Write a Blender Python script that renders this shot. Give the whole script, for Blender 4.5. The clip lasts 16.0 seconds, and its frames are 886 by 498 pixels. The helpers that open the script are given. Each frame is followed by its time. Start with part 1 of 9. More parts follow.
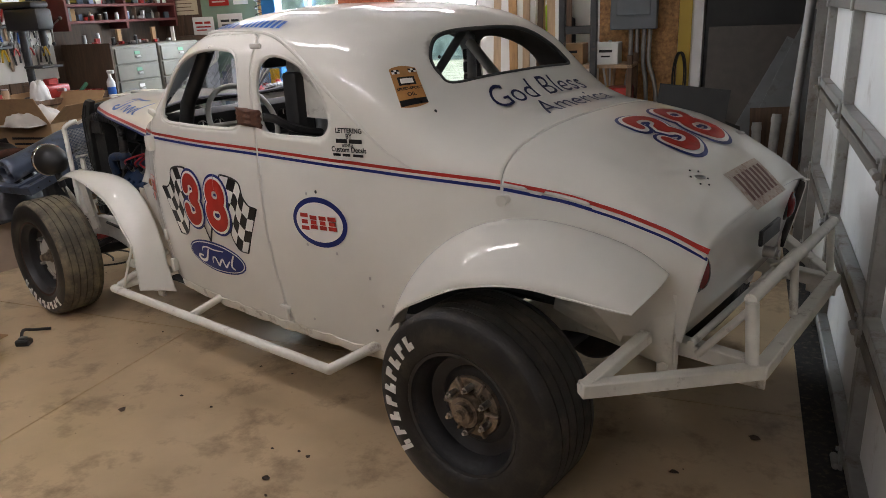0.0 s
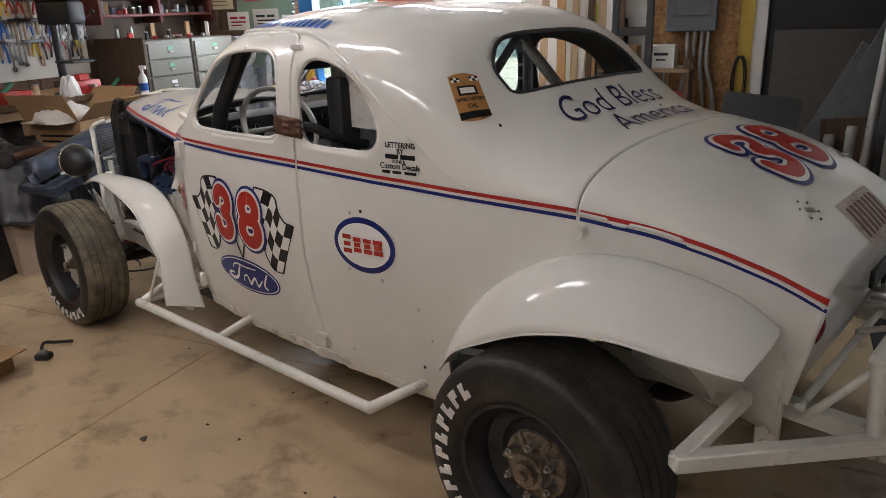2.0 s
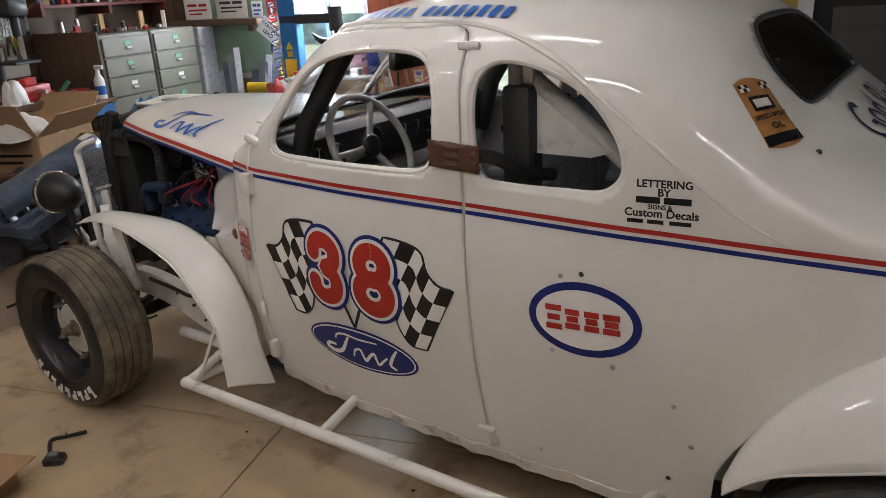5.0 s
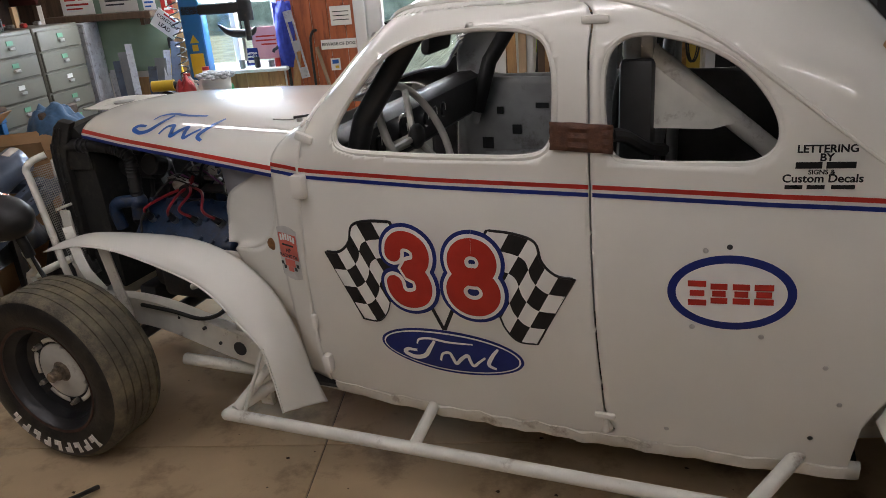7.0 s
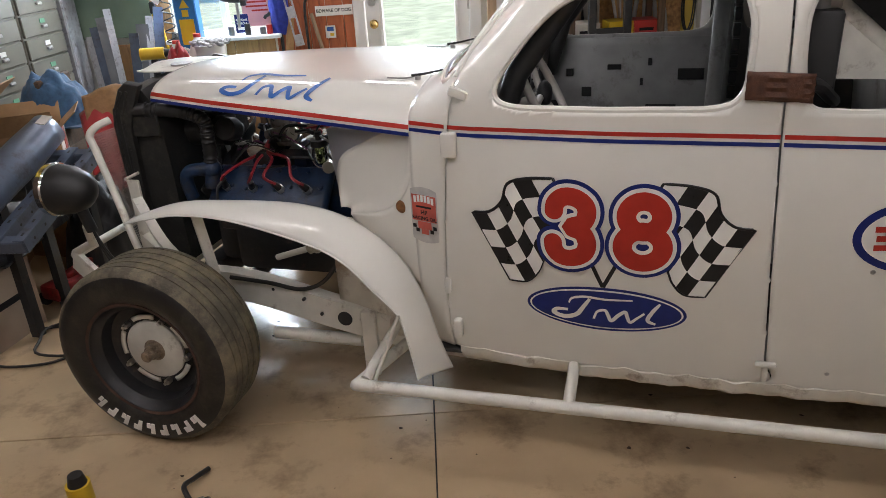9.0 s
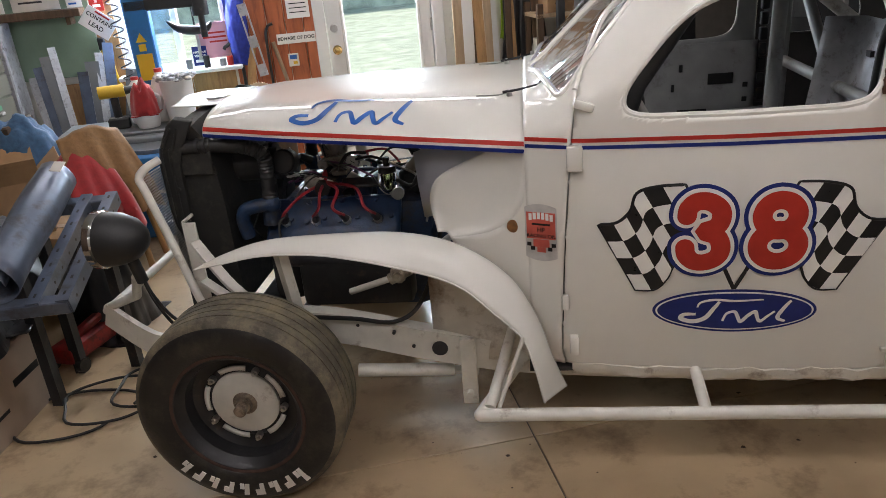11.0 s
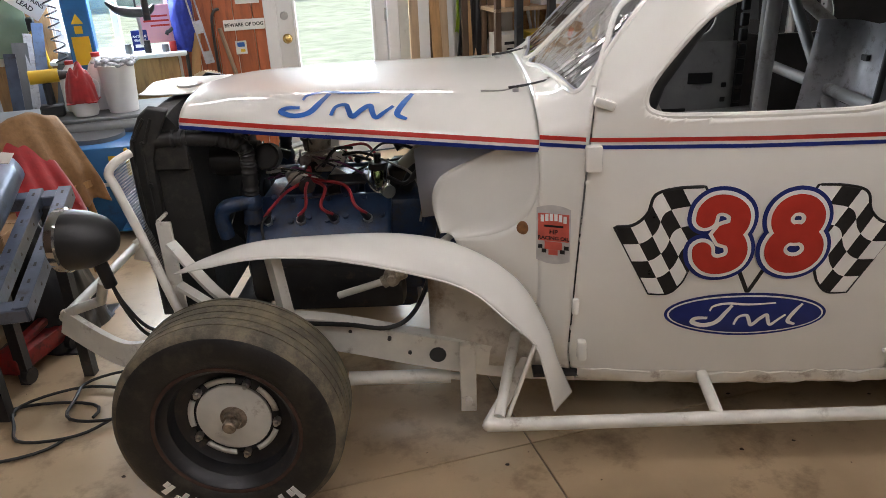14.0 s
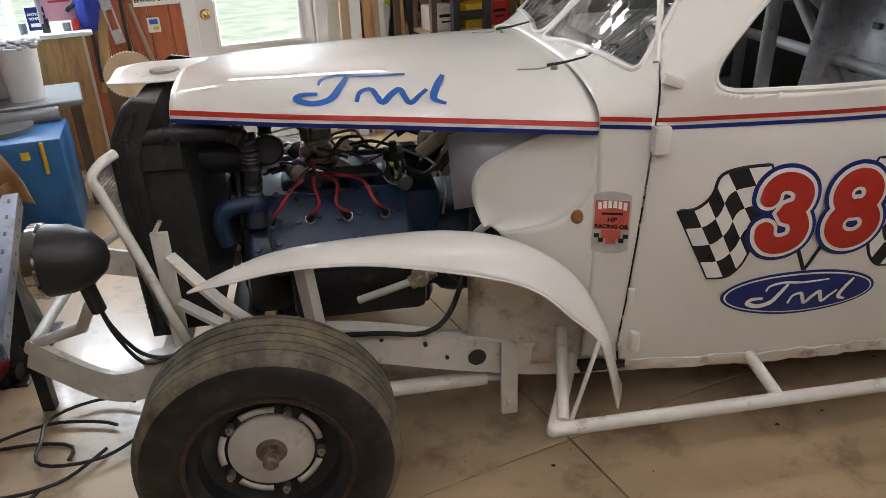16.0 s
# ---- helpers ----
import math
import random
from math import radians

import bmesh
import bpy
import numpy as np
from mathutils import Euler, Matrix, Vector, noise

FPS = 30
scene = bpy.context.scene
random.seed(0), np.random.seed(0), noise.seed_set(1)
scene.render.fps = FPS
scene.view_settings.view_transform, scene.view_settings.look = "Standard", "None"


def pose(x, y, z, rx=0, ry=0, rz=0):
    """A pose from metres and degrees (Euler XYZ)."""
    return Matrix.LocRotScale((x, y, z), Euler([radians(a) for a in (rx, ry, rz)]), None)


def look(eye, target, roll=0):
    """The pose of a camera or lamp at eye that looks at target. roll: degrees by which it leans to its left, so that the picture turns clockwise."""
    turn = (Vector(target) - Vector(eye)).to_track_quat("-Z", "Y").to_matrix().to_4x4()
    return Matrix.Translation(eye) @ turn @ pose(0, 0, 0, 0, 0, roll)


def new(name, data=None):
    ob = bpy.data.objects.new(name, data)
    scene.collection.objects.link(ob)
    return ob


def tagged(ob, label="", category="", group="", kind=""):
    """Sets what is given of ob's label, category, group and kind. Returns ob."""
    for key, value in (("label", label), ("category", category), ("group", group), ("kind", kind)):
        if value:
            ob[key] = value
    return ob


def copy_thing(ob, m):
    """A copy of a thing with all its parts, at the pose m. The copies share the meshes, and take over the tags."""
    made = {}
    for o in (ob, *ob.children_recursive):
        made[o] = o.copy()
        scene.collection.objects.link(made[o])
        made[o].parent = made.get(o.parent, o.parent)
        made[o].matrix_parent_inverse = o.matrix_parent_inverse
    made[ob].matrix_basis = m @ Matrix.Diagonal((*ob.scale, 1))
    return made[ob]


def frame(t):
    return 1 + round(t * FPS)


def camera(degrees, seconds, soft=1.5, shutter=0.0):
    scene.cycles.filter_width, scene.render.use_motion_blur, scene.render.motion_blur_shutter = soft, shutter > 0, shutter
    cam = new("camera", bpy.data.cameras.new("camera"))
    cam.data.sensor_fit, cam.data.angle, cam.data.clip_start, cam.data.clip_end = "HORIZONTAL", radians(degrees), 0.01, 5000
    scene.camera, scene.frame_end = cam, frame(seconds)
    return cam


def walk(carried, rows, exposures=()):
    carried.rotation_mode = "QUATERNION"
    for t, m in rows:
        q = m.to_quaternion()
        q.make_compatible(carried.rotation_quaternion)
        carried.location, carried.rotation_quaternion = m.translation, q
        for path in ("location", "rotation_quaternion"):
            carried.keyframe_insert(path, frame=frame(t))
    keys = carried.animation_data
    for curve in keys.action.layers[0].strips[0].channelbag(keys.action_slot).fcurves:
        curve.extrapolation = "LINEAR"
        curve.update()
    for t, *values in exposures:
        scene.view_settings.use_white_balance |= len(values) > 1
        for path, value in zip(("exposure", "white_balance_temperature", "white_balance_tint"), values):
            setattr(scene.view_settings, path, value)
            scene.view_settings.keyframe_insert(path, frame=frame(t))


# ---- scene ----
# World: x runs rearward along the car from its front axle, y to the car's right, z up.
cam = camera(62.1, 16.0, soft=0.8)
METRES, TILT, LEAN, TURN, RAKE = 4.2212, -17.0, 3.8, 38.834, -1.7
START = (4.064, -2.37, 1.495)
ROWS = [
    (0.0, 0.0, 0.0, 0.0, -0.0, 0.0, -0.0),
    (0.5, -0.0015, 0.0014, 0.0001, -0.07, -0.19, 0.11),
    (1.0, -0.0084, 0.0081, 0.0024, 0.17, -0.24, -0.25),
    (1.5, -0.0112, 0.0386, 0.0131, 1.18, -0.32, -1.07),
    (2.0, -0.0242, 0.0656, 0.0237, 2.04, -0.28, -1.38),
    (2.5, -0.0641, 0.0924, 0.0327, 1.33, -0.18, -0.83),
    (3.0, -0.0926, 0.1169, 0.0388, 0.67, -0.18, -0.3),
    (3.5, -0.1201, 0.1541, 0.05, 0.17, -0.57, -0.34),
    (4.0, -0.1455, 0.1804, 0.0583, -0.57, -1.11, -0.22),
    (6.5, -0.3143, 0.2813, 0.09, -13.32, -2.65, 6.14),
    (7.0, -0.3525, 0.2808, 0.0874, -15.88, -3.36, 7.02),
    (7.5, -0.3795, 0.2956, 0.0901, -17.26, -3.74, 7.39),
    (8.0, -0.4119, 0.3168, 0.0935, -18.16, -3.97, 6.96),
    (8.5, -0.4457, 0.3313, 0.095, -19.58, -5.1, 7.06),
    (9.0, -0.494, 0.3395, 0.0947, -22.36, -5.94, 8.04),
    (9.5, -0.525, 0.3488, 0.0986, -24.6, -5.95, 9.75),
    (10.0, -0.5563, 0.375, 0.1056, -26.47, -5.56, 11.15),
    (12.5, -0.6568, 0.4437, 0.1267, -35.47, -6.35, 11.85),
    (13.0, -0.6538, 0.443, 0.1268, -35.99, -6.67, 11.82),
    (13.5, -0.6513, 0.4491, 0.128, -36.5, -7.06, 11.67),
    (14.0, -0.6468, 0.4703, 0.1323, -36.81, -7.37, 11.52),
    (14.5, -0.6401, 0.5012, 0.1423, -37.87, -8.12, 11.7),
    (15.0, -0.6473, 0.531, 0.1508, -40.75, -9.88, 12.41),
    (15.5, -0.675, 0.5591, 0.1576, -44.65, -11.12, 13.11),
    (16.0, -0.6909, 0.5696, 0.1616, -46.51, -11.45, 13.5),
]
BASE = pose(*START) @ pose(0, 0, 0, 0, RAKE, 0) @ pose(0, 0, 0, TILT, LEAN, TURN)
walk(cam, [(t, BASE @ pose(METRES * x, METRES * y, METRES * z, 90 + pitch, roll, yaw)) for t, x, y, z, yaw, pitch, roll in ROWS],
     exposures=[(0.0, 1.5), (4.0, 1.5), (6.5, 1.0), (7.0, 1.05), (8.5, 1.38), (10.0, 1.48), (12.5, 1.4), (13.2, 1.5), (16.0, 1.45)])

# ---- light ----
world = bpy.data.worlds.new("sky")
scene.world = world
world.use_nodes = True
wn = world.node_tree
sky = wn.nodes.new("ShaderNodeTexSky")
sky.sky_type, sky.sun_disc = "NISHITA", False
sky.sun_elevation, sky.sun_rotation = radians(21), radians(60)
wn.links.new(sky.outputs[0], wn.nodes["Background"].inputs[0])
wn.nodes["Background"].inputs[1].default_value = 0.15
sun = new("sun", bpy.data.lights.new("sun", "SUN"))
sun.data.energy, sun.data.angle, sun.data.color = 5.0, radians(0.5), (1, 0.95, 0.87)

ROOM = pose(0, 0, 0, 0, 0, 17)          # the room stands at 17 degrees to the car


def room(u, v, z, rx=0, ry=0, rz=0):
    return ROOM @ pose(u, v, z, rx, ry, rz)


sun.matrix_world = look(ROOM @ Vector((9.0, 2.0, 13.6)), ROOM @ Vector((0, 0, 10.0)))
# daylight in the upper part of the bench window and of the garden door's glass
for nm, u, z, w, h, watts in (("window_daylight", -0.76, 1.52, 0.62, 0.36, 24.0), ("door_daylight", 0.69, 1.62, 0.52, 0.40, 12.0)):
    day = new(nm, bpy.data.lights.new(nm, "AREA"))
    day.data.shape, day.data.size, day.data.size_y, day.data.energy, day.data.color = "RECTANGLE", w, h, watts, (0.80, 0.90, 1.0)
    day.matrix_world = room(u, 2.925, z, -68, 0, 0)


# ---- materials ----
def material(name, colour, rough=0.5, metal=0.0, spread=0.12, scale=14.0, bump=0.0, bump_scale=60.0, dirt=None, dirt_amount=0.0,
             dirt_scale=3.0, coat=0.0, random_value=0.0, island=False, stretch=(1, 1, 1), sheen=0.0, spec=0.5):
    m = bpy.data.materials.new(name)
    m.use_nodes = True
    nt = m.node_tree
    b = nt.nodes["Principled BSDF"]
    L = nt.links.new
    tc = nt.nodes.new("ShaderNodeTexCoord")
    mp = nt.nodes.new("ShaderNodeMapping")
    mp.inputs["Scale"].default_value = stretch
    L(tc.outputs["Object"], mp.inputs[0])
    n1 = nt.nodes.new("ShaderNodeTexNoise")
    n1.inputs["Scale"].default_value, n1.inputs["Detail"].default_value = scale, 6
    L(mp.outputs[0], n1.inputs["Vector"])
    ramp = nt.nodes.new("ShaderNodeValToRGB")
    c = Vector(colour[:3])
    lo, hi = c * (1 - spread), c * (1 + spread)
    ramp.color_ramp.elements[0].position, ramp.color_ramp.elements[1].position = 0.3, 0.7
    ramp.color_ramp.elements[0].color = (*lo, 1)
    ramp.color_ramp.elements[1].color = (*[min(v, 1) for v in hi], 1)
    L(n1.outputs[0], ramp.inputs[0])
    out = ramp.outputs[0]
    if dirt:
        n2 = nt.nodes.new("ShaderNodeTexNoise")
        n2.inputs["Scale"].default_value, n2.inputs["Detail"].default_value, n2.inputs["Roughness"].default_value = dirt_scale, 9, 0.7
        L(mp.outputs[0], n2.inputs["Vector"])
        r2 = nt.nodes.new("ShaderNodeValToRGB")
        r2.color_ramp.elements[0].position, r2.color_ramp.elements[1].position = 0.62 - 0.3 * dirt_amount, 0.78 - 0.2 * dirt_amount
        L(n2.outputs[0], r2.inputs[0])
        mx = nt.nodes.new("ShaderNodeMix")
        mx.data_type = "RGBA"
        L(r2.outputs[0], mx.inputs[0])
        L(out, mx.inputs[6])
        mx.inputs[7].default_value = (*dirt, 1)
        out = mx.outputs[2]
    if random_value:
        info = nt.nodes.new("ShaderNodeNewGeometry" if island else "ShaderNodeObjectInfo")
        hsv = nt.nodes.new("ShaderNodeHueSaturation")
        mr = nt.nodes.new("ShaderNodeMapRange")
        mr.inputs[3].default_value, mr.inputs[4].default_value = 1 - random_value, 1 + random_value
        L(info.outputs["Random Per Island" if island else "Random"], mr.inputs[0])
        L(mr.outputs[0], hsv.inputs["Value"])
        L(out, hsv.inputs["Color"])
        out = hsv.outputs[0]
    L(out, b.inputs["Base Color"])
    rr = nt.nodes.new("ShaderNodeMapRange")
    rr.inputs[3].default_value, rr.inputs[4].default_value = max(rough - 0.08, 0.02), min(rough + 0.1, 1)
    L(n1.outputs[0], rr.inputs[0])
    L(rr.outputs[0], b.inputs["Roughness"])
    b.inputs["Metallic"].default_value = metal
    b.inputs["Coat Weight"].default_value = coat
    b.inputs["Coat Roughness"].default_value = 0.06
    b.inputs["Specular IOR Level"].default_value = spec
    if sheen:
        b.inputs["Sheen Weight"].default_value = sheen
    if bump:
        n3 = nt.nodes.new("ShaderNodeTexNoise")
        n3.inputs["Scale"].default_value, n3.inputs["Detail"].default_value = bump_scale, 5
        L(mp.outputs[0], n3.inputs["Vector"])
        bp = nt.nodes.new("ShaderNodeBump")
        bp.inputs["Strength"].default_value, bp.inputs["Distance"].default_value = bump, 0.004
        L(n3.outputs[0], bp.inputs["Height"])
        L(bp.outputs[0], b.inputs["Normal"])
    return m


def emission(name, colour, strength):
    m = bpy.data.materials.new(name)
    m.use_nodes = True
    b = m.node_tree.nodes["Principled BSDF"]
    b.inputs["Base Color"].default_value = (*colour, 1)
    b.inputs["Emission Color"].default_value = (*colour, 1)
    b.inputs["Emission Strength"].default_value = strength
    return m


def glass(name, tint=(1, 1, 1), rough=0.02):
    m = bpy.data.materials.new(name)
    m.use_nodes = True
    b = m.node_tree.nodes["Principled BSDF"]
    b.inputs["Base Color"].default_value = (*tint, 1)
    b.inputs["Transmission Weight"].default_value = 1.0
    b.inputs["Roughness"].default_value = rough
    b.inputs["IOR"].default_value = 1.45
    return m


CAR_WHITE = material("car_white", (0.725, 0.708, 0.65), 0.36, spread=0.025, scale=5, coat=0.75, bump=0.006, bump_scale=9, spec=0.06)
CAR_WHITE.node_tree.nodes["Principled BSDF"].inputs["Coat Roughness"].default_value = 0.015
WORN_WHITE = material("worn_white", (0.70, 0.68, 0.61), 0.4, spread=0.08, scale=18, dirt=(0.2, 0.14, 0.09), dirt_amount=0.16, dirt_scale=11, bump=0.3, bump_scale=50)
GREY_PAINT = material("grey_primer", (0.34, 0.34, 0.33), 0.5, spread=0.12, scale=12, dirt=(0.12, 0.1, 0.08), dirt_amount=0.2, dirt_scale=8, bump=0.15)
TREAD = material("tyre_tread", (0.085, 0.074, 0.054), 0.75, spread=0.3, scale=14, dirt=(0.22, 0.18, 0.115), dirt_amount=0.62, dirt_scale=9, bump=0.5, bump_scale=110)
REAR_TREAD = material("rear_tread", (0.026, 0.024, 0.022), 0.6, spread=0.3, scale=12, dirt=(0.075, 0.062, 0.046), dirt_amount=0.45, dirt_scale=9, bump=0.4, bump_scale=110)
RUBBER = material("tyre_rubber", (0.014, 0.0135, 0.013), 0.42, spread=0.25, scale=9, dirt=(0.05, 0.043, 0.032), dirt_amount=0.42, dirt_scale=8, bump=0.2, bump_scale=120)
BLACK_STEEL = material("black_steel", (0.022, 0.022, 0.023), 0.38, spread=0.3, scale=14, dirt=(0.09, 0.06, 0.045), dirt_amount=0.15, dirt_scale=16, bump=0.2)
SATIN_BLACK = material("satin_black", (0.018, 0.018, 0.018), 0.45, spread=0.2, scale=20, bump=0.1)
DARK_CAVITY = material("dark_inside", (0.03, 0.03, 0.03), 0.8, spread=0.3, scale=8, bump=0.2)
ENGINE_BLUE = material("engine_blue", (0.009, 0.030, 0.078), 0.42, spread=0.3, scale=22, dirt=(0.03, 0.028, 0.025), dirt_amount=0.4, dirt_scale=12, bump=0.4, bump_scale=90)
STEEL = material("bare_steel", (0.5, 0.49, 0.47), 0.32, metal=1.0, spread=0.15, scale=20, dirt=(0.2, 0.14, 0.09), dirt_amount=0.25, dirt_scale=14, bump=0.1)
CHROME = material("chrome", (0.8, 0.8, 0.8), 0.08, metal=1.0, spread=0.05, scale=10)
RED = material("sign_red", (0.42, 0.03, 0.02), 0.35, spread=0.08, scale=30, coat=0.12, spec=0.25)
BLUE = material("sign_blue", (0.011, 0.022, 0.15), 0.35, spread=0.1, scale=30, coat=0.12, spec=0.25)
BRIGHT_BLUE = material("script_blue", (0.03, 0.12, 0.42), 0.35, spread=0.1, scale=30, coat=0.12, spec=0.25)
SIGN_WHITE = material("sign_white", (0.8, 0.79, 0.75), 0.35, spread=0.03, scale=20, coat=0.3)
SIGN_BLACK = material("sign_black", (0.012, 0.012, 0.013), 0.3, spread=0.2, scale=30, coat=0.12, spec=0.25)
FLOOR_PAINT = material("floor_paint", (0.50, 0.37, 0.225), 0.32, spread=0.13, scale=3.2, dirt=(0.2, 0.135, 0.08), dirt_amount=0.34, dirt_scale=4.2, bump=0.1, bump_scale=35, coat=0.2)
WALL_WHITE = material("wall_white", (0.72, 0.7, 0.64), 0.6, spread=0.05, scale=4, dirt=(0.45, 0.4, 0.33), dirt_amount=0.1, bump=0.08)
# unseen ceiling, darkened so less light reaches the car's roof
CEILING_DIM = material("ceiling_white", (0.24, 0.225, 0.205), 0.7, spread=0.04, scale=3, bump=0.05)


# ---- mesh helpers ----
def thing(name, m=Matrix(), label="", category="", group="", kind=""):
    ob = new(name)
    ob.empty_display_size = 0.1
    ob.matrix_world = m
    return tagged(ob, label, category, group, kind)


def part(name, bm, mat, parent=None, label="", smooth=True, local=None, angle=0.7):
    """One mesh object; its vertices are given in the parent's space."""
    me = bpy.data.meshes.new(name)
    bm.to_mesh(me)
    bm.free()
    for mm in (mat if isinstance(mat, (list, tuple)) else [mat]):
        me.materials.append(mm)
    if smooth:
        for p in me.polygons:
            p.use_smooth = True
        me.set_sharp_from_angle(angle=angle)
    ob = new(name, me)
    if parent:
        ob.parent = parent
    if local is not None:
        ob.matrix_basis = local
    if label:
        ob["label"] = label
    return ob


def box(bm, size, at=(0, 0, 0), m=None, bevel=0.0, seg=1):
    mat = (m or Matrix()) @ Matrix.LocRotScale(at, None, size)
    r = bmesh.ops.create_cube(bm, size=1, matrix=mat)
    if bevel:
        es = list({e for v in r["verts"] for e in v.link_edges})
        bmesh.ops.bevel(bm, geom=es, offset=bevel, segments=seg, affect="EDGES", profile=0.5)
    return bm


def cyl(bm, a, b, r, r2=None, seg=16, caps=True):
    a, b = Vector(a), Vector(b)
    d = b - a
    m = Matrix.Translation((a + b) / 2) @ d.to_track_quat("Z", "Y").to_matrix().to_4x4()
    bmesh.ops.create_cone(bm, cap_ends=caps, segments=seg, radius1=r, radius2=r if r2 is None else r2, depth=d.length, matrix=m)
    return bm


def ball(bm, at, r, scale=(1, 1, 1), seg=16, m=None):
    mat = (m or Matrix()) @ Matrix.LocRotScale(at, None, scale)
    bmesh.ops.create_uvsphere(bm, u_segments=seg, v_segments=max(seg // 2, 6), radius=r, matrix=mat)
    return bm


def smooth_path(pts, n=8, closed=False):
    P = [Vector(p) for p in pts]
    out = []
    k = len(P)
    for i in range(k if closed else k - 1):
        g = lambda j: P[j % k] if closed else P[min(max(j, 0), k - 1)]
        a, b, c, d = g(i - 1), g(i), g(i + 1), g(i + 2)
        for s in range(n):
            t = s / n
            out.append(0.5 * (2 * b + (c - a) * t + (2 * a - 5 * b + 4 * c - d) * t * t + (3 * b - a - 3 * c + d) * t ** 3))
    if not closed:
        out.append(P[-1])
    return out


def tube(bm, pts, r, seg=10, closed=False, caps=True, flat=1.0):
    P = [Vector(p) for p in pts]
    k = len(P)
    rings = []
    prev = None
    for i, p in enumerate(P):
        a = P[(i - 1) % k] if closed or i else P[0]
        b = P[(i + 1) % k] if closed or i < k - 1 else P[-1]
        d = (b - a).normalized()
        ref = prev if prev is not None else (Vector((0, 0, 1)) if abs(d.z) < 0.9 else Vector((1, 0, 0)))
        x = (ref - d * ref.dot(d)).normalized()
        prev = x
        y = d.cross(x)
        rr = r(i / max(k - 1, 1)) if callable(r) else r
        rings.append([bm.verts.new(p + x * rr * math.cos(q) + y * rr * flat * math.sin(q)) for q in np.linspace(0, 2 * math.pi, seg, endpoint=False)])
    for i in range(k if closed else k - 1):
        A, B = rings[i], rings[(i + 1) % k]
        for j in range(seg):
            bm.faces.new((A[j], A[(j + 1) % seg], B[(j + 1) % seg], B[j]))
    if caps and not closed:
        bm.faces.new(rings[0][::-1])
        bm.faces.new(rings[-1])
    return bm


def lathe(bm, profile, seg=48, m=Matrix(), closed=False):
    """profile: (axial, radius) pairs, turned about the local y axis."""
    rings = []
    for ax, r in profile:
        rings.append([bm.verts.new(m @ Vector((r * math.cos(q), ax, r * math.sin(q)))) for q in np.linspace(0, 2 * math.pi, seg, endpoint=False)])
    n = len(rings)
    for i in range(n if closed else n - 1):
        A, B = rings[i], rings[(i + 1) % n]
        for j in range(seg):
            bm.faces.new((A[j], A[(j + 1) % seg], B[(j + 1) % seg], B[j]))
    return bm


def sheet(bm, grid, closed_u=False):
    """A surface through a grid of points."""
    V = [[bm.verts.new(p) for p in row] for row in grid]
    for i in range(len(V) - 1):
        for j in range(len(V[0]) - 1):
            bm.faces.new((V[i][j], V[i + 1][j], V[i + 1][j + 1], V[i][j + 1]))
    return bm


def thicken(ob, t, offset=-1.0, lining=None):
    md = ob.modifiers.new("thickness", "SOLIDIFY")
    md.thickness, md.offset = t, offset
    if lining:
        ob.data.materials.append(lining)
        md.material_offset = 1
    return ob


def table(pairs, soft=0.03):
    xs, ys = zip(*pairs)
    g = np.linspace(xs[0] - 0.3, xs[-1] + 0.3, 1200)
    v = np.interp(g, xs, ys)
    k = max(int(soft / (g[1] - g[0])), 1)
    w = np.hanning(2 * k + 3)
    pad = np.pad(v, k + 1, mode="edge")
    v = np.convolve(pad, w / w.sum(), mode="valid")
    return lambda x: np.interp(x, g, v)


def near_outline(poly, P):
    """Nearest places on a closed outline, for rows of P."""
    A, B = poly, np.roll(poly, -1, 0)
    D = B - A
    best, out = np.full(len(P), 1e9), np.zeros_like(P)
    for a, d in zip(A, D):
        t = np.clip(((P - a) @ d) / max(d @ d, 1e-12), 0, 1)
        q = a + t[:, None] * d
        e = ((P - q) ** 2).sum(1)
        m = e < best
        best[m], out[m] = e[m], q[m]
    return out


def inside(poly, P):
    A, B = poly, np.roll(poly, -1, 0)
    c = np.zeros(len(P), bool)
    for a, b in zip(A, B):
        if a[1] == b[1]:
            continue
        hit = (a[1] > P[:, 1]) != (b[1] > P[:, 1])
        c ^= hit & (P[:, 0] < (b[0] - a[0]) * (P[:, 1] - a[1]) / (b[1] - a[1]) + a[0])
    return c


def outline(pts, n=10):
    return np.array([p[:2] for p in smooth_path([(x, y, 0) for x, y in pts], n, True)])


# ---- the car's body surface ----
zb = table([(-.2, 1.018), (1.83, 1.02), (2.3, 1.012), (2.85, 0.995), (3.05, 0.97), (3.2, 0.932), (3.33, 0.888), (3.45, 0.828)], 0.06)
wb = table([(0.55, 0.50), (0.7, 0.548), (0.8, 0.578), (0.9, 0.61), (1.0, 0.65), (1.4, 0.69), (1.83, 0.70), (2.2, 0.695), (2.5, 0.67), (2.86, 0.625), (3.05, 0.585), (3.2, 0.55), (3.35, 0.515), (3.45, 0.492)], 0.08)
zr = table([(0.8, 1.112), (0.88, 1.125), (0.92, 1.155), (1.0, 1.235), (1.15, 1.375), (1.25, 1.45), (1.35, 1.49), (1.5, 1.518), (1.75, 1.536), (2.0, 1.527), (2.15, 1.50),
            (2.25, 1.468), (2.35, 1.42), (2.42, 1.355), (2.5, 1.28), (2.6, 1.205), (2.73, 1.155), (2.87, 1.138), (3.04, 1.112), (3.2, 1.055), (3.36, 0.955), (3.45, 0.862)], 0.05)
em = table([(0.8, 2.2), (1.0, 2.6), (1.25, 4.8), (2.15, 5.0), (2.4, 3.7), (2.65, 2.6), (3.0, 2.3), (3.45, 2.2)], 0.1)
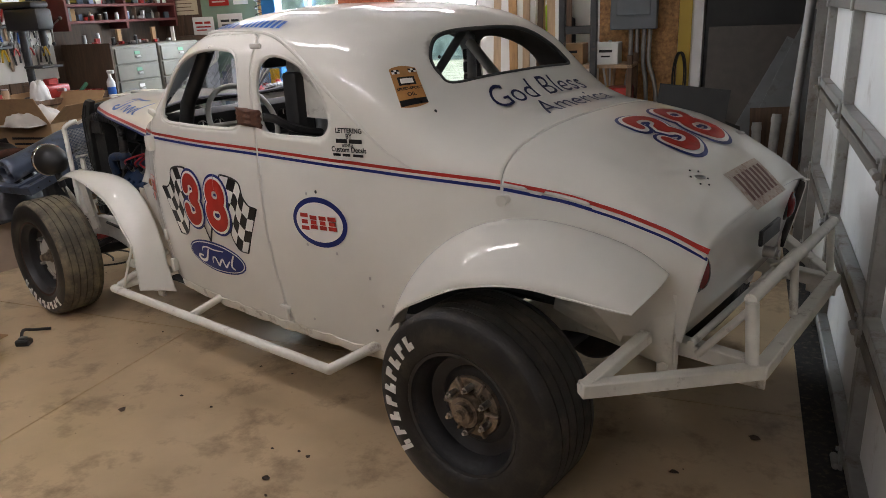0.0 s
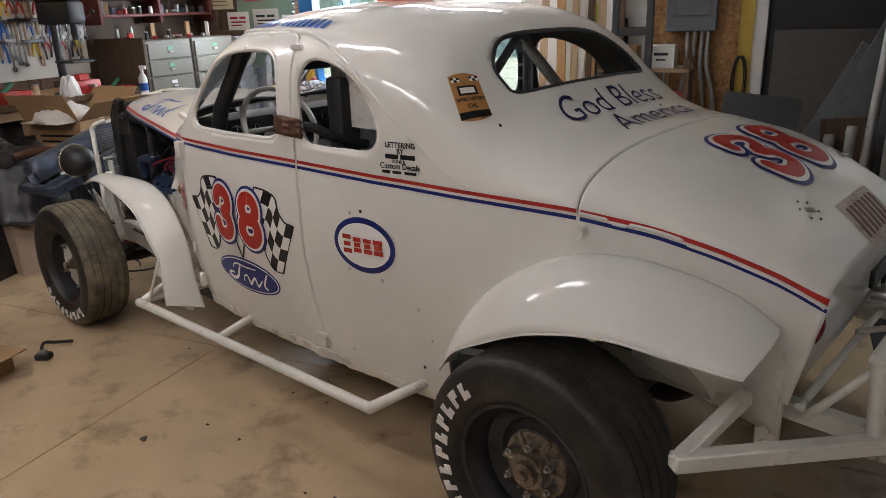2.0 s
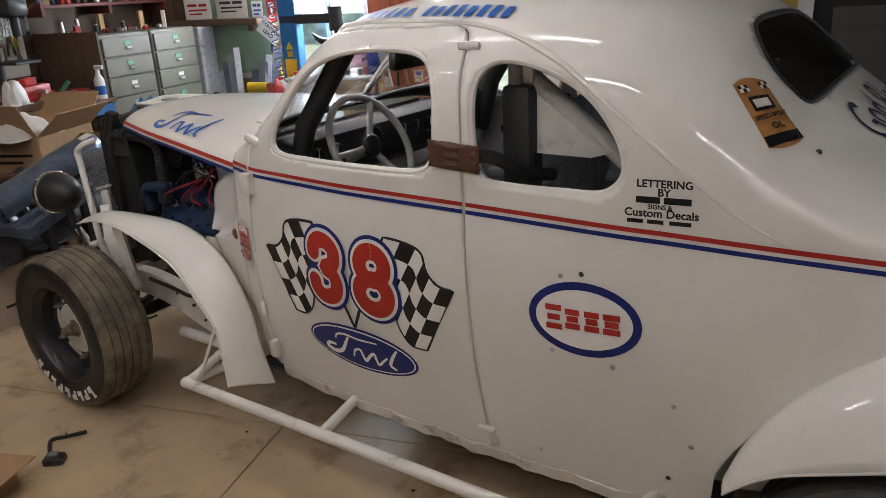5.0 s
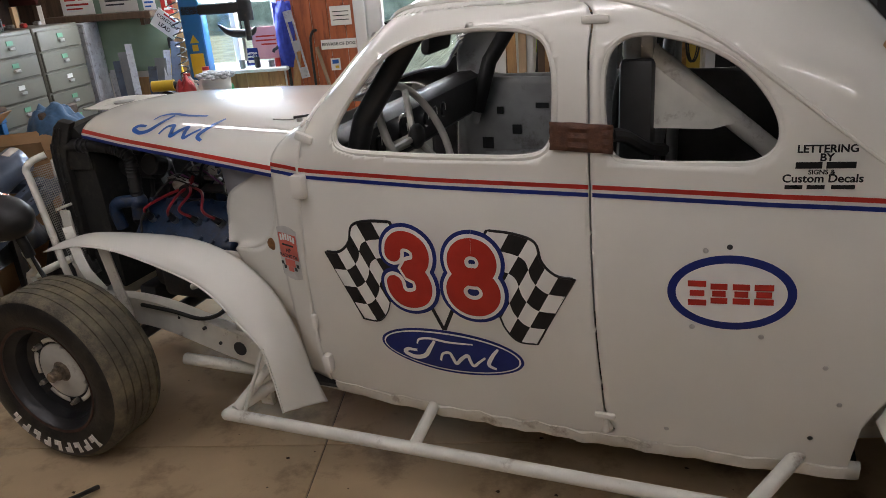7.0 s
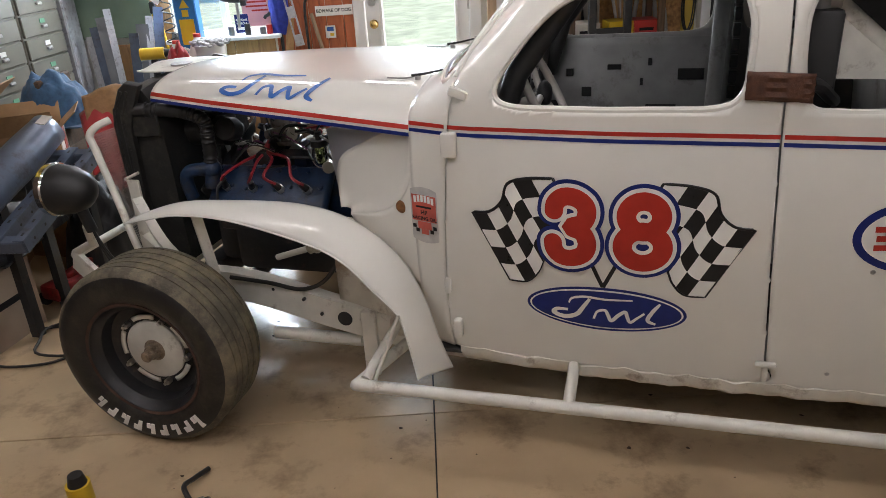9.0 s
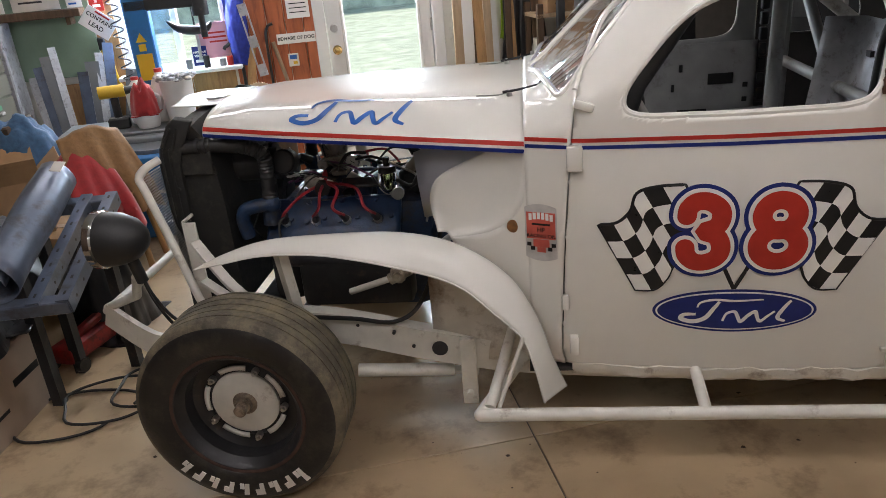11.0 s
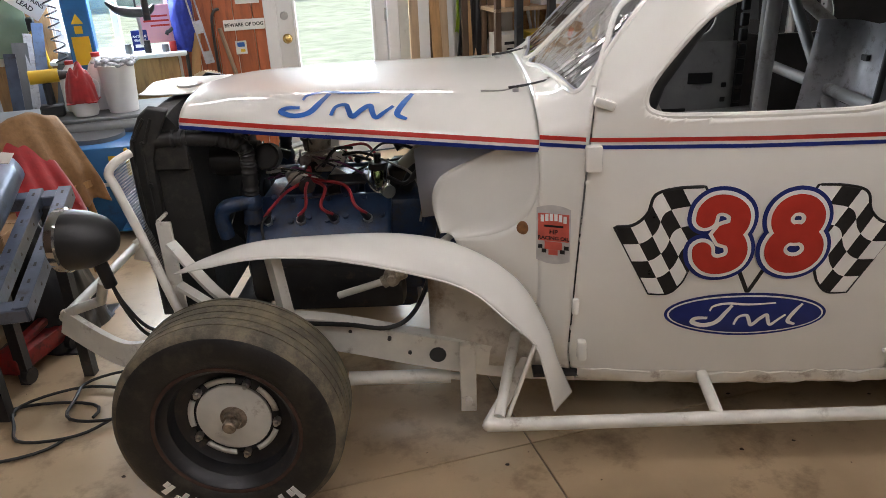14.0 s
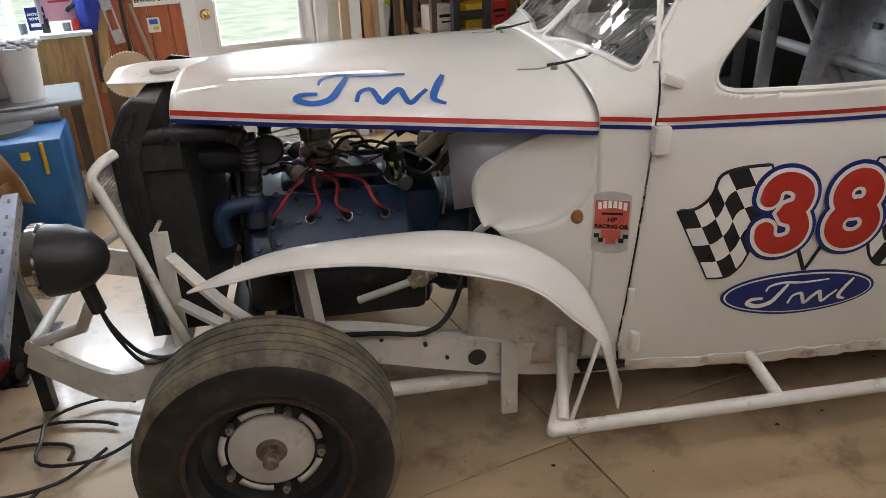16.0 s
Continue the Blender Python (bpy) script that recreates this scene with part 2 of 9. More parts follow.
en = table([(0.8, 2.6), (1.0, 2.8), (1.25, 3.3), (2.15, 3.4), (2.4, 3.0), (2.65, 2.5), (3.0, 2.5), (3.45, 2.8)], 0.1)


def sill_z(x):
    x = np.asarray(x, float)
    arch = 0.324 + np.sqrt(np.maximum(0.43 ** 2 - (x - 2.845) ** 2, 0))
    return np.where(x < 2.43, 0.315, np.where(x < 3.22, np.maximum(arch, 0.45), 0.575))


def side_y(x, z):
    """Half width of the body at a length and height."""
    x, z = np.asarray(x, float), np.asarray(z, float)
    b, r, w = zb(x), zr(x), wb(x)
    s = np.clip((z - b) / np.maximum(r - b, 1e-3), 0, 0.99999)
    up = w * (1 - s ** em(x)) ** (1 / en(x))
    t = np.clip((z - 0.315) / (b - 0.315), 0, 1)
    low = w + 0.075 * t * (1 - t) - 0.042 * (1 - t) ** 2
    return np.where(z > b, up, low)


def top_z(x, y):
    x, y = np.asarray(x, float), np.abs(np.asarray(y, float))
    q = np.clip(y / wb(x), 0, 0.9999)
    return zb(x) + (zr(x) - zb(x)) * (1 - q ** en(x)) ** (1 / em(x))


def skin(x, z, out=0.0):
    """A place on the left side of the body, pushed out by so much."""
    return Vector((x, -float(side_y(x, z)) - out, z))


DOOR = outline([(0.955, 0.33), (0.953, 0.553), (0.963, 0.773), (0.979, 0.983), (0.998, 1.133), (1.043, 1.225), (1.117, 1.32), (1.245, 1.405), (1.42, 1.432), (1.626, 1.438), (1.79, 1.43),
                (1.806, 1.30), (1.811, 1.022), (1.826, 0.683), (1.845, 0.42), (1.843, 0.325), (1.5, 0.312), (1.03, 0.303)], 8)
DOOR_WINDOW = outline([(1.118, 1.135), (1.15, 1.09), (1.3, 1.085), (1.5, 1.087), (1.66, 1.093), (1.715, 1.125), (1.727, 1.2), (1.723, 1.303), (1.685, 1.368), (1.577, 1.387), (1.403, 1.376), (1.275, 1.328), (1.17, 1.22)])
QUARTER = outline([(1.835, 1.3), (1.836, 1.185), (1.86, 1.10), (1.932, 1.086), (2.06, 1.087), (2.16, 1.093), (2.205, 1.138), (2.191, 1.211), (2.124, 1.293), (2.03, 1.344), (1.924, 1.367), (1.862, 1.352)])
SCREEN = outline([(0.893, 0.022), (0.905, 0.2), (0.928, 0.40), (0.948, 0.52), (0.966, 0.553), (0.992, 0.545), (1.05, 0.508), (1.14, 0.455), (1.2, 0.415), (1.232, 0.37), (1.245, 0.22), (1.25, 0.026), (1.07, 0.022)])
REAR_WINDOW = outline([(2.505, -0.36), (2.515, 0.0), (2.505, 0.36), (2.46, 0.41), (2.40, 0.38), (2.345, 0.25), (2.335, 0.0), (2.345, -0.25), (2.40, -0.38), (2.46, -0.41)])


def body_panels():
    """The shell as one fine grid, cut into shell, doors and lid along their outlines; returns vertices, faces and owners."""
    xs = np.linspace(0.86, 3.43, 215)
    lowv, upv = 44, 66
    phi = math.pi / 2 * np.linspace(0, 1, upv + 1) ** 1.7
    rows = []
    for x in xs:
        s0, b, r, w, m_, n_ = float(sill_z(x)), float(zb(x)), float(zr(x)), float(wb(x)), float(em(x)), float(en(x))
        zl = np.linspace(min(s0, b - 0.05), b, lowv + 1)[:-1]
        yl = side_y(np.full(lowv, x), zl)
        zu = b + (r - b) * np.sin(phi) ** (2 / m_)
        yu = w * np.cos(phi) ** (2 / n_)
        y, z = np.r_[yl, yu], np.r_[zl, zu]
        rows.append(np.c_[np.full(len(y), x), -y, z].tolist() + np.c_[np.full(len(y) - 1, x), y[:-1][::-1], z[:-1][::-1]].tolist())
    G = np.array(rows)
    G[..., 0] -= 0.055 * np.clip((G[..., 0] - 3.2) / 0.23, 0, 1) * np.clip((0.82 - G[..., 2]) / 0.25, 0, 1)
    nx, nv = G.shape[:2]
    C = (G[:-1, :-1] + G[1:, :-1] + G[1:, 1:] + G[:-1, 1:]) / 4
    owner = np.zeros((nx - 1, nv - 1), int)          # 0 shell, 1 left door, 2 right door, 3 lid, 9 open
    flat = C.reshape(-1, 3)
    xz, xy = flat[:, [0, 2]], flat[:, [0, 1]]
    side = np.abs(flat[:, 1]) > 0.25
    ow = owner.ravel()
    d = inside(DOOR, xz) & side
    ow[d & (flat[:, 1] < 0)] = 1
    ow[d & (flat[:, 1] > 0)] = 2
    iv = np.tile(np.arange(nv - 1), nx - 1)
    ow[(flat[:, 0] > 2.857) & (iv >= lowv) & (iv < nv - 1 - lowv)] = 3
    for poly in (DOOR_WINDOW, QUARTER):
        ow[inside(poly, xz) & side] = 9
    scr = SCREEN.copy()
    scr[:, 1] *= -1
    for poly in (SCREEN, scr):
        ow[inside(poly, xy) & (flat[:, 2] > 1.05) & (flat[:, 0] < 1.5)] = 9
    ow[inside(REAR_WINDOW, xy) & (flat[:, 0] > 2.2) & (flat[:, 2] > 1.15)] = 9
    owner = ow.reshape(nx - 1, nv - 1)
    pad = np.full((nx + 1, nv + 1), -1)
    pad[1:-1, 1:-1] = owner
    quad = np.stack([pad[:-1, :-1], pad[1:, :-1], pad[1:, 1:], pad[:-1, 1:]], -1)
    edge = np.array([[len({o for o in quad[i, j] if o >= 0}) > 1 for j in range(nv)] for i in range(nx)])
    for i, j in zip(*np.where(edge)):
        p = G[i, j]
        own = {o for o in quad[i, j] if o >= 0}
        top = abs(p[1]) < 0.25 or (9 in own and ((p[0] < 1.3 and inside(SCREEN * 1.0, np.array([[p[0], abs(p[1])]]))[0]) or False))
        cand = []
        q2 = np.array([[p[0], p[2]]])
        if abs(p[1]) > 0.25 and 3 not in own:
            for poly in (DOOR, DOOR_WINDOW, QUARTER):
                q = near_outline(poly, q2)[0]
                cand.append((np.hypot(*(q - q2[0])), "s", q))
        if p[2] > 1.05:
            for poly in (SCREEN, scr, REAR_WINDOW):
                q = near_outline(poly, p[None, :2])[0]
                cand.append((np.hypot(*(q - p[:2])), "t", q))
        if not cand:
            continue
        dist, kind, q = min(cand, key=lambda c: c[0])
        if dist > 0.03:
            continue
        if kind == "s":
            G[i, j] = (q[0], math.copysign(float(side_y(*q)), p[1]), q[1])
        else:
            G[i, j] = (q[0], q[1], float(top_z(*q)))
    return G, owner


def panel(G, owner, ids):
    bm = bmesh.new()
    made = {}

    def v(i, j):
        if (i, j) not in made:
            made[i, j] = bm.verts.new(G[i, j])
        return made[i, j]
    for i, j in zip(*np.where(np.isin(owner, ids))):
        bm.faces.new((v(i, j), v(i + 1, j), v(i + 1, j + 1), v(i, j + 1)))
    return bm


def shrink(bm, d):
    """Draws the open edges of a panel in by d, for the gap round it."""
    move = {}
    for v in bm.verts:
        if v.is_boundary:
            c = sum((f.calc_center_median() for f in v.link_faces), Vector()) / len(v.link_faces)
            move[v] = (c - v.co).normalized() * d
    for v, m in move.items():
        v.co += m
    return bm


race_car = thing("race_car", label="white vintage stock car coupe with red and blue stripes", category="race car")
G, OWN = body_panels()
LINING = material("dark_lining", (0.075, 0.07, 0.066), 0.7, spread=0.25, scale=9, dirt=(0.12, 0.10, 0.08), dirt_amount=0.2, dirt_scale=6, bump=0.2)
shell = thicken(part("body_shell", panel(G, OWN, [0]), CAR_WHITE, race_car, "glossy white steel coupe body"), 0.010, lining=LINING)
door_l = thicken(part("door", shrink(panel(G, OWN, [1]), 0.0055), CAR_WHITE, race_car, "white door with race number and chequered flags"), 0.012, lining=GREY_PAINT)
door_r = thicken(part("door", shrink(panel(G, OWN, [2]), 0.003), CAR_WHITE, race_car, "white door"), 0.012, lining=GREY_PAINT)
lid = thicken(part("trunk_lid", shrink(panel(G, OWN, [3]), 0.004), CAR_WHITE, race_car, "dented white trunk lid with race number"), 0.010)


def strip(rows_):
    bm = bmesh.new()
    sheet(bm, rows_)
    bm.normal_update()
    return bm


def stripe_on_side(x0, x1, lo, hi, name, mat, parent, sgn=1, out=0.0018):
    xs = np.linspace(x0, x1, max(int((x1 - x0) / 0.03), 3))
    g = []
    for x in xs:
        za, zc = float(zb(x)) + lo, float(zb(x)) + hi
        g.append([(x, -sgn * (float(side_y(x, z)) + out), z) for z in (za, (za + zc) / 2, zc)])
    return part(name, strip(g), mat, parent)


for x0, x1, par in ((0.862, 0.975, shell), (0.985, 1.806, door_l), (1.815, 2.853, shell), (2.863, 3.43, lid)):
    stripe_on_side(x0, x1, 0.004, 0.015, "red_stripe", RED, par)
    stripe_on_side(x0, x1, -0.014, -0.004, "blue_stripe", BLUE, par if par is not lid else shell)

# tail panel below the lid
bm = bmesh.new()
g = []
for k in np.linspace(0, 1, 8):
    g.append([(3.348 + 0.062 * k + 0.010 * (1 - (y / 0.52) ** 2), y, 0.56 + (float(top_z(3.41, min(abs(y), 0.47))) - 0.575) * k) for y in np.linspace(-0.492, 0.492, 21)])
sheet(bm, g)
thicken(part("tail_panel", bm, CAR_WHITE, race_car), 0.006, 1.0)

# hood: a skin from the nose to the cowl
hood_b = table([(-0.25, 1.02), (-0.19, 1.018), (0.4, 1.003), (0.87, 0.988)], 0.02)
hood_w = table([(-0.25, 0.28), (-0.19, 0.295), (0.1, 0.39), (0.45, 0.485), (0.87, 0.597)], 0.05)
hood_t = table([(-0.25, 1.085), (-0.19, 1.098), (-0.05, 1.115), (0.3, 1.123), (0.87, 1.118)], 0.05)


def hood_point(x, s, out=0.0):
    """s: -1 at the left edge, 0 on the crown, 1 at the right edge."""
    b, w, t = float(hood_b(x)), float(hood_w(x)) + out, float(hood_t(x)) + out
    a = (1 - abs(s)) * math.pi / 2
    return Vector((x, math.copysign(w * math.cos(a) ** (2 / 2.5), s), b + (t - b) * math.sin(a) ** (2 / 2.2)))


hood_xs = np.linspace(-0.19, 0.868, 60)
bm = bmesh.new()
grid = []
for i, x in enumerate(hood_xs):
    grid.append([hood_point(x - (0.03 * (abs(s) ** 3) if i == 0 else 0) * 0, s) for s in np.linspace(-1, 1, 61)])
sheet(bm, [list(r) for r in grid])
hood = thicken(part("hood", bm, CAR_WHITE, race_car, "long glossy white hood, open at the sides"), 0.004)
for lo, hi, nm, mt in ((0.018, 0.030, "red_stripe", RED), (-0.001, 0.010, "blue_stripe", BLUE)):
    g = []
    for x in np.linspace(-0.188, 0.866, 40):
        row = []
        for dz in (lo, (lo + hi) / 2, hi):
            b, w, t = float(hood_b(x)), float(hood_w(x)), float(hood_t(x))
            sa = min(max(dz / (t - b), 0), 1) ** (2.2 / 2)
            y = w * max(1 - sa * sa, 0) ** (1 / 2.5)
            row.append((x, -y - 0.002, b + dz))
        g.append(row)
    part(nm, strip(g), mt, hood)

# ---- fenders ----
def fender(name, outer, crown, inner, mat, parent, label):
    """A sheet through three long edges, with a rolled rim along the outer one."""
    A, B, C = [smooth_path(p, 10) for p in (outer, crown, inner)]
    pick = lambda P, k: P[round(k * (len(P) - 1))]
    g = []
    for k in np.linspace(0, 1, 70):
        a, b, c = pick(A, k), pick(B, k), pick(C, k)
        row = []
        for t in np.linspace(0, 1, 15):
            row.append((1 - t) * (1 - 2 * t) * a + 4 * t * (1 - t) * b + t * (2 * t - 1) * c)
        g.append(row)
    bm = bmesh.new()
    sheet(bm, g)
    bmesh.ops.recalc_face_normals(bm, faces=bm.faces)
    if sum(f.normal.z for f in bm.faces) < 0:
        bmesh.ops.reverse_faces(bm, faces=bm.faces)
    ob = thicken(part(name, bm, mat, parent, label), 0.005)
    bm = bmesh.new()
    tube(bm, [p[0] for p in g], 0.003, 6)
    part("rolled_edge", bm, mat, ob)
    return ob


def mirror_y(ob):
    """A twin of a part on the other side of the car."""
    me = ob.data.copy()
    for v in me.vertices:
        v.co.y = -v.co.y
    me.flip_normals()
    o = new(ob.name.split(".")[0], me)
    o.parent = ob.parent
    for md in ob.modifiers:
        k = o.modifiers.new(md.name, "SOLIDIFY")
        k.thickness, k.offset = md.thickness, md.offset
    for c in ob.children:
        m2 = c.data.copy()
        for v in m2.vertices:
            v.co.y = -v.co.y
        m2.flip_normals()
        k = new(c.name.split(".")[0], m2)
        k.parent = o
    return o


ff = fender("front_fender",
            [(-.163, -.604, .676), (-.054, -.63, .705), (.093, -.66, .738), (.294, -.69, .742), (.548, -.72, .696), (.673, -.74, .652), (.764, -.75, .57), (.835, -.755, .498), (.866, -.765, .41), (.892, -.777, .298)],
            [(-.165, -.60, .677), (-.06, -.60, .722), (.09, -.61, .763), (.27, -.63, .775), (.52, -.65, .762), (.67, -.67, .715), (.79, -.69, .63), (.868, -.70, .51), (.90, -.71, .41), (.925, -.715, .285)],
            [(-.167, -.592, .674), (-.072, -.57, .705), (.034, -.556, .738), (.22, -.555, .757), (.48, -.570, .762), (.66, -.588, .722), (.80, -.610, .63), (.878, -.622, .50), (.92, -.632, .37), (.962, -.635, .262)],
            CAR_WHITE, race_car, "white trimmed front fender")
mirror_y(ff)
rf = fender("rear_fender",
            [(2.471, -.752, .48), (2.56, -.79, .58), (2.674, -.82, .651), (2.864, -.86, .748), (3.056, -.868, .795), (3.20, -.856, .79), (3.265, -.85, .785), (3.33, -.838, .778), (3.367, -.826, .773)],
            [(2.462, -.715, .488), (2.515, -.73, .60), (2.61, -.745, .72), (2.735, -.745, .822), (2.88, -.74, .884), (3.03, -.73, .902), (3.17, -.71, .885), (3.29, -.68, .85), (3.375, -.66, .80)],
            [(2.46, -.66, .48), (2.51, -.655, .60), (2.60, -.645, .72), (2.73, -.63, .825), (2.87, -.62, .885), (3.01, -.60, .90), (3.16, -.585, .88), (3.27, -.57, .845), (3.35, -.56, .795)],
            CAR_WHITE, race_car, "white rounded rear fender")
mirror_y(rf)

# ---- wheels ----
HUB_RUST = material("hub_rust", (0.30, 0.24, 0.18), 0.42, metal=0.6, spread=0.35, scale=40, dirt=(0.05, 0.04, 0.03), dirt_amount=0.42, dirt_scale=25, bump=0.3)

def wheel(name, at, r, width, turn, rear):
    """A wheel on the left side: the outer face looks along -y."""
    w = part(name, lathe(bmesh.new(), [(0.0, 0.05), (0.02, 0.06), (0.02, 0.09), (0.0, 0.10)], 24), BLACK_STEEL, race_car, "black steel racing wheel with wide slick tyre",
             local=pose(*at, 0, 0, turn))
    h, rim = width / 2, 0.197
    prof = [(-h * 0.80, rim), (-h * 0.93, rim + 0.012), (-h * 1.0, rim + 0.045), (-h * 0.99, rim + 0.075), (-h * 0.93, r - 0.022), (-h * 0.84, r - 0.007), (-h * 0.7, r - 0.001)]
    for k in np.linspace(-0.62, 0.62, 5):
        c = h * k
        prof += [(c - 0.0028, r), (c - 0.0022, r - 0.006), (c + 0.0022, r - 0.006), (c + 0.0028, r)]
    prof += [(h * 0.7, r - 0.001), (h * 0.84, r - 0.007), (h * 0.93, r - 0.022), (h, rim + 0.06), (h * 0.93, rim + 0.012), (h * 0.8, rim), (0.0, rim - 0.004)]
    tyre = part("tyre", lathe(bmesh.new(), prof, 72, closed=True), [RUBBER, REAR_TREAD if rear else TREAD], w, "worn grooved black racing tyre with dusty tread and white raised marks")
    for p in tyre.data.polygons:
        p.material_index = int(math.hypot(p.center.x, p.center.z) > r - 0.026)
    # white raised marks round the sidewall, one block for each letter of the maker's name
    mid = -0.53 * math.pi if not rear else 0.97 * math.pi
    rl, rh = rim + (r - rim) * 0.34, rim + (r - rim) * 0.68
    for i in range(9):
        a0 = mid + (i - 4.5) * 0.19
        tall = 1.25 if i == 8 else 1.0
        for p0, p1, q0, q1, lean in ((0.10, 0.40, 0.0, 1.0, 0.10), (0.46, 0.74, 0.50 if i % 2 else 0.0, 1.0 if i % 2 else 0.46, 0.0)):
            bm = bmesh.new()
            ring = []
            for qq, bb in ((q0, p0), (q0, p1), (q1, p1 + lean), (q1, p0 + lean)):
                aa, rr = a0 + 0.19 * (1 - bb), rl + (rh - rl) * qq * tall
                bulge = 1 - ((rr - (rim + (r - rim) * .5)) / (r - rim)) ** 2 * 0.55
                ring.append((rr * math.cos(aa), -h * 1.018 * bulge - 0.001, rr * math.sin(aa)))
            top = [bm.verts.new(v) for v in ring]
            low = [bm.verts.new((v[0], v[1] + 0.01, v[2])) for v in ring]
            bm.faces.new(top)
            for q in range(4):
                bm.faces.new((top[q], low[q], low[(q + 1) % 4], top[(q + 1) % 4]))
            bmesh.ops.recalc_face_normals(bm, faces=bm.faces)
            part("white_mark", bm, SIGN_WHITE, tyre, smooth=False)
    # steel rim
    d = 0.0 if not rear else -0.015
    rp = [(-h * 0.86, rim + 0.012), (-h * 0.90, rim + 0.006), (-h * 0.88, rim - 0.004), (-h * 0.74, rim - 0.010), (-h * 0.62, rim - 0.026), (-h * 0.25 + d, rim - 0.032), (-h * 0.18 + d, rim - 0.045), (-h * 0.12 + d, 0.128),
          (-h * 0.2 + d, 0.115), (-h * 0.2 + d, 0.06)]
    part("rim", lathe(bmesh.new(), rp, 56), BLACK_STEEL, w, "glossy black steel rim")
    f = -h * 0.2 + d
    if not rear:
        part("hub_plate", lathe(bmesh.new(), [(f - 0.012, 0.0), (f - 0.012, 0.098), (f - 0.008, 0.104), (f + 0.002, 0.104)], 40), WORN_WHITE, w, "white painted hub plate")
        part("rust_ring", lathe(bmesh.new(), [(-h * 0.905, rim + 0.008), (-h * 0.91, rim + 0.002), (-h * 0.89, rim - 0.002)], 56), material("rim_rust", (0.06, 0.03, 0.022), 0.7, spread=0.4, scale=40), w)
        for i in range(5):
            a0 = i * 2 * math.pi / 5 + 0.5
            bm = bmesh.new()
            vs = []
            for aa in np.linspace(a0 - 0.36, a0 + 0.36, 9):
                vs.append([(rr * math.cos(aa), f - 0.006, rr * math.sin(aa)) for rr in (0.112, 0.128)])
            sheet(bm, vs)
            thicken(part("white_lug_arc", bm, WORN_WHITE, w), 0.004, 0)
    hub = bmesh.new()
    if rear:
        lathe(hub, [(f - 0.085, 0.0), (f - 0.085, 0.016), (f - 0.072, 0.018), (f - 0.072, 0.034), (f - 0.055, 0.037), (f - 0.055, 0.05), (f - 0.022, 0.054), (f - 0.022, 0.062), (f - 0.012, 0.066), (f - 0.012, 0.096), (f - 0.004, 0.10), (f, 0.10)], 40)
    else:
        lathe(hub, [(f - 0.062, 0.0), (f - 0.062, 0.015), (f - 0.058, 0.019), (f - 0.034, 0.019), (f - 0.034, 0.024), (f - 0.018, 0.026), (f - 0.011, 0.040)], 24)
    part("hub", hub, HUB_RUST, w, "rusty bare steel hub")
    for i in range(6 if rear else 5):
        a0 = i * 2 * math.pi / (6 if rear else 5) + (0.5 if rear else 1.13)
        rr = 0.072 if rear else 0.12
        bm = bmesh.new()
        cyl(bm, (rr * math.cos(a0), f - 0.05 if rear else f - 0.02, rr * math.sin(a0)), (rr * math.cos(a0), f, rr * math.sin(a0)), 0.011, seg=6)
        cyl(bm, (rr * math.cos(a0), f - 0.062 if rear else f - 0.03, rr * math.sin(a0)), (rr * math.cos(a0), f, rr * math.sin(a0)), 0.006, seg=8)
        part("lug_nut", bm, STEEL, w)
    if rear:
        for i in range(6):
            a0 = i * math.pi / 3
            bm = bmesh.new()
            box(bm, (0.05, 0.02, 0.012), m=Matrix.Translation((0.078 * math.cos(a0), f - 0.018, 0.078 * math.sin(a0))) @ Matrix.Rotation(-a0, 4, "Y"), bevel=0.004)
            part("hub_rib", bm, HUB_RUST, w)
    return w


FRONT_Y, REAR_Y = -0.755, -0.735
wheel("front_wheel", (0.0, FRONT_Y, 0.316), 0.316, 0.225, 0, False)
wheel("rear_wheel", (2.845, REAR_Y, 0.332), 0.332, 0.27, 0, True)
wheel("front_wheel", (0.0, -FRONT_Y, 0.316), 0.316, 0.225, 180, False)
wheel("rear_wheel", (2.845, -REAR_Y, 0.332), 0.332, 0.27, 180, True)

# ---- side bars and bumper ----
def rail(name, pts, r, mat=None, parent=race_car, label="", seg=12, square=False):
    bm = bmesh.new()
    if square:
        for a, b in zip(pts[:-1], pts[1:]):
            a, b = Vector(a), Vector(b)
            d = b - a
            m = Matrix.Translation((a + b) / 2) @ d.to_track_quat("Y", "Z").to_matrix().to_4x4()
            box(bm, (2 * r, d.length + 1.2 * r, 2 * r), m=m, bevel=0.004)
    else:
        for a, b in zip(pts[:-1], pts[1:]):
            cyl(bm, a, b, r, seg=seg)
        for p in pts[1:-1]:
            ball(bm, p, r * 1.02, seg=12)
    return part(name, bm, mat or WORN_WHITE, parent, label)


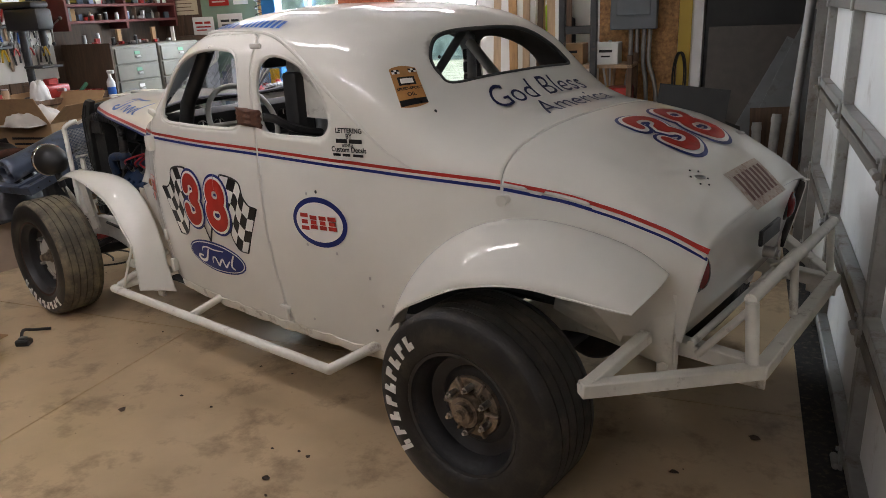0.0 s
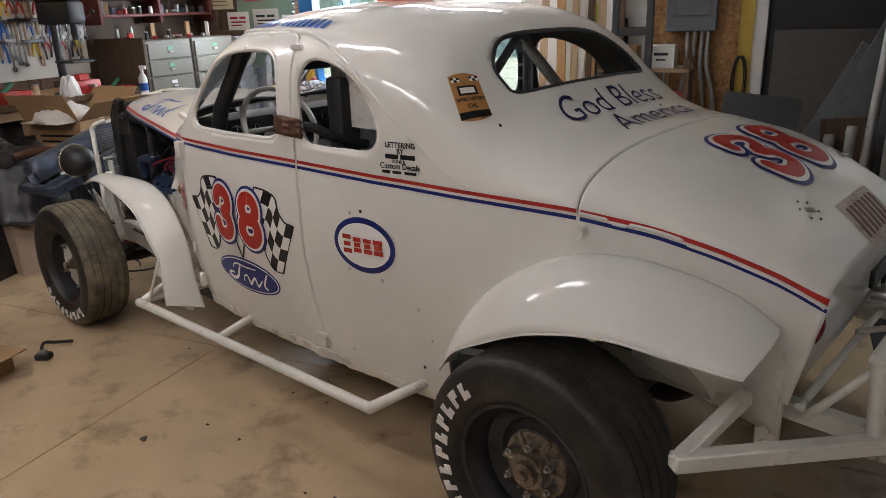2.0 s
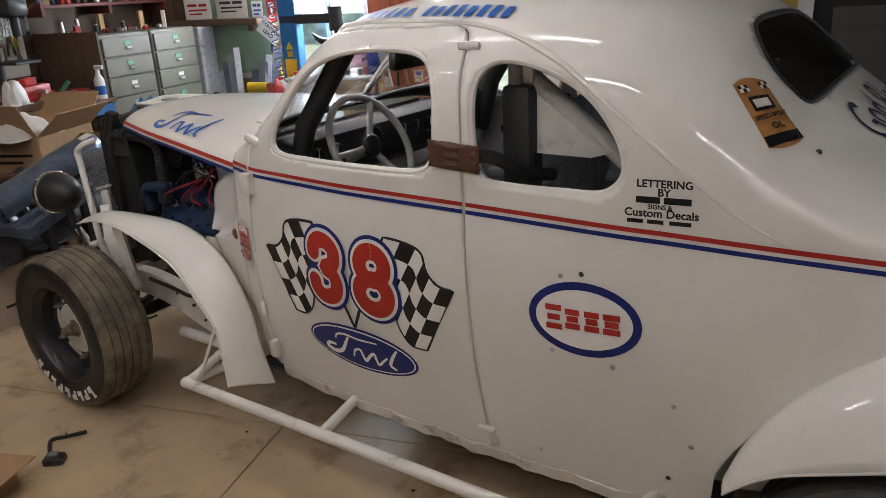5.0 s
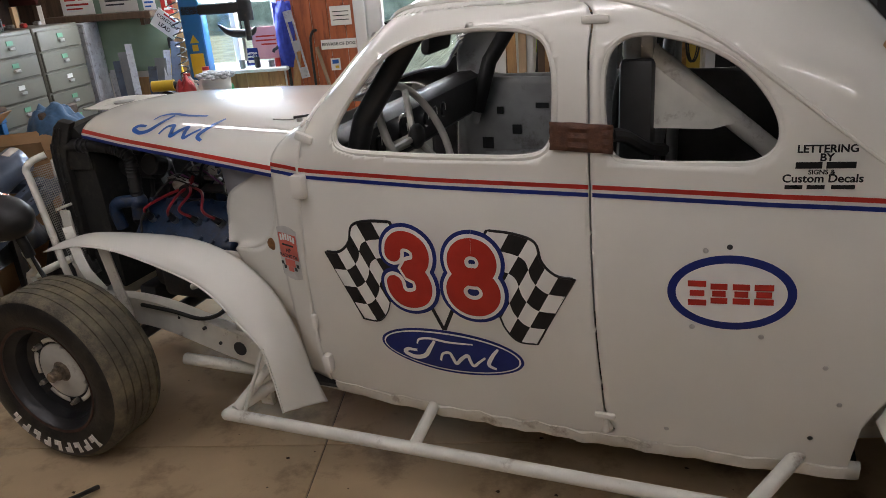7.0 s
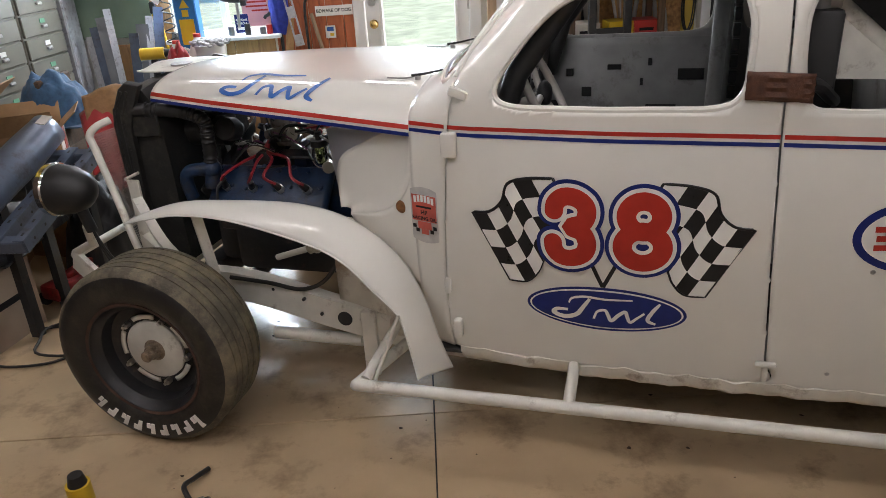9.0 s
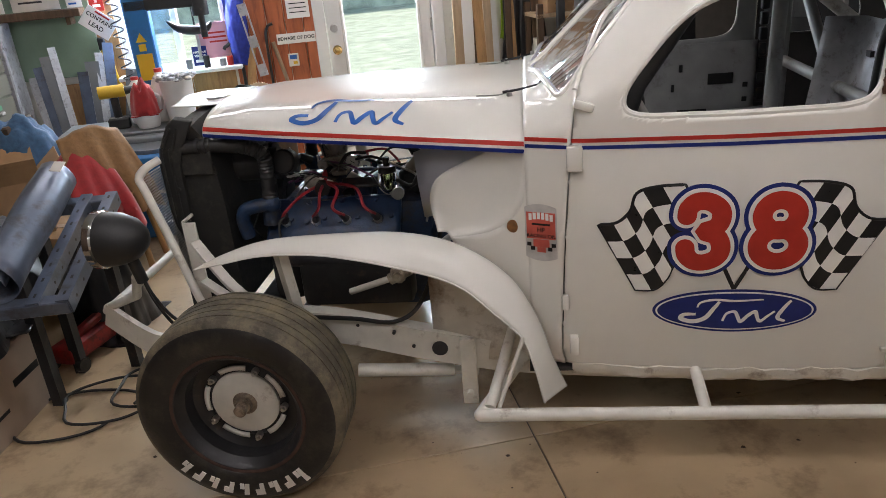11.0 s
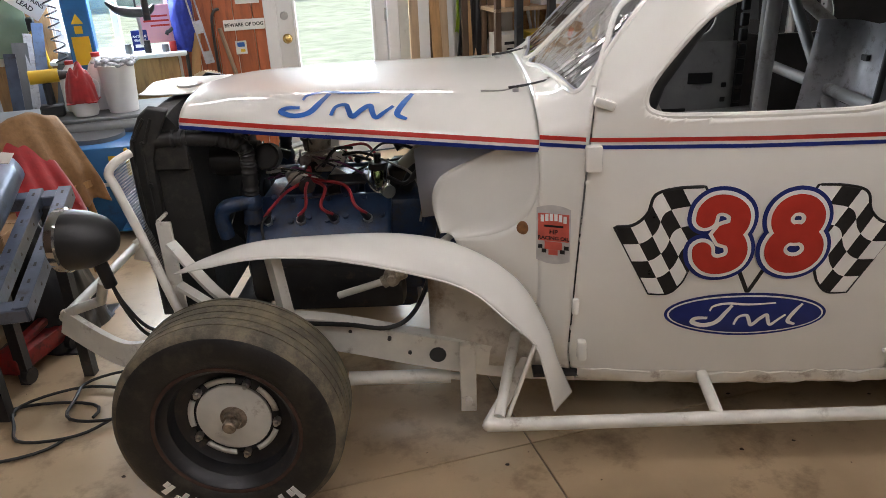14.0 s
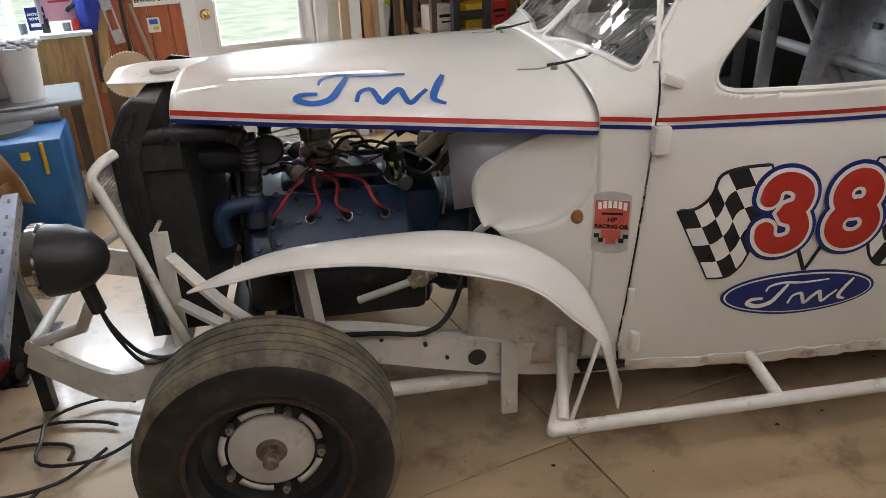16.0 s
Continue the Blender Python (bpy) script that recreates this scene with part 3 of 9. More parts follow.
for s in (1, -1):
    bar = rail("side_bar", [(0.83, -0.57 * s, 0.33), (0.707, -0.81 * s, 0.282), (2.204, -0.797 * s, 0.276), (2.34, -0.60 * s, 0.36)], 0.019, label="white painted tubular side nerf bar")
    rail("brace", [(1.335, -0.81 * s, 0.28), (1.335, -0.64 * s, 0.315)], 0.017, parent=bar)
    rail("brace", [(0.735, -0.80 * s, 0.30), (0.80, -0.56 * s, 0.42)], 0.016, parent=bar)
bump = rail("rear_bumper", [(3.575, -0.44, 0.517), (3.575, 0.40, 0.517)], 0.021, label="chipped white square-tube rear bumper cage", square=True)
for s in (1, -1):
    e_ = -0.44 if s > 0 else -0.40
    rail("corner_bar", [(3.25, -0.835 * s, 0.54), (3.575, e_ * s, 0.517)], 0.0205, parent=bump, square=True)
    rail("return_bar", [(3.29, -0.56 * s, 0.59), (3.25, -0.835 * s, 0.54)], 0.018, parent=bump, square=True)
    bm = bmesh.new()
    sheet(bm, [[(x, -s * (0.525 + 0.01 * math.sin(9 * x + 7 * k)), z0 + (0.72 - z0) * k) for k in np.linspace(0, 1, 6)] for x, z0 in ((2.98, 0.60), (3.08, 0.565), (3.18, 0.54), (3.28, 0.51), (3.36, 0.49))])
    thicken(part("quarter_flange", bm, WORN_WHITE, race_car, "chipped white lower quarter panel"), 0.005, 0)
rail("top_rail", [(3.535, -0.45, 0.72), (3.545, 0.44, 0.72)], 0.0175, parent=bump)
for y in (-0.45, -0.04, 0.43):
    rail("post", [(3.555, y, 0.53), (3.54, y, 0.715)], 0.0185 if y < -0.2 else 0.013, parent=bump)
for s in (1, -1):
    rail("strut", [(3.535, -0.43 * s, 0.69), (3.40, -0.44 * s, 0.52)], 0.011, parent=bump)
    rail("frame_arm", [(3.57, -0.40 * s, 0.505), (3.25, -0.42 * s, 0.53)], 0.024, parent=bump, square=True)
    bm = bmesh.new()
    box(bm, (0.10, 0.008, 0.05), (3.535, -0.415 * s, 0.475), bevel=0.003)
    part("tow_plate", bm, WORN_WHITE, bump)
    bm = bmesh.new()
    box(bm, (0.055, 0.03, 0.20), (3.335, -0.50 * s, 0.535), bevel=0.005)
    part("bracket", bm, WORN_WHITE, bump)
    for z in (0.46, 0.50):
        part("bolt", cyl(bmesh.new(), (3.335, -0.515 * s, z), (3.335, -0.528 * s, z), 0.012, seg=6), WORN_WHITE, bump)
rail("lower_rail", [(3.40, -0.50, 0.575), (3.42, 0.48, 0.575)], 0.011, parent=bump)
for y in (-0.12, 0.10):
    rail("strut", [(3.54, y, 0.69), (3.40, y + 0.16, 0.575)], 0.009, parent=bump)

# ---- floor, walls ----
def slab(name, u0, u1, v0, v1, z0, z1, mat, label="", kind="structure", bevel=0.0, category=""):
    bm = bmesh.new()
    box(bm, (u1 - u0, v1 - v0, z1 - z0), ((u0 + u1) / 2, (v0 + v1) / 2, (z0 + z1) / 2), bevel=bevel)
    ob = part(name, bm, mat, None, smooth=False)
    ob.matrix_world = ROOM
    return tagged(ob, label, category, "", kind)


U0, U1, V0, V1, H = -2.45, 3.62, -4.6, 2.9, 2.75
floor = slab("floor", U0 - 0.3, U1 + 0.3, V0 - 0.3, V1 + 0.3, -0.16, -0.008, DARK_CAVITY, "beige painted concrete garage floor in slabs", category="floor")
for a, b in ((U0, -2.39), (-2.385, 0.658), (0.663, U1 + 0.02)):
    for c, d in ((V0, -3.8), (-3.795, -0.762), (-0.757, 2.288), (2.293, V1)):
        bm = bmesh.new()
        box(bm, (b - a, d - c, 0.02), ((a + b) / 2, (c + d) / 2, -0.01), bevel=0.0015)
        part("slab", bm, FLOOR_PAINT, floor, smooth=False)
slab("ceiling", U0 - 0.1, U1 + 0.1, V0 - 0.1, V1 + 0.1, H, H + 0.1, CEILING_DIM, "unseen garage ceiling, darkened to dim light from above", category="ceiling")
# wall out of view, set to mid grey to weaken its bounce
slab("wall_south", U0 - 0.12, U1 + 0.12, V0 - 0.12, V0, -0.02, H, material("wall_grey", (0.32, 0.3, 0.27), 0.7, spread=0.1, scale=3), "unseen garage wall, greyed to bounce less light", category="wall")

# ---- fluorescent tubes ----
TUBE = emission("tube_glow", (1.0, 0.95, 0.985), 16.8)
lamp_body = bmesh.new()
box(lamp_body, (1.25, 0.14, 0.05), (0, 0, 0.03), bevel=0.008)
tl = thing("ceiling_light", room(0, 0, H - 0.06), "white twin-tube fluorescent ceiling light, switched on", "ceiling light", "ceiling lights")
part("housing", lamp_body, CEILING_DIM, tl)
for dv in (-0.035, 0.035):
    part("tube", cyl(bmesh.new(), (-0.6, dv, -0.01), (0.6, dv, -0.01), 0.013, seg=10), TUBE, tl)
for u, v in ((0.7, 2.3), (-0.8, -1.25), (1.0, -1.25), (-0.8, -2.9), (1.0, -2.9), (2.6, -4.25)):
    copy_thing(tl, room(u, v, H - 0.06))
tl.matrix_world = room(-0.8, 1.9, H - 0.06)
# ---- lettering and signs on the car ----
def flat_text(body, size, shear=0.0, offset=0.0, bold=0.0, align="CENTER"):
    cu = bpy.data.curves.new("text", "FONT")
    cu.body, cu.size, cu.shear, cu.align_x, cu.align_y = body, size, shear, align, "CENTER"
    cu.offset = offset + bold
    cu.resolution_u = 4
    ob = bpy.data.objects.new("text", cu)
    scene.collection.objects.link(ob)
    dg = bpy.context.evaluated_depsgraph_get()
    me = bpy.data.meshes.new_from_object(ob.evaluated_get(dg))
    bm = bmesh.new()
    bm.from_mesh(me)
    bpy.data.objects.remove(ob)
    bpy.data.curves.remove(cu)
    bpy.data.meshes.remove(me)
    return bm


def ellipse(rx, ry, hole=0.0, seg=56):
    bm = bmesh.new()
    pts = [(math.cos(a), math.sin(a)) for a in np.linspace(0, 2 * math.pi, seg, endpoint=False)]
    A = [bm.verts.new((rx * x, ry * y, 0)) for x, y in pts]
    if hole:
        B = [bm.verts.new(((rx - hole) * x, (ry - hole) * y, 0)) for x, y in pts]
        for i in range(seg):
            bm.faces.new((A[i], A[(i + 1) % seg], B[(i + 1) % seg], B[i]))
    else:
        bm.faces.new(A)
    return bm


def plate(pts, bm=None):
    bm = bm or bmesh.new()
    bm.faces.new([bm.verts.new((x, y, 0)) for x, y in pts])
    return bm


def bars(rows_, bm=None):
    """Plain bars in place of writing: (centre a, centre b, width, height)."""
    bm = bm or bmesh.new()
    for a, b, w, h in rows_:
        plate([(a - w / 2, b - h / 2), (a + w / 2, b - h / 2), (a + w / 2, b + h / 2), (a - w / 2, b + h / 2)], bm)
    return bm


def stroke(bm, pts, w0, w1=None, n=6):
    P = smooth_path([(x, y, 0) for x, y in pts], n)
    k = len(P)
    L, R = [], []
    for i, p in enumerate(P):
        d = (P[min(i + 1, k - 1)] - P[max(i - 1, 0)]).normalized()
        nrm = Vector((-d.y, d.x, 0))
        t = i / (k - 1)
        w = (w0 + ((w1 if w1 is not None else w0) - w0) * t) * (0.35 + 0.65 * math.sin(math.pi * min(max(t, 0.06), 0.94)) ** 0.5)
        L.append(bm.verts.new(p + nrm * w / 2))
        R.append(bm.verts.new(p - nrm * w / 2))
    for i in range(k - 1):
        bm.faces.new((L[i], R[i], R[i + 1], L[i + 1]))
    return bm


def wrap(bm, place, step=0.03):
    """Cuts a flat figure into small cells and lays it on a surface."""
    co = np.array([v.co for v in bm.verts])
    for ax in (0, 1):
        lo, hi = co[:, ax].min(), co[:, ax].max()
        for c in np.arange(lo + step, hi, step):
            nrm = (1, 0, 0) if ax == 0 else (0, 1, 0)
            bmesh.ops.bisect_plane(bm, geom=bm.verts[:] + bm.edges[:] + bm.faces[:], dist=1e-6, plane_co=(c, c, 0), plane_no=nrm)
    for v in bm.verts:
        h = v.co.z
        v.co = place(v.co.x, v.co.y) + (Vector((0, -h, 0.6 * h)) if h else Vector())
    return bm


def on_side(x0, z0, out=0.002, spin=0.0):
    c, s = math.cos(radians(spin)), math.sin(radians(spin))
    return lambda a, b: skin(x0 + a * c - b * s, z0 + a * s + b * c, out)


def on_top(x0, y0, out=0.002, spin=0.0):
    c, s = math.cos(radians(spin)), math.sin(radians(spin))

    def f(a, b):
        a, b = a * c - b * s, a * s + b * c
        x, y = x0 - b, y0 + a
        return Vector((x, y, float(top_z(x, y)) + out))
    return f


def decal(name, bm, place, mat, parent, label="", step=0.03):
    ob = part(name, wrap(bm, place, step), mat, parent, label, smooth=False)
    return ob


def script_strokes(w, h):
    """A flowing mark of plain strokes, w wide and h high about its centre."""
    bm = bmesh.new()
    S = lambda pts, a, b=None: stroke(bm, [((x - 0.5) * w, (y - 0.5) * h) for x, y in pts], a * h, None if b is None else b * h)
    S([(0.17, 0.66), (0.2, 0.86), (0.32, 0.97), (0.5, 0.93), (0.74, 0.97)], 0.09)
    S([(0.36, 0.9), (0.31, 0.6), (0.24, 0.22), (0.13, 0.08), (0.03, 0.2), (0.06, 0.36), (0.16, 0.38)], 0.17)
    S([(0.40, 0.12), (0.43, 0.42), (0.50, 0.5), (0.53, 0.3), (0.56, 0.1), (0.62, 0.34), (0.68, 0.5), (0.70, 0.3), (0.73, 0.1), (0.79, 0.3), (0.85, 0.5)], 0.13)
    S([(0.98, 0.92), (0.92, 0.6), (0.88, 0.24), (0.95, 0.1)], 0.14)
    return bm


# chequered flags behind the number
def flag(flip):
    T = [(1.052, .798), (1.10, .803), (1.135, .835), (1.152, .885), (1.205, .903), (1.275, .907)]
    B = [(1.153, .598), (1.205, .600), (1.238, .635), (1.262, .690), (1.312, .705), (1.372, .71)]
    if flip:
        c = 1.4135
        T, B = [(2 * c - x, z) for x, z in T], [(2 * c - x, z) for x, z in B]
    t = smooth_path([(x, z, 0) for x, z in T], 6)
    b = smooth_path([(x, z, 0) for x, z in B], 6)
    rim = bmesh.new()
    loop = [p for p in t] + [p for p in reversed(b)]
    tube(rim, [skin(p.x, p.y, 0.0018) for p in loop], 0.0042, 6, closed=True, flat=0.5)
    f = part("flag", rim, SIGN_BLACK, door_l, "black and white chequered flag painting")
    q = lambda k, r: t[k].lerp(b[k], r / 4)
    for i in range(6):
        for j in range(4):
            bm = bmesh.new()
            sheet(bm, [[skin(q(k, r).x, q(k, r).y, 0.0022) for r in (j, j + 0.5, j + 1)] for k in range(i * 5, i * 5 + 6) if k < len(t)])
            part("check", bm, (SIGN_BLACK, SIGN_WHITE)[(i + j) % 2], f, smooth=False)


flag(False)
flag(True)
for dx in (-1, 1):
    decal("flag_pole", plate([(-0.006, 0), (0.006, 0), (0.006 + dx * 0.034, 0.075), (-0.006 + dx * 0.034, 0.075)]), on_side(1.412, 0.604, 0.002), SIGN_BLACK, door_l)
def digit(ch, w, h, width):
    """A race number drawn as one bold rounded stroke; each piece lies a hair above the one before."""
    bm = bmesh.new()
    if ch == "3":
        P = [(-0.40, 0.27), (-0.36, 0.40), (-0.18, 0.5), (0.10, 0.5), (0.34, 0.40), (0.40, 0.25), (0.30, 0.10), (0.02, 0.02), (0.30, -0.06), (0.42, -0.24), (0.34, -0.41), (0.08, -0.5), (-0.20, -0.49), (-0.38, -0.38), (-0.42, -0.25)]
        lines = [[(x * w, y * h) for x, y in P]]
    else:
        lines = [[(0.37 * w * math.sin(t), 0.255 * h + 0.245 * h * math.cos(t)) for t in np.linspace(0, 2 * math.pi, 15)],
                 [(0.43 * w * math.sin(t), -0.235 * h + 0.265 * h * math.cos(t)) for t in np.linspace(0, 2 * math.pi, 15)]]
    lift = 0.0
    for pts in lines:
        Q = smooth_path([(x, y, 0) for x, y in pts], 5)
        k = len(Q)
        shut = ch == "8"
        rows_ = []
        for i, p in enumerate(Q):
            a_, b_ = (Q[i - 1] if i else (Q[-2] if shut else Q[0])), (Q[i + 1] if i < k - 1 else (Q[1] if shut else Q[-1]))
            d = (b_ - a_).normalized()
            nrm = Vector((-d.y, d.x, 0))
            if not shut and i == 0:
                rows_ += [(p - d * width / 2 * math.sin(q) + nrm * width / 2 * math.cos(q), p - d * width / 2 * math.sin(q) - nrm * width / 2 * math.cos(q)) for q in np.linspace(1.5, 0.2, 7)]
            rows_.append((p + nrm * width / 2, p - nrm * width / 2))
            if not shut and i == k - 1:
                rows_ += [(p + d * width / 2 * math.sin(q) + nrm * width / 2 * math.cos(q), p + d * width / 2 * math.sin(q) - nrm * width / 2 * math.cos(q)) for q in np.linspace(0.2, 1.5, 7)]
        made = []
        for a_, b_ in rows_:
            lift += 0.000012
            made.append([bm.verts.new((a_.x, a_.y, lift)), bm.verts.new((b_.x, b_.y, lift))])
        for (a_, b_), (c_, d_) in zip(made[:-1], made[1:]):
            bm.faces.new((a_, b_, d_, c_))
    return bm


for ch, xc, dw in (("3", 1.3225, 0.108), ("8", 1.5095, 0.118)):
    for k, (wd_, mt) in enumerate(((0.090, BLUE), (0.069, SIGN_WHITE), (0.049, RED))):
        decal("number", digit(ch, dw, 0.172, wd_), on_side(xc, 0.776, 0.0045 + 0.0022 * k), mt, door_l, "red race number with white and blue outline" if k == 2 else "")
for k, (rx, ry, mt) in enumerate(((0.216, 0.0705, BLUE), (0.208, 0.0630, SIGN_WHITE), (0.203, 0.0585, BLUE))):
    decal("oval_badge", ellipse(rx, ry), on_side(1.418, 0.533, 0.002 + 0.0012 * k), mt, door_l, "blue oval badge with white rim" if k == 0 else "")
decal("script_mark", script_strokes(0.30, 0.082), on_side(1.42, 0.533, 0.006), SIGN_WHITE, door_l)
for k, (rx, ry, mt) in enumerate(((0.137, 0.092, BLUE), (0.118, 0.073, SIGN_WHITE))):
    decal("oval_sign", ellipse(rx, ry), on_side(2.128, 0.795, 0.002 + 0.0012 * k, 3), mt, shell, "white oval sign with blue ring" if k == 0 else "")
for i, (hh, ww) in enumerate(((0.062, 0.040), (0.046, 0.036), (0.046, 0.036), (0.046, 0.040))):
    cx = -0.071 + i * 0.047
    for dz, w_ in ((0.38, 1.0), (0.0, 0.8), (-0.38, 1.0)):
        decal("red_mark", plate([(cx - ww * w_ / 2, hh * dz - 0.0075), (cx + ww * w_ / 2, hh * dz - 0.0075), (cx + ww * w_ / 2, hh * dz + 0.0075), (cx - ww * w_ / 2, hh * dz + 0.0075)]), on_side(2.128, 0.795, 0.006, 3), RED, shell)

# sign painter's lines on the quarter panel
decal("lettering", flat_text("LETTERING", 0.0225, bold=0.0007), on_side(2.292, 1.127, 0.002, 1), SIGN_BLACK, shell)
decal("lettering", flat_text("BY", 0.0225, bold=0.0007), on_side(2.292, 1.109, 0.002, 1), SIGN_BLACK, shell)
decal("lettering_bar", bars([(-0.03, 0, 0.05, 0.014), (0.03, 0, 0.055, 0.014)]), on_side(2.29, 1.093, 0.002, 1), SIGN_BLACK, shell)
decal("lettering", flat_text("SIGNS &", 0.014, bold=0.0004), on_side(2.285, 1.078, 0.002, 1), SIGN_BLACK, shell)
decal("lettering", flat_text("Custom Decals", 0.0245, bold=0.0006), on_side(2.288, 1.064, 0.002, 1), SIGN_BLACK, shell)
decal("lettering_bar", bars([(-0.05, 0, 0.034, 0.009), (-0.008, 0, 0.034, 0.009), (0.043, 0, 0.044, 0.009)]), on_side(2.285, 1.046, 0.002, 1), SIGN_BLACK, shell)

# name over the door: plain bars
def roof_edge(x, arc, out=0.004):
    """A place on the roof's curve, so far up its arc from just over the drip rail."""
    b, r, w, m_, n_ = float(zb(x)), float(zr(x)), float(wb(x)), float(em(x)), float(en(x))
    ph = np.linspace(0.02, math.pi / 2 - 0.02, 400)
    yy, zz = w * np.cos(ph) ** (2 / n_), b + (r - b) * np.sin(ph) ** (2 / m_)
    lg = np.r_[0, np.cumsum(np.hypot(np.diff(yy), np.diff(zz)))]
    k0 = float(np.interp(1.452 - 0.10 * (x - 1.6) ** 2, zz, lg))
    a, c = np.interp(k0 + arc, lg, yy), np.interp(k0 + arc, lg, zz)
    a2, c2 = np.interp(k0 + arc + 0.01, lg, yy), np.interp(k0 + arc + 0.01, lg, zz)
    t = Vector((0, -(a2 - a), c2 - c)).normalized()
    return Vector((x, -a, c)) + Vector((0, -t.z, t.y)) * out


for i in range(16):
    if i == 7:
        continue
    hz = 0.052 if i % 3 else 0.046
    decal("name_bar", plate([(-0.012, 0), (0.008, 0), (0.014, hz), (-0.006, hz)]), lambda p, q, a=1.36 + i * 0.034: roof_edge(a + p, 0.012 + q), BRIGHT_BLUE, shell, "", 0.008)

# oil can stickers
def tail_place(out):
    """Lays a figure on the rounded quarter behind the side window."""
    c, U_, V_ = Vector((2.448, -0.553, 1.262)), Vector((0.46, 0.88, 0.04)).normalized(), Vector((-0.63, 0.34, 0.70)).normalized()
    N_ = U_.cross(V_).normalized()
    N_ = N_ if N_.y < 0 else -N_

    def f(a, b):
        p = c + U_ * a + V_ * b
        lo, hi = -0.12, 0.12
        for _ in range(24):
            t = (lo + hi) / 2
            q = p + N_ * t
            s = max((q.z - float(zb(q.x))) / (float(zr(q.x)) - float(zb(q.x))), 0)
            g = (abs(q.y) / float(wb(q.x))) ** float(en(q.x)) + s ** float(em(q.x)) - 1
            lo, hi = (t, hi) if g < 0 else (lo, t)
        return p + N_ * (lo + out)
    return f


def can(x0, z0, w, h, spin, body, top, text_lines, name, label):
    place_on = (lambda *a: tail_place(a[2])) if x0 is None else on_side
    z0 = z0 or 0
    ends = np.linspace(-1, 1, 9)
    rim_ = [(w / 2 * e, -h / 2 - 0.011 * (1 - e * e)) for e in ends] + [(-w / 2 * e, h / 2 + 0.010 * (1 - e * e)) for e in ends]
    c = decal(name, plate(rim_), place_on(x0, z0, 0.002, spin), body, shell, label, 0.02)
    for i, (a, b, ww, hh, mt) in enumerate(top):
        ob = decal("band", plate([(a - ww / 2, b - hh / 2), (a + ww / 2, b - hh / 2), (a + ww / 2, b + hh / 2), (a - ww / 2, b + hh / 2)]), place_on(x0, z0, 0.0026 + 0.0004 * i, spin), mt, c, "", 0.02)
    for txt, b, sz, mt in text_lines:
        decal("lettering", flat_text(txt, sz, bold=0.0005), place_on(x0, z0 + 0, 0.0062, spin) if not b else (lambda f, bb: (lambda p, q: f(p, q + bb)))(place_on(x0, z0, 0.0062, spin), b), mt, c, "", 0.02)
    return c


GOLD = material("sign_gold", (0.40, 0.19, 0.055), 0.4, spread=0.15, scale=30)
SALMON = material("sign_salmon", (0.55, 0.1, 0.07), 0.4, spread=0.15, scale=30)
SILVER = material("sign_silver", (0.45, 0.44, 0.42), 0.4, spread=0.15, scale=30)
can(None, None, 0.094, 0.15, 0, GOLD, [(0, 0.022, 0.06, 0.034, SIGN_BLACK), (0, 0.022, 0.045, 0.02, SIGN_WHITE), (0, -0.064, 0.092, 0.024, SIGN_BLACK), *[(sx * (0.02 + 0.009 * (k % 3)), 0.064 - 0.009 * (k // 3), 0.0088, 0.0088, (SIGN_BLACK, SIGN_WHITE)[k % 2]) for sx in (-1, 1) for k in range(6)]],
    [("SPEED-SPORT", -0.012, 0.0145, SIGN_BLACK), ("OIL", -0.036, 0.02, SIGN_BLACK)], "oil_can_sticker", "gold and black oil can sticker")
can(0.898, 0.762, 0.088, 0.152, 0, SILVER, [(0, 0.022, 0.080, 0.080, SALMON), *[(-0.029 + 0.0116 * k, 0.052 - 0.00009 * (k - 2.5) ** 2 * 8, 0.0085, 0.020, SIGN_WHITE) for k in range(6)], (0, 0.027, 0.05, 0.006, SIGN_BLACK), (0, -0.03, 0.045, 0.024, SALMON), (0, -0.05, 0.024, 0.016, SALMON), (-0.034, -0.034, 0.012, 0.012, SIGN_BLACK), (0.034, -0.034, 0.012, 0.012, SIGN_BLACK), (-0.024, -0.046, 0.012, 0.012, SIGN_BLACK), (0.024, -0.046, 0.012, 0.012, SIGN_BLACK)],
    [("HP", 0.010, 0.018, SIGN_BLACK), ("RACING OIL", -0.008, 0.0145, SIGN_BLACK)], "oil_can_sticker", "red and silver oil can sticker")
bm = bmesh.new()
ball(bm, skin(0.822, 0.775, -0.004), 0.021, (1, 0.35, 1))
part("rusty_plug", bm, material("rust_plug", (0.2, 0.085, 0.025), 0.7, spread=0.4, scale=60, bump=0.4), shell)

# writing and number on the tail
NAVY = material("script_navy", (0.005, 0.009, 0.055), 0.35, spread=0.1, scale=30, spec=0.12)
decal("lettering", flat_text("God Bless", 0.15, 0.45, bold=-0.0006), on_top(2.615, -0.035, 0.004), NAVY, shell, "blue script lettering", 0.025)
decal("lettering", flat_text("America", 0.145, 0.45, bold=-0.0006), on_top(2.735, 0.02, 0.004), NAVY, shell, "blue script lettering", 0.025)
for ch, yc, dw in (("3", -0.08, 0.15), ("8", 0.15, 0.16)):
    for k, (wd_, mt) in enumerate(((0.094, BLUE), (0.071, SIGN_WHITE), (0.046, RED))):
        decal("number", digit(ch, dw, 0.20, wd_), on_top(3.11, yc, 0.0025 + 0.0022 * k), mt, lid, "red race number with white and blue outline" if k == 2 else "", 0.025)
WORN_PLATE = material("worn_plate", (0.5, 0.42, 0.35), 0.55, spread=0.2, scale=30, dirt=(0.16, 0.06, 0.04), dirt_amount=0.5, dirt_scale=30)
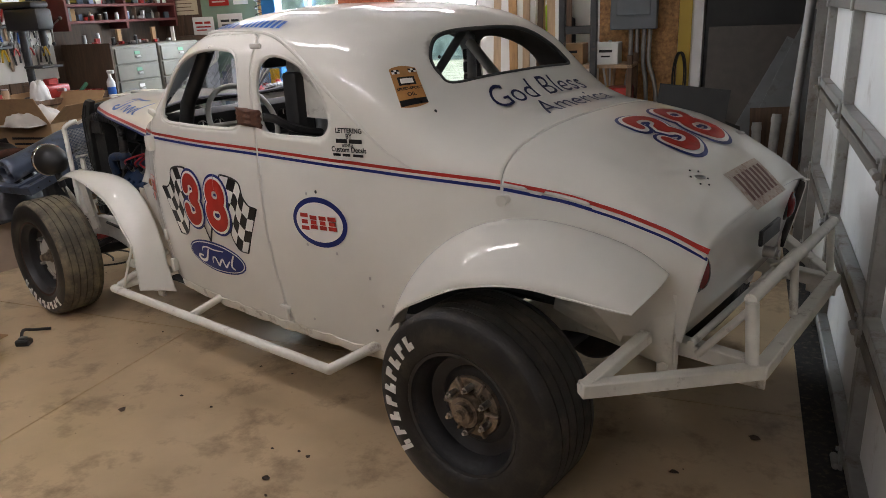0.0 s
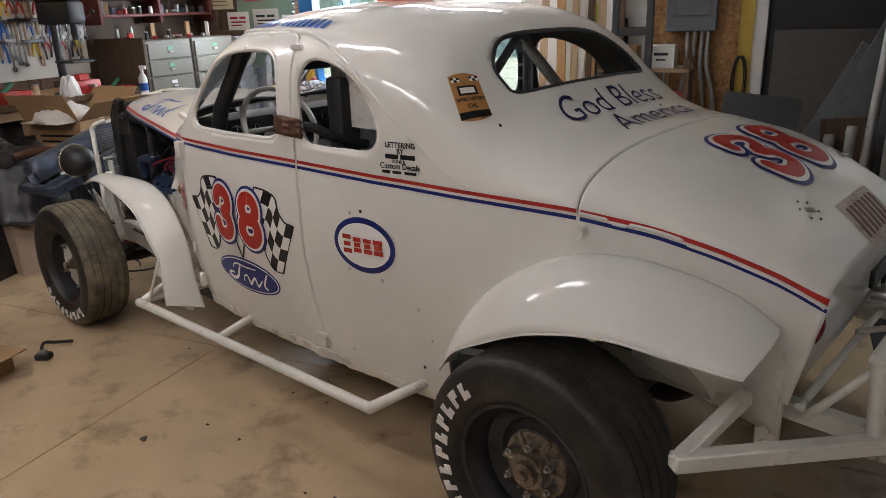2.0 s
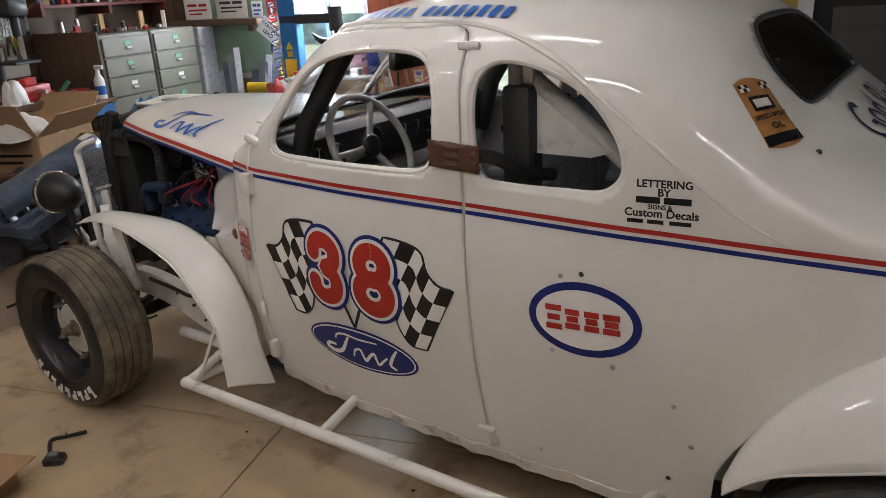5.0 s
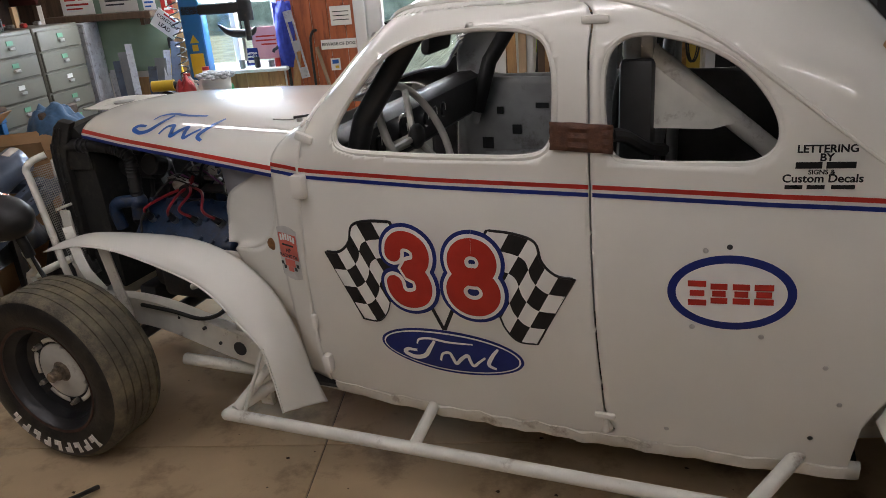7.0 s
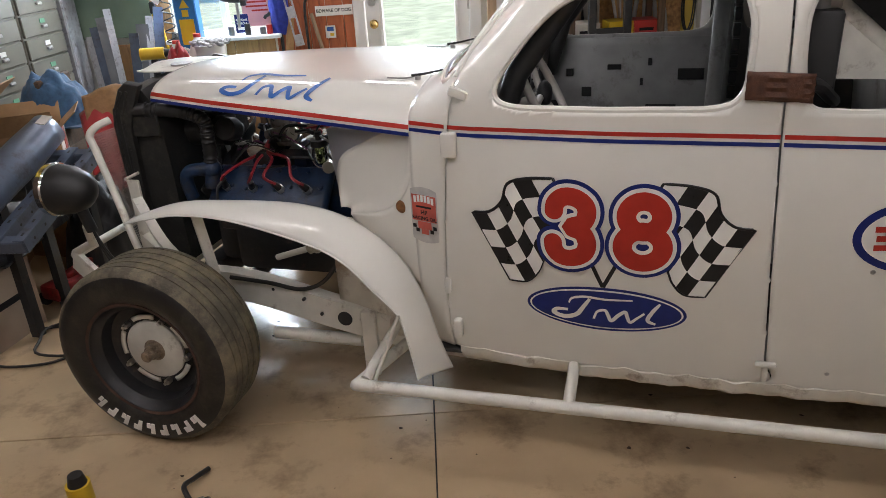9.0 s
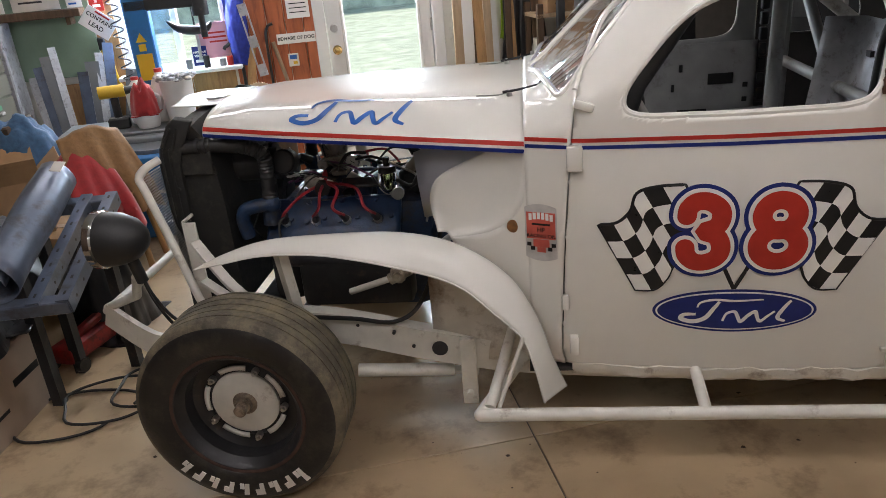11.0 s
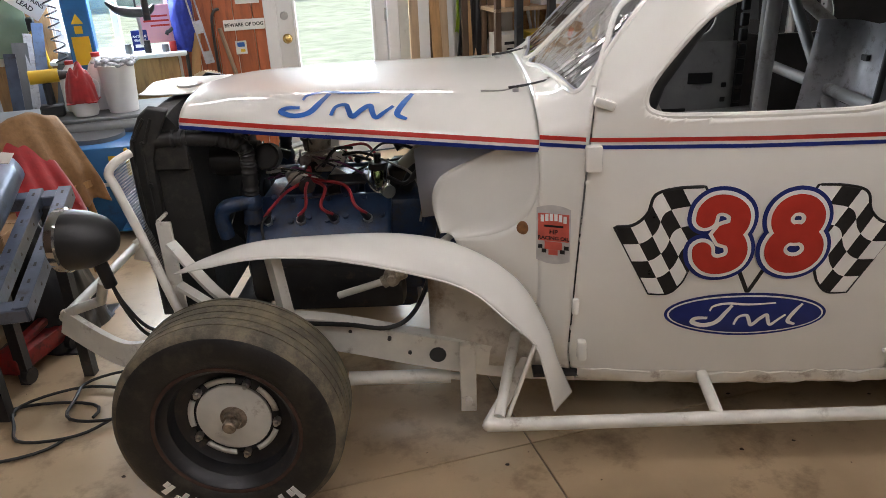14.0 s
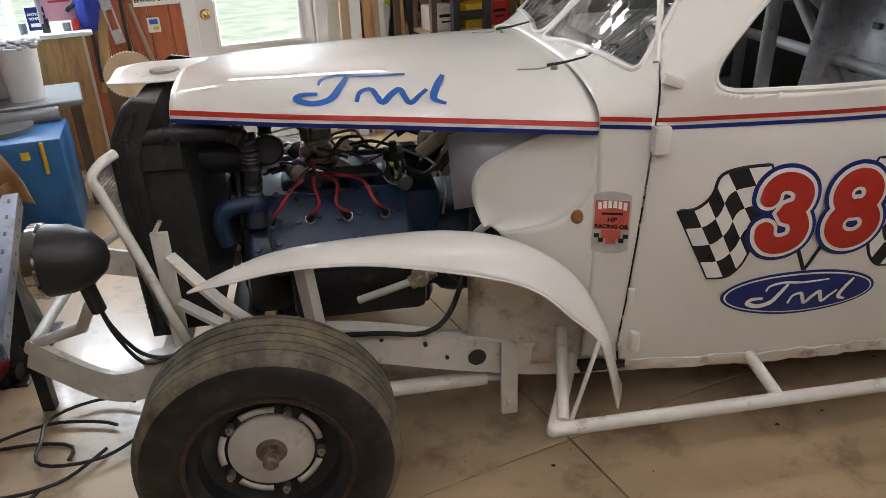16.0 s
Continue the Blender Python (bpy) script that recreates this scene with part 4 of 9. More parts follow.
decal("licence_sticker", plate([(-.15, -.055), (.15, -.055), (.15, .055), (-.15, .055)]), on_top(3.385, 0.03, 0.003), WORN_PLATE, lid, "worn licence plate sticker with plain bars")
decal("sticker_bar", bars([(-0.11 + i * 0.037, 0, 0.02, 0.07) for i in range(7)]), on_top(3.385, 0.03, 0.0045), material("plate_brown", (0.14, 0.06, 0.05), 0.6), lid)
for y in (-0.24, 0.35):
    bm = bmesh.new()
    p = on_top(3.30 if y < 0 else 3.22, y, 0.002)(0, 0)
    ball(bm, p, 0.016, (1.3, 1, 0.4), 10)
    part("patch", bm, STEEL, lid)
# six small dark dots stand in for a scuff on the lid
bm = bmesh.new()
for k in range(6):
    a = k * 1.05
    ball(bm, on_top(3.30 + 0.03 * math.cos(a), -0.24 + 0.035 * math.sin(a), 0.0)(0, 0), 0.0035, seg=8)
part("rivet_ring", bm, SATIN_BLACK, lid)

# script on both hood sides, along the stripe
def on_hood(x0, s0):
    def f(a, b):
        x = x0 + a
        q = hood_point(x, s0 + 0, 0.003)
        s = s0 + b / 0.36
        return hood_point(x, s, 0.003)
    return f


decal("script_mark", script_strokes(0.40, 0.135), on_hood(0.33, -0.56), BRIGHT_BLUE, hood, "blue script mark", 0.02)

# ---- trim of the body ----
def lip(poly, r, name, parent, out=0.001):
    bm = bmesh.new()
    tube(bm, [skin(x, z, out) for x, z in poly], r, 8, closed=True)
    return part(name, bm, CAR_WHITE, parent)


lip(DOOR_WINDOW, 0.009, "window_frame", door_l, -0.0088)
lip(QUARTER, 0.009, "window_frame", shell, -0.0088)
drip = [(1.00, 1.15), (1.043, 1.232), (1.117, 1.331), (1.245, 1.416), (1.40, 1.444), (1.626, 1.450), (1.75, 1.447), (1.9, 1.424), (2.05, 1.362), (2.20, 1.255), (2.345, 1.14), (2.44, 1.07), (2.54, 1.02)]
bm = bmesh.new()
tube(bm, [skin(p.x, p.y, 0.0) for p in smooth_path([(x, z, 0) for x, z in drip], 8)], lambda t: 0.0085 * (1 - 0.75 * max(t - 0.6, 0) / 0.4), 8)
part("drip_rail", bm, CAR_WHITE, shell)


def block(name, x, z, size, parent, out=0.0, mat=CAR_WHITE, bevel=0.006, spin=0):
    bm = bmesh.new()
    p = skin(x, z, out + size[1] / 2)
    box(bm, size, m=Matrix.Translation(p) @ pose(0, 0, 0, 0, spin, 0), bevel=bevel, seg=2)
    return part(name, bm, mat, parent)


block("hinge", 0.992, 0.985, (0.042, 0.03, 0.068), door_l)
block("hinge", 0.985, 0.405, (0.026, 0.03, 0.062), door_l)
block("hinge", 1.018, 1.118, (0.055, 0.022, 0.024), door_l, spin=20)
block("hinge", 0.962, 0.55, (0.02, 0.016, 0.05), door_l)
block("latch_plate", 1.812, 1.398, (0.062, 0.012, 0.02), shell)
block("latch_plate", 1.845, 0.40, (0.055, 0.016, 0.016), shell)
block("latch", 1.846, 0.365, (0.016, 0.014, 0.05), shell, mat=WORN_WHITE)
STRAP = material("brown_strap", (0.09, 0.035, 0.018), 0.7, spread=0.3, scale=60, bump=0.5, bump_scale=160)
bm = bmesh.new()
g = []
for z in np.linspace(1.118, 1.182, 7):
    g.append([Vector((x, -float(side_y(x, z)) - 0.008 - 0.004 * math.sin(z * 300 + x * 40), z - 0.006 * (x - 1.72) / 0.13)) for x in np.linspace(1.718, 1.862, 12)])
sheet(bm, g)
thicken(part("door_strap", bm, STRAP, door_l, "brown leather strap tied round the pillar"), 0.006, 0)
part("strap_end", tube(bmesh.new(), smooth_path([(1.855, -0.69, 1.15), (1.88, -0.66, 1.14), (1.92, -0.6, 1.10), (1.95, -0.5, 1.07)]), 0.016, 8), SATIN_BLACK, door_l)
bm = bmesh.new()
cyl(bm, skin(2.872, 0.955, -0.01), skin(2.872, 0.955, 0.028), 0.014, seg=16)
cyl(bm, skin(2.872, 0.955, 0.02), skin(2.872, 0.955, 0.03), 0.018, seg=16)
part("lid_knob", bm, WORN_WHITE, lid)
for k, (x, z) in enumerate(((2.12, 0.905), (2.05, 0.70), (2.2, 0.69), (2.34, 0.62), (2.38, 0.52), (2.42, 1.34), (2.548, 1.185), (2.33, 0.41), (2.07, 0.893), (2.0, 0.38))):
    bm = bmesh.new()
    ball(bm, skin(x, z, 0.0), 0.0065, (1, 0.4, 1), 8)
    part("screw", bm, SATIN_BLACK if k in (6, 5, 0, 7) else STEEL, shell)

# sill under the doors
for s in (1, -1):
    bm = bmesh.new()
    g = []
    for x in np.linspace(0.98, 2.45, 36):
        w = 0.004 * math.sin(x * 31) + 0.004 * math.sin(x * 77)
        y0 = float(side_y(x, 0.316))
        g.append([(x, -s * (y0 - 0.012), 0.335), (x, -s * (y0 + 0.002), 0.322 + w), (x, -s * (y0 - 0.004), 0.29 + w), (x, -s * (y0 - 0.035), 0.265 + w * 0.6), (x, -s * (y0 - 0.12), 0.262)])
    sheet(bm, g)
    thicken(part("sill", bm, WORN_WHITE, race_car, "dented, chipped white rocker sill"), 0.006, 0)
bm = bmesh.new()
box(bm, (1.6, 1.2, 0.012), (1.65, 0, 0.30))
box(bm, (0.84, 1.0, 0.012), (2.86, 0, 0.60))
part("floor_pan", bm, DARK_CAVITY, race_car)
bm = bmesh.new()
g = [[(x + (0.06 if z < 0.6 else 0), y, z) for y in np.linspace(-0.44, 0.44, 13)] for x, z in ((0.90, 0.30), (0.86, 0.5), (0.80, 0.62), (0.80, 0.985), (0.86, 1.08))]
sheet(bm, g)
thicken(part("firewall", bm, GREY_PAINT, race_car, "grey firewall"), 0.008, 0)

# scooped cowl sides
APRON = material("apron_grime", (0.60, 0.56, 0.48), 0.5, spread=0.12, scale=10, dirt=(0.20, 0.13, 0.075), dirt_amount=0.42, dirt_scale=7, bump=0.4, bump_scale=30)
for s in (1, -1):
    rear = smooth_path([(0.862, -0.604, 0.992), (0.862, -0.614, 0.92), (0.850, -0.615, 0.85), (0.81, -0.608, 0.79), (0.74, -0.588, 0.748), (0.63, -0.548, 0.722)], 6)
    fore = smooth_path([(0.775, -0.53, 0.99), (0.68, -0.487, 0.94), (0.60, -0.472, 0.895), (0.572, -0.468, 0.845), (0.572, -0.475, 0.79), (0.59, -0.515, 0.735)], 6)
    back = smooth_path([(0.864, -0.602, 0.99), (0.864, -0.612, 0.90), (0.864, -0.614, 0.78), (0.864, -0.612, 0.66), (0.864, -0.605, 0.52), (0.66, -0.56, 0.67)], 6)
    for name_, A, B, dip in (("cowl_scoop", rear, fore, 0.032), ("cowl_side", rear, back, 0.0)):
        g = []
        for a, b in zip(A, B):
            row = []
            for t in np.linspace(0, 1, 14):
                p = a.lerp(b, t)
                w_ = -float(side_y(p.x, p.z)) + 0.0035
                p.y = w_ if not dip else w_ * (1 - t) + p.y * t + dip * math.sin(math.pi * t ** 0.8)
                row.append((p.x, p.y * s, p.z))
            g.append(row)
        bm = bmesh.new()
        sheet(bm, g)
        thicken(part(name_, bm, CAR_WHITE, race_car, "white scooped cowl side" if dip else ""), 0.004, 0)
    # splash apron behind the front wheel
    bm = bmesh.new()
    g = [[(x, -s * (0.50 + 0.18 * max(0, (x - 0.60)) + 0.012 * math.sin(9 * x + 5 * z)), z) for z in np.linspace(0.30, 0.70 - 0.35 * max(0, x - 0.62), 8)] for x in np.linspace(0.545, 0.93, 10)]
    sheet(bm, g)
    thicken(part("splash_apron", bm, APRON, race_car, "dented dirty white splash apron"), 0.004, 0)

# windscreen: two flat panes in a white frame, with wipers
GLASS = glass("clear_glass")
RUBBER_GREY = material("seal_grey", (0.30, 0.30, 0.34), 0.5, spread=0.15, scale=30)
for s in (1, -1):
    P = SCREEN.copy()
    bm = bmesh.new()
    bm.faces.new([bm.verts.new((x, y * s, float(top_z(x, y)) - 0.006)) for x, y in P[::2]])
    bmesh.ops.triangulate(bm, faces=bm.faces)
    w = thicken(part("windscreen_pane", bm, GLASS, race_car, "clear windscreen pane", smooth=False), 0.004, 0)
    w.visible_shadow = False
    bm = bmesh.new()
    tube(bm, [(x + (0.006 if x < 1.0 else 0), y * s * 0.985, float(top_z(x, y)) + 0.001) for x, y in P], 0.0065, 6, closed=True)
    part("windscreen_seal", bm, RUBBER_GREY, race_car, "grey rubber windscreen seal")
    bm = bmesh.new()
    tube(bm, [(x, y * s, float(top_z(x, y)) - 0.001) for x, y in P], 0.008, 8, closed=True)
    part("windscreen_frame", bm, CAR_WHITE, race_car)
bm = bmesh.new()
tube(bm, [(x, y, float(top_z(x, y)) - 0.006) for x, y in REAR_WINDOW], 0.008, 8, closed=True)
part("rear_window_seal", bm, SATIN_BLACK, shell, "black rubber window seal")
for y0 in (-0.35, 0.16):
    a0 = 0.82 if y0 < 0 else 0.80
    sp_ = max(-0.999, min(0.999, y0 / 0.57))
    zw = float(hood_b(a0)) + float(hood_t(a0) - hood_b(a0)) * (1 - abs(sp_) ** 2.5) ** (1 / 2.2)
    base = Vector((a0, y0, zw))
    bm = bmesh.new()
    cyl(bm, base - Vector((0, 0, 0.02)), base + Vector((0, 0, 0.012)), 0.012, 0.009, seg=12)
    cyl(bm, base + Vector((0, 0, 0.012)), base + Vector((0, 0, 0.02)), 0.006, seg=8)
    wp = part("wiper", bm, STEEL, race_car, "short worn wiper arm on its pivot")
    part("wiper_arm", tube(bmesh.new(), smooth_path([base + Vector((-0.02, 0, 0.012)), base + Vector((0.03, -0.01, 0.02)), base + Vector((0.095, -0.015, 0.034))]), lambda t: 0.0045 - 0.002 * t, 6, flat=0.6), BLACK_STEEL, wp)
    part("wiper_link", tube(bmesh.new(), smooth_path([base + Vector((0.0, 0, 0.012)), base + Vector((-0.04, 0.004, 0.004)), base + Vector((-0.10, 0.0, 0.006))]), 0.0022, 6), STEEL, wp)
    bm = bmesh.new()
    cyl(bm, base + Vector((0.093, -0.015, 0.03)), base + Vector((0.093, -0.015, 0.042)), 0.007, seg=10)
    part("wiper_clip", bm, STEEL, wp)

# tail lamps and the handle below the lid
LAMP_RED = material("lamp_red", (0.18, 0.008, 0.008), 0.15, spread=0.1, coat=0.8)
for s in (1, -1):
    bm = bmesh.new()
    ball(bm, (3.392, -0.43 * s, 0.765), 0.05, (0.5, 0.5, 1.05), 16)
    part("tail_lamp", bm, LAMP_RED, race_car, "dark red tail lamp")
    bm = bmesh.new()
    ball(bm, (3.383, -0.43 * s, 0.765), 0.06, (0.35, 0.55, 1.05), 16)
    part("lamp_bezel", bm, BLACK_STEEL, race_car)
bm = bmesh.new()
box(bm, (0.014, 0.2, 0.055), (3.418, 0.12, 0.745), bevel=0.004)
part("plate_bracket", bm, BLACK_STEEL, race_car)
bm = bmesh.new()
cyl(bm, (3.41, 0.1, 0.68), (3.45, 0.1, 0.68), 0.02)
cyl(bm, (3.45, 0.1, 0.68), (3.46, 0.1, 0.68), 0.012)
part("tail_handle", bm, STEEL, race_car)
# ---- chassis and front end ----
def beam(name, pts, w, h, mat=None, parent=race_car, label=""):
    """A box-section beam along a bent line."""
    bm = bmesh.new()
    P = smooth_path(pts, 5)
    rings = []
    for i, p in enumerate(P):
        d = (P[min(i + 1, len(P) - 1)] - P[max(i - 1, 0)]).normalized()
        side = d.cross(Vector((0, 0, 1))).normalized()
        up = side.cross(d)
        rings.append([bm.verts.new(p + side * a * w / 2 + up * b * h / 2) for a, b in ((-1, -1), (1, -1), (1, 1), (-1, 1))])
    for A, B in zip(rings[:-1], rings[1:]):
        for j in range(4):
            bm.faces.new((A[j], A[(j + 1) % 4], B[(j + 1) % 4], B[j]))
    bm.faces.new(rings[0][::-1])
    bm.faces.new(rings[-1])
    bmesh.ops.recalc_face_normals(bm, faces=bm.faces)
    return part(name, bm, mat or WORN_WHITE, parent, label)


for s in (1, -1):
    fr = beam("frame_rail", [(3.3, -0.40 * s, 0.50), (2.95, -0.42 * s, 0.54), (2.5, -0.44 * s, 0.36), (1.6, -0.50 * s, 0.27), (0.9, -0.51 * s, 0.295), (0.56, -0.505 * s, 0.345), (0.2, -0.47 * s, 0.405), (-0.1, -0.43 * s, 0.39), (-0.35, -0.40 * s, 0.335)],
              0.05, 0.105, label="dirty white steel chassis rail")
    bm = bmesh.new()
    cyl(bm, (0.565, -0.532 * s, 0.342), (0.565, -0.5325 * s - 0.001 * s, 0.342), 0.026, seg=20)
    part("frame_hole", bm, DARK_CAVITY, fr)
    for x, z in ((0.42, 0.40), (0.48, 0.35), (0.30, 0.42), (0.72, 0.30), (0.36, 0.36)):
        bm = bmesh.new()
        cyl(bm, (x, -0.51 * s, z), (x, -0.531 * s + 0.02 * s * (x < 0.4), z), 0.006, seg=8)
        part("bolt", bm, SATIN_BLACK, fr)
    beam("bumper_arm", [(-0.30, -0.40 * s, 0.325), (-0.42, -0.40 * s, 0.295), (-0.52, -0.375 * s, 0.31), (-0.69, -0.31 * s, 0.385)], 0.02, 0.095, label="chipped white bumper arm")
    rail("radius_rod", [(0.28, -0.50 * s, 0.245), (0.60, -0.485 * s, 0.235)], 0.022, label="white radius rod")
    rail("radius_rod_end", [(0.60, -0.485 * s, 0.235), (0.68, -0.50 * s, 0.235)], 0.012)
    bm = bmesh.new()
    box(bm, (0.05, 0.02, 0.24), (0.655, -0.545 * s, 0.265), m=pose(0, 0, 0, 0, 0, 0), bevel=0.003)
    cyl(bm, (0.655, -0.54 * s, 0.19), (0.655, -0.575 * s, 0.19), 0.012, seg=8)
    part("rod_bracket", bm, WORN_WHITE, race_car)
    bm = bmesh.new()
    box(bm, (0.045, 0.012, 0.36), (-0.25, -0.405 * s, 0.58), bevel=0.002)
    cyl(bm, (-0.25, -0.37 * s, 0.775), (-0.25, -0.44 * s, 0.775), 0.006, seg=8)
    part("lamp_post", bm, WORN_WHITE, race_car)
    beam("fender_strut", [(-0.23, -0.43 * s, 0.70), (-0.09, -0.52 * s, 0.58), (0.03, -0.56 * s, 0.50)], 0.035, 0.012)
    beam("fender_strut", [(-0.23, -0.43 * s, 0.56), (-0.08, -0.47 * s, 0.47)], 0.035, 0.012)
    beam("fender_post", [(0.14, -0.575 * s, 0.44), (0.115, -0.60 * s, 0.745)], 0.04, 0.03)
    rail("fender_stay", [(0.76, -0.79 * s, 0.29), (0.838, -0.752 * s, 0.50)], 0.006)
    # bent guard tube beside the radiator
    bm = bmesh.new()
    tube(bm, smooth_path([(-0.325, -0.36 * s, 0.965), (-0.355, -0.40 * s, 0.95), (-0.374, -0.42 * s, 0.922), (-0.36, -0.425 * s, 0.88), (-0.30, -0.45 * s, 0.72), (-0.235, -0.475 * s, 0.52), (-0.22, -0.44 * s, 0.42)], 6), 0.0135, 10)
    part("guard_tube", bm, WORN_WHITE, race_car, "white bent guard tube")
    rail("lower_tube", [(-0.69, -0.30 * s, 0.405), (-0.50, -0.40 * s, 0.50), (-0.44, -0.47 * s, 0.60)], 0.016)
    # bullet head lamp
    bm = bmesh.new()
    lathe(bm, [(0.088, 0.0), (0.087, 0.012), (0.075, 0.040), (0.045, 0.068), (0.0, 0.085), (-0.045, 0.090), (-0.058, 0.090)], 32, m=pose(-0.445, -0.483 * s, 0.743, 0, 0, -90))
    hl = part("head_lamp", bm, SATIN_BLACK, race_car, "satin black bullet headlamp with chrome ring")
    part("chrome_ring", lathe(bmesh.new(), [(-0.055, 0.091), (-0.06, 0.096), (-0.082, 0.095), (-0.088, 0.088), (-0.086, 0.08)], 32, m=pose(-0.445, -0.483 * s, 0.743, 0, 0, -90)), CHROME, hl)
    part("lens", lathe(bmesh.new(), [(-0.086, 0.082), (-0.096, 0.06), (-0.102, 0.03), (-0.104, 0.0)], 24, m=pose(-0.445, -0.483 * s, 0.743, 0, 0, -90)), SILVER, hl)
    part("stem", cyl(bmesh.new(), (-0.43, -0.483 * s, 0.67), (-0.42, -0.47 * s, 0.585), 0.02, seg=12), SATIN_BLACK, hl)
    bm = bmesh.new()
    for k in range(2):
        tube(bm, smooth_path([(-0.42, -0.47 * s, 0.60), (-0.40, -0.46 * s, 0.52 - 0.02 * k), (-0.35, -0.45 * s, 0.43 - 0.03 * k), (-0.28, -0.44 * s, 0.40), (-0.2, -0.41 * s, 0.41)]), 0.006, 6)
    part("lamp_cable", bm, SATIN_BLACK, hl)
    rail("steering_arm", [(0.05, -0.62 * s, 0.30), (0.02, -0.45 * s, 0.33)], 0.016, BLACK_STEEL)
rail("front_axle", [(0.0, -0.64, 0.30), (0.0, -0.45, 0.27), (0.0, 0.45, 0.27), (0.0, 0.64, 0.30)], 0.028, BLACK_STEEL, label="black front axle beam")
rail("rear_axle", [(2.845, -0.68, 0.332), (2.845, 0.68, 0.332)], 0.04, BLACK_STEEL, label="black rear axle")
part("differential", ball(bmesh.new(), (2.845, 0, 0.332), 0.15, (1, 0.8, 1)), BLACK_STEEL, race_car)
rail("front_crossbar", [(-0.69, -0.31, 0.395), (-0.69, 0.31, 0.395)], 0.017)
rail("cross_member", [(-0.30, -0.40, 0.33), (-0.30, 0.40, 0.33)], 0.03, square=True)
rail("steering_shaft", [(0.25, -0.36, 0.47), (0.44, -0.40, 0.545), (1.0, -0.34, 0.95)], 0.0115, label="white steering shaft")
CREAM_JOINT = material("grimy_cream", (0.42, 0.37, 0.28), 0.5, spread=0.2, scale=30, dirt=(0.10, 0.07, 0.045), dirt_amount=0.4, dirt_scale=24, bump=0.3)
bm = bmesh.new()
ball(bm, (0.43, -0.40, 0.55), 0.028, (1, 1, 1.2))
cyl(bm, (0.43, -0.435, 0.55), (0.43, -0.36, 0.56), 0.014)
cyl(bm, (0.40, -0.40, 0.53), (0.47, -0.40, 0.565), 0.02, seg=12)
part("steering_joint", bm, CREAM_JOINT, race_car, "grimy cream steering joint")
bm = bmesh.new()
tube(bm, smooth_path([(0.15, -0.52, 0.46), (0.3, -0.53, 0.455), (0.42, -0.52, 0.435), (0.5, -0.48, 0.47), (0.56, -0.42, 0.6), (0.6, -0.36, 0.8)]), 0.008, 6)
part("brake_hose", bm, SATIN_BLACK, race_car)

CREAM_PAINT = material("cream_paint", (0.55, 0.51, 0.42), 0.45, spread=0.1, scale=20, dirt=(0.12, 0.09, 0.06), dirt_amount=0.25, dirt_scale=16)
CARD_PALE = material("pale_gasket", (0.45, 0.46, 0.48), 0.7, spread=0.1, scale=20)
# radiator, shell and fan
bm = bmesh.new()
g = []
prof = [(-0.355, 0.40), (-0.36, 0.6), (-0.36, 0.84), (-0.35, 0.96), (-0.325, 1.035), (-0.285, 1.072), (-0.225, 1.075), (-0.20, 1.04), (-0.175, 0.95), (-0.165, 0.8), (-0.16, 0.40)]
for y in np.linspace(-0.29, 0.29, 9):
    k = 1 - 0.03 * (abs(y) / 0.29) ** 3
    g.append([(x, y, 0.40 + (z - 0.40) * k) for x, z in prof])
sheet(bm, g)
bmesh.ops.contextual_create(bm, geom=[e for e in bm.edges if e.is_boundary and all(abs(v.co.y + 0.29) < 1e-4 for v in e.verts)])
bmesh.ops.contextual_create(bm, geom=[e for e in bm.edges if e.is_boundary and all(abs(v.co.y - 0.29) < 1e-4 for v in e.verts)])
bmesh.ops.recalc_face_normals(bm, faces=bm.faces)
RAD = material("radiator_black", (0.016, 0.016, 0.015), 0.55, spread=0.3, scale=20, dirt=(0.05, 0.045, 0.035), dirt_amount=0.3, dirt_scale=12, bump=0.3)
radiator = part("radiator", bm, RAD, race_car, "dusty black radiator with finned core", angle=0.5)
for s in (1, -1):
    bm = bmesh.new()
    box(bm, (0.02, 0.014, 0.52), (-0.345, -0.285 * s, 0.66), bevel=0.004)
    box(bm, (0.15, 0.012, 0.10), (-0.25, -0.298 * s, 0.94), bevel=0.004)
    part("side_strap", bm, RAD, radiator)
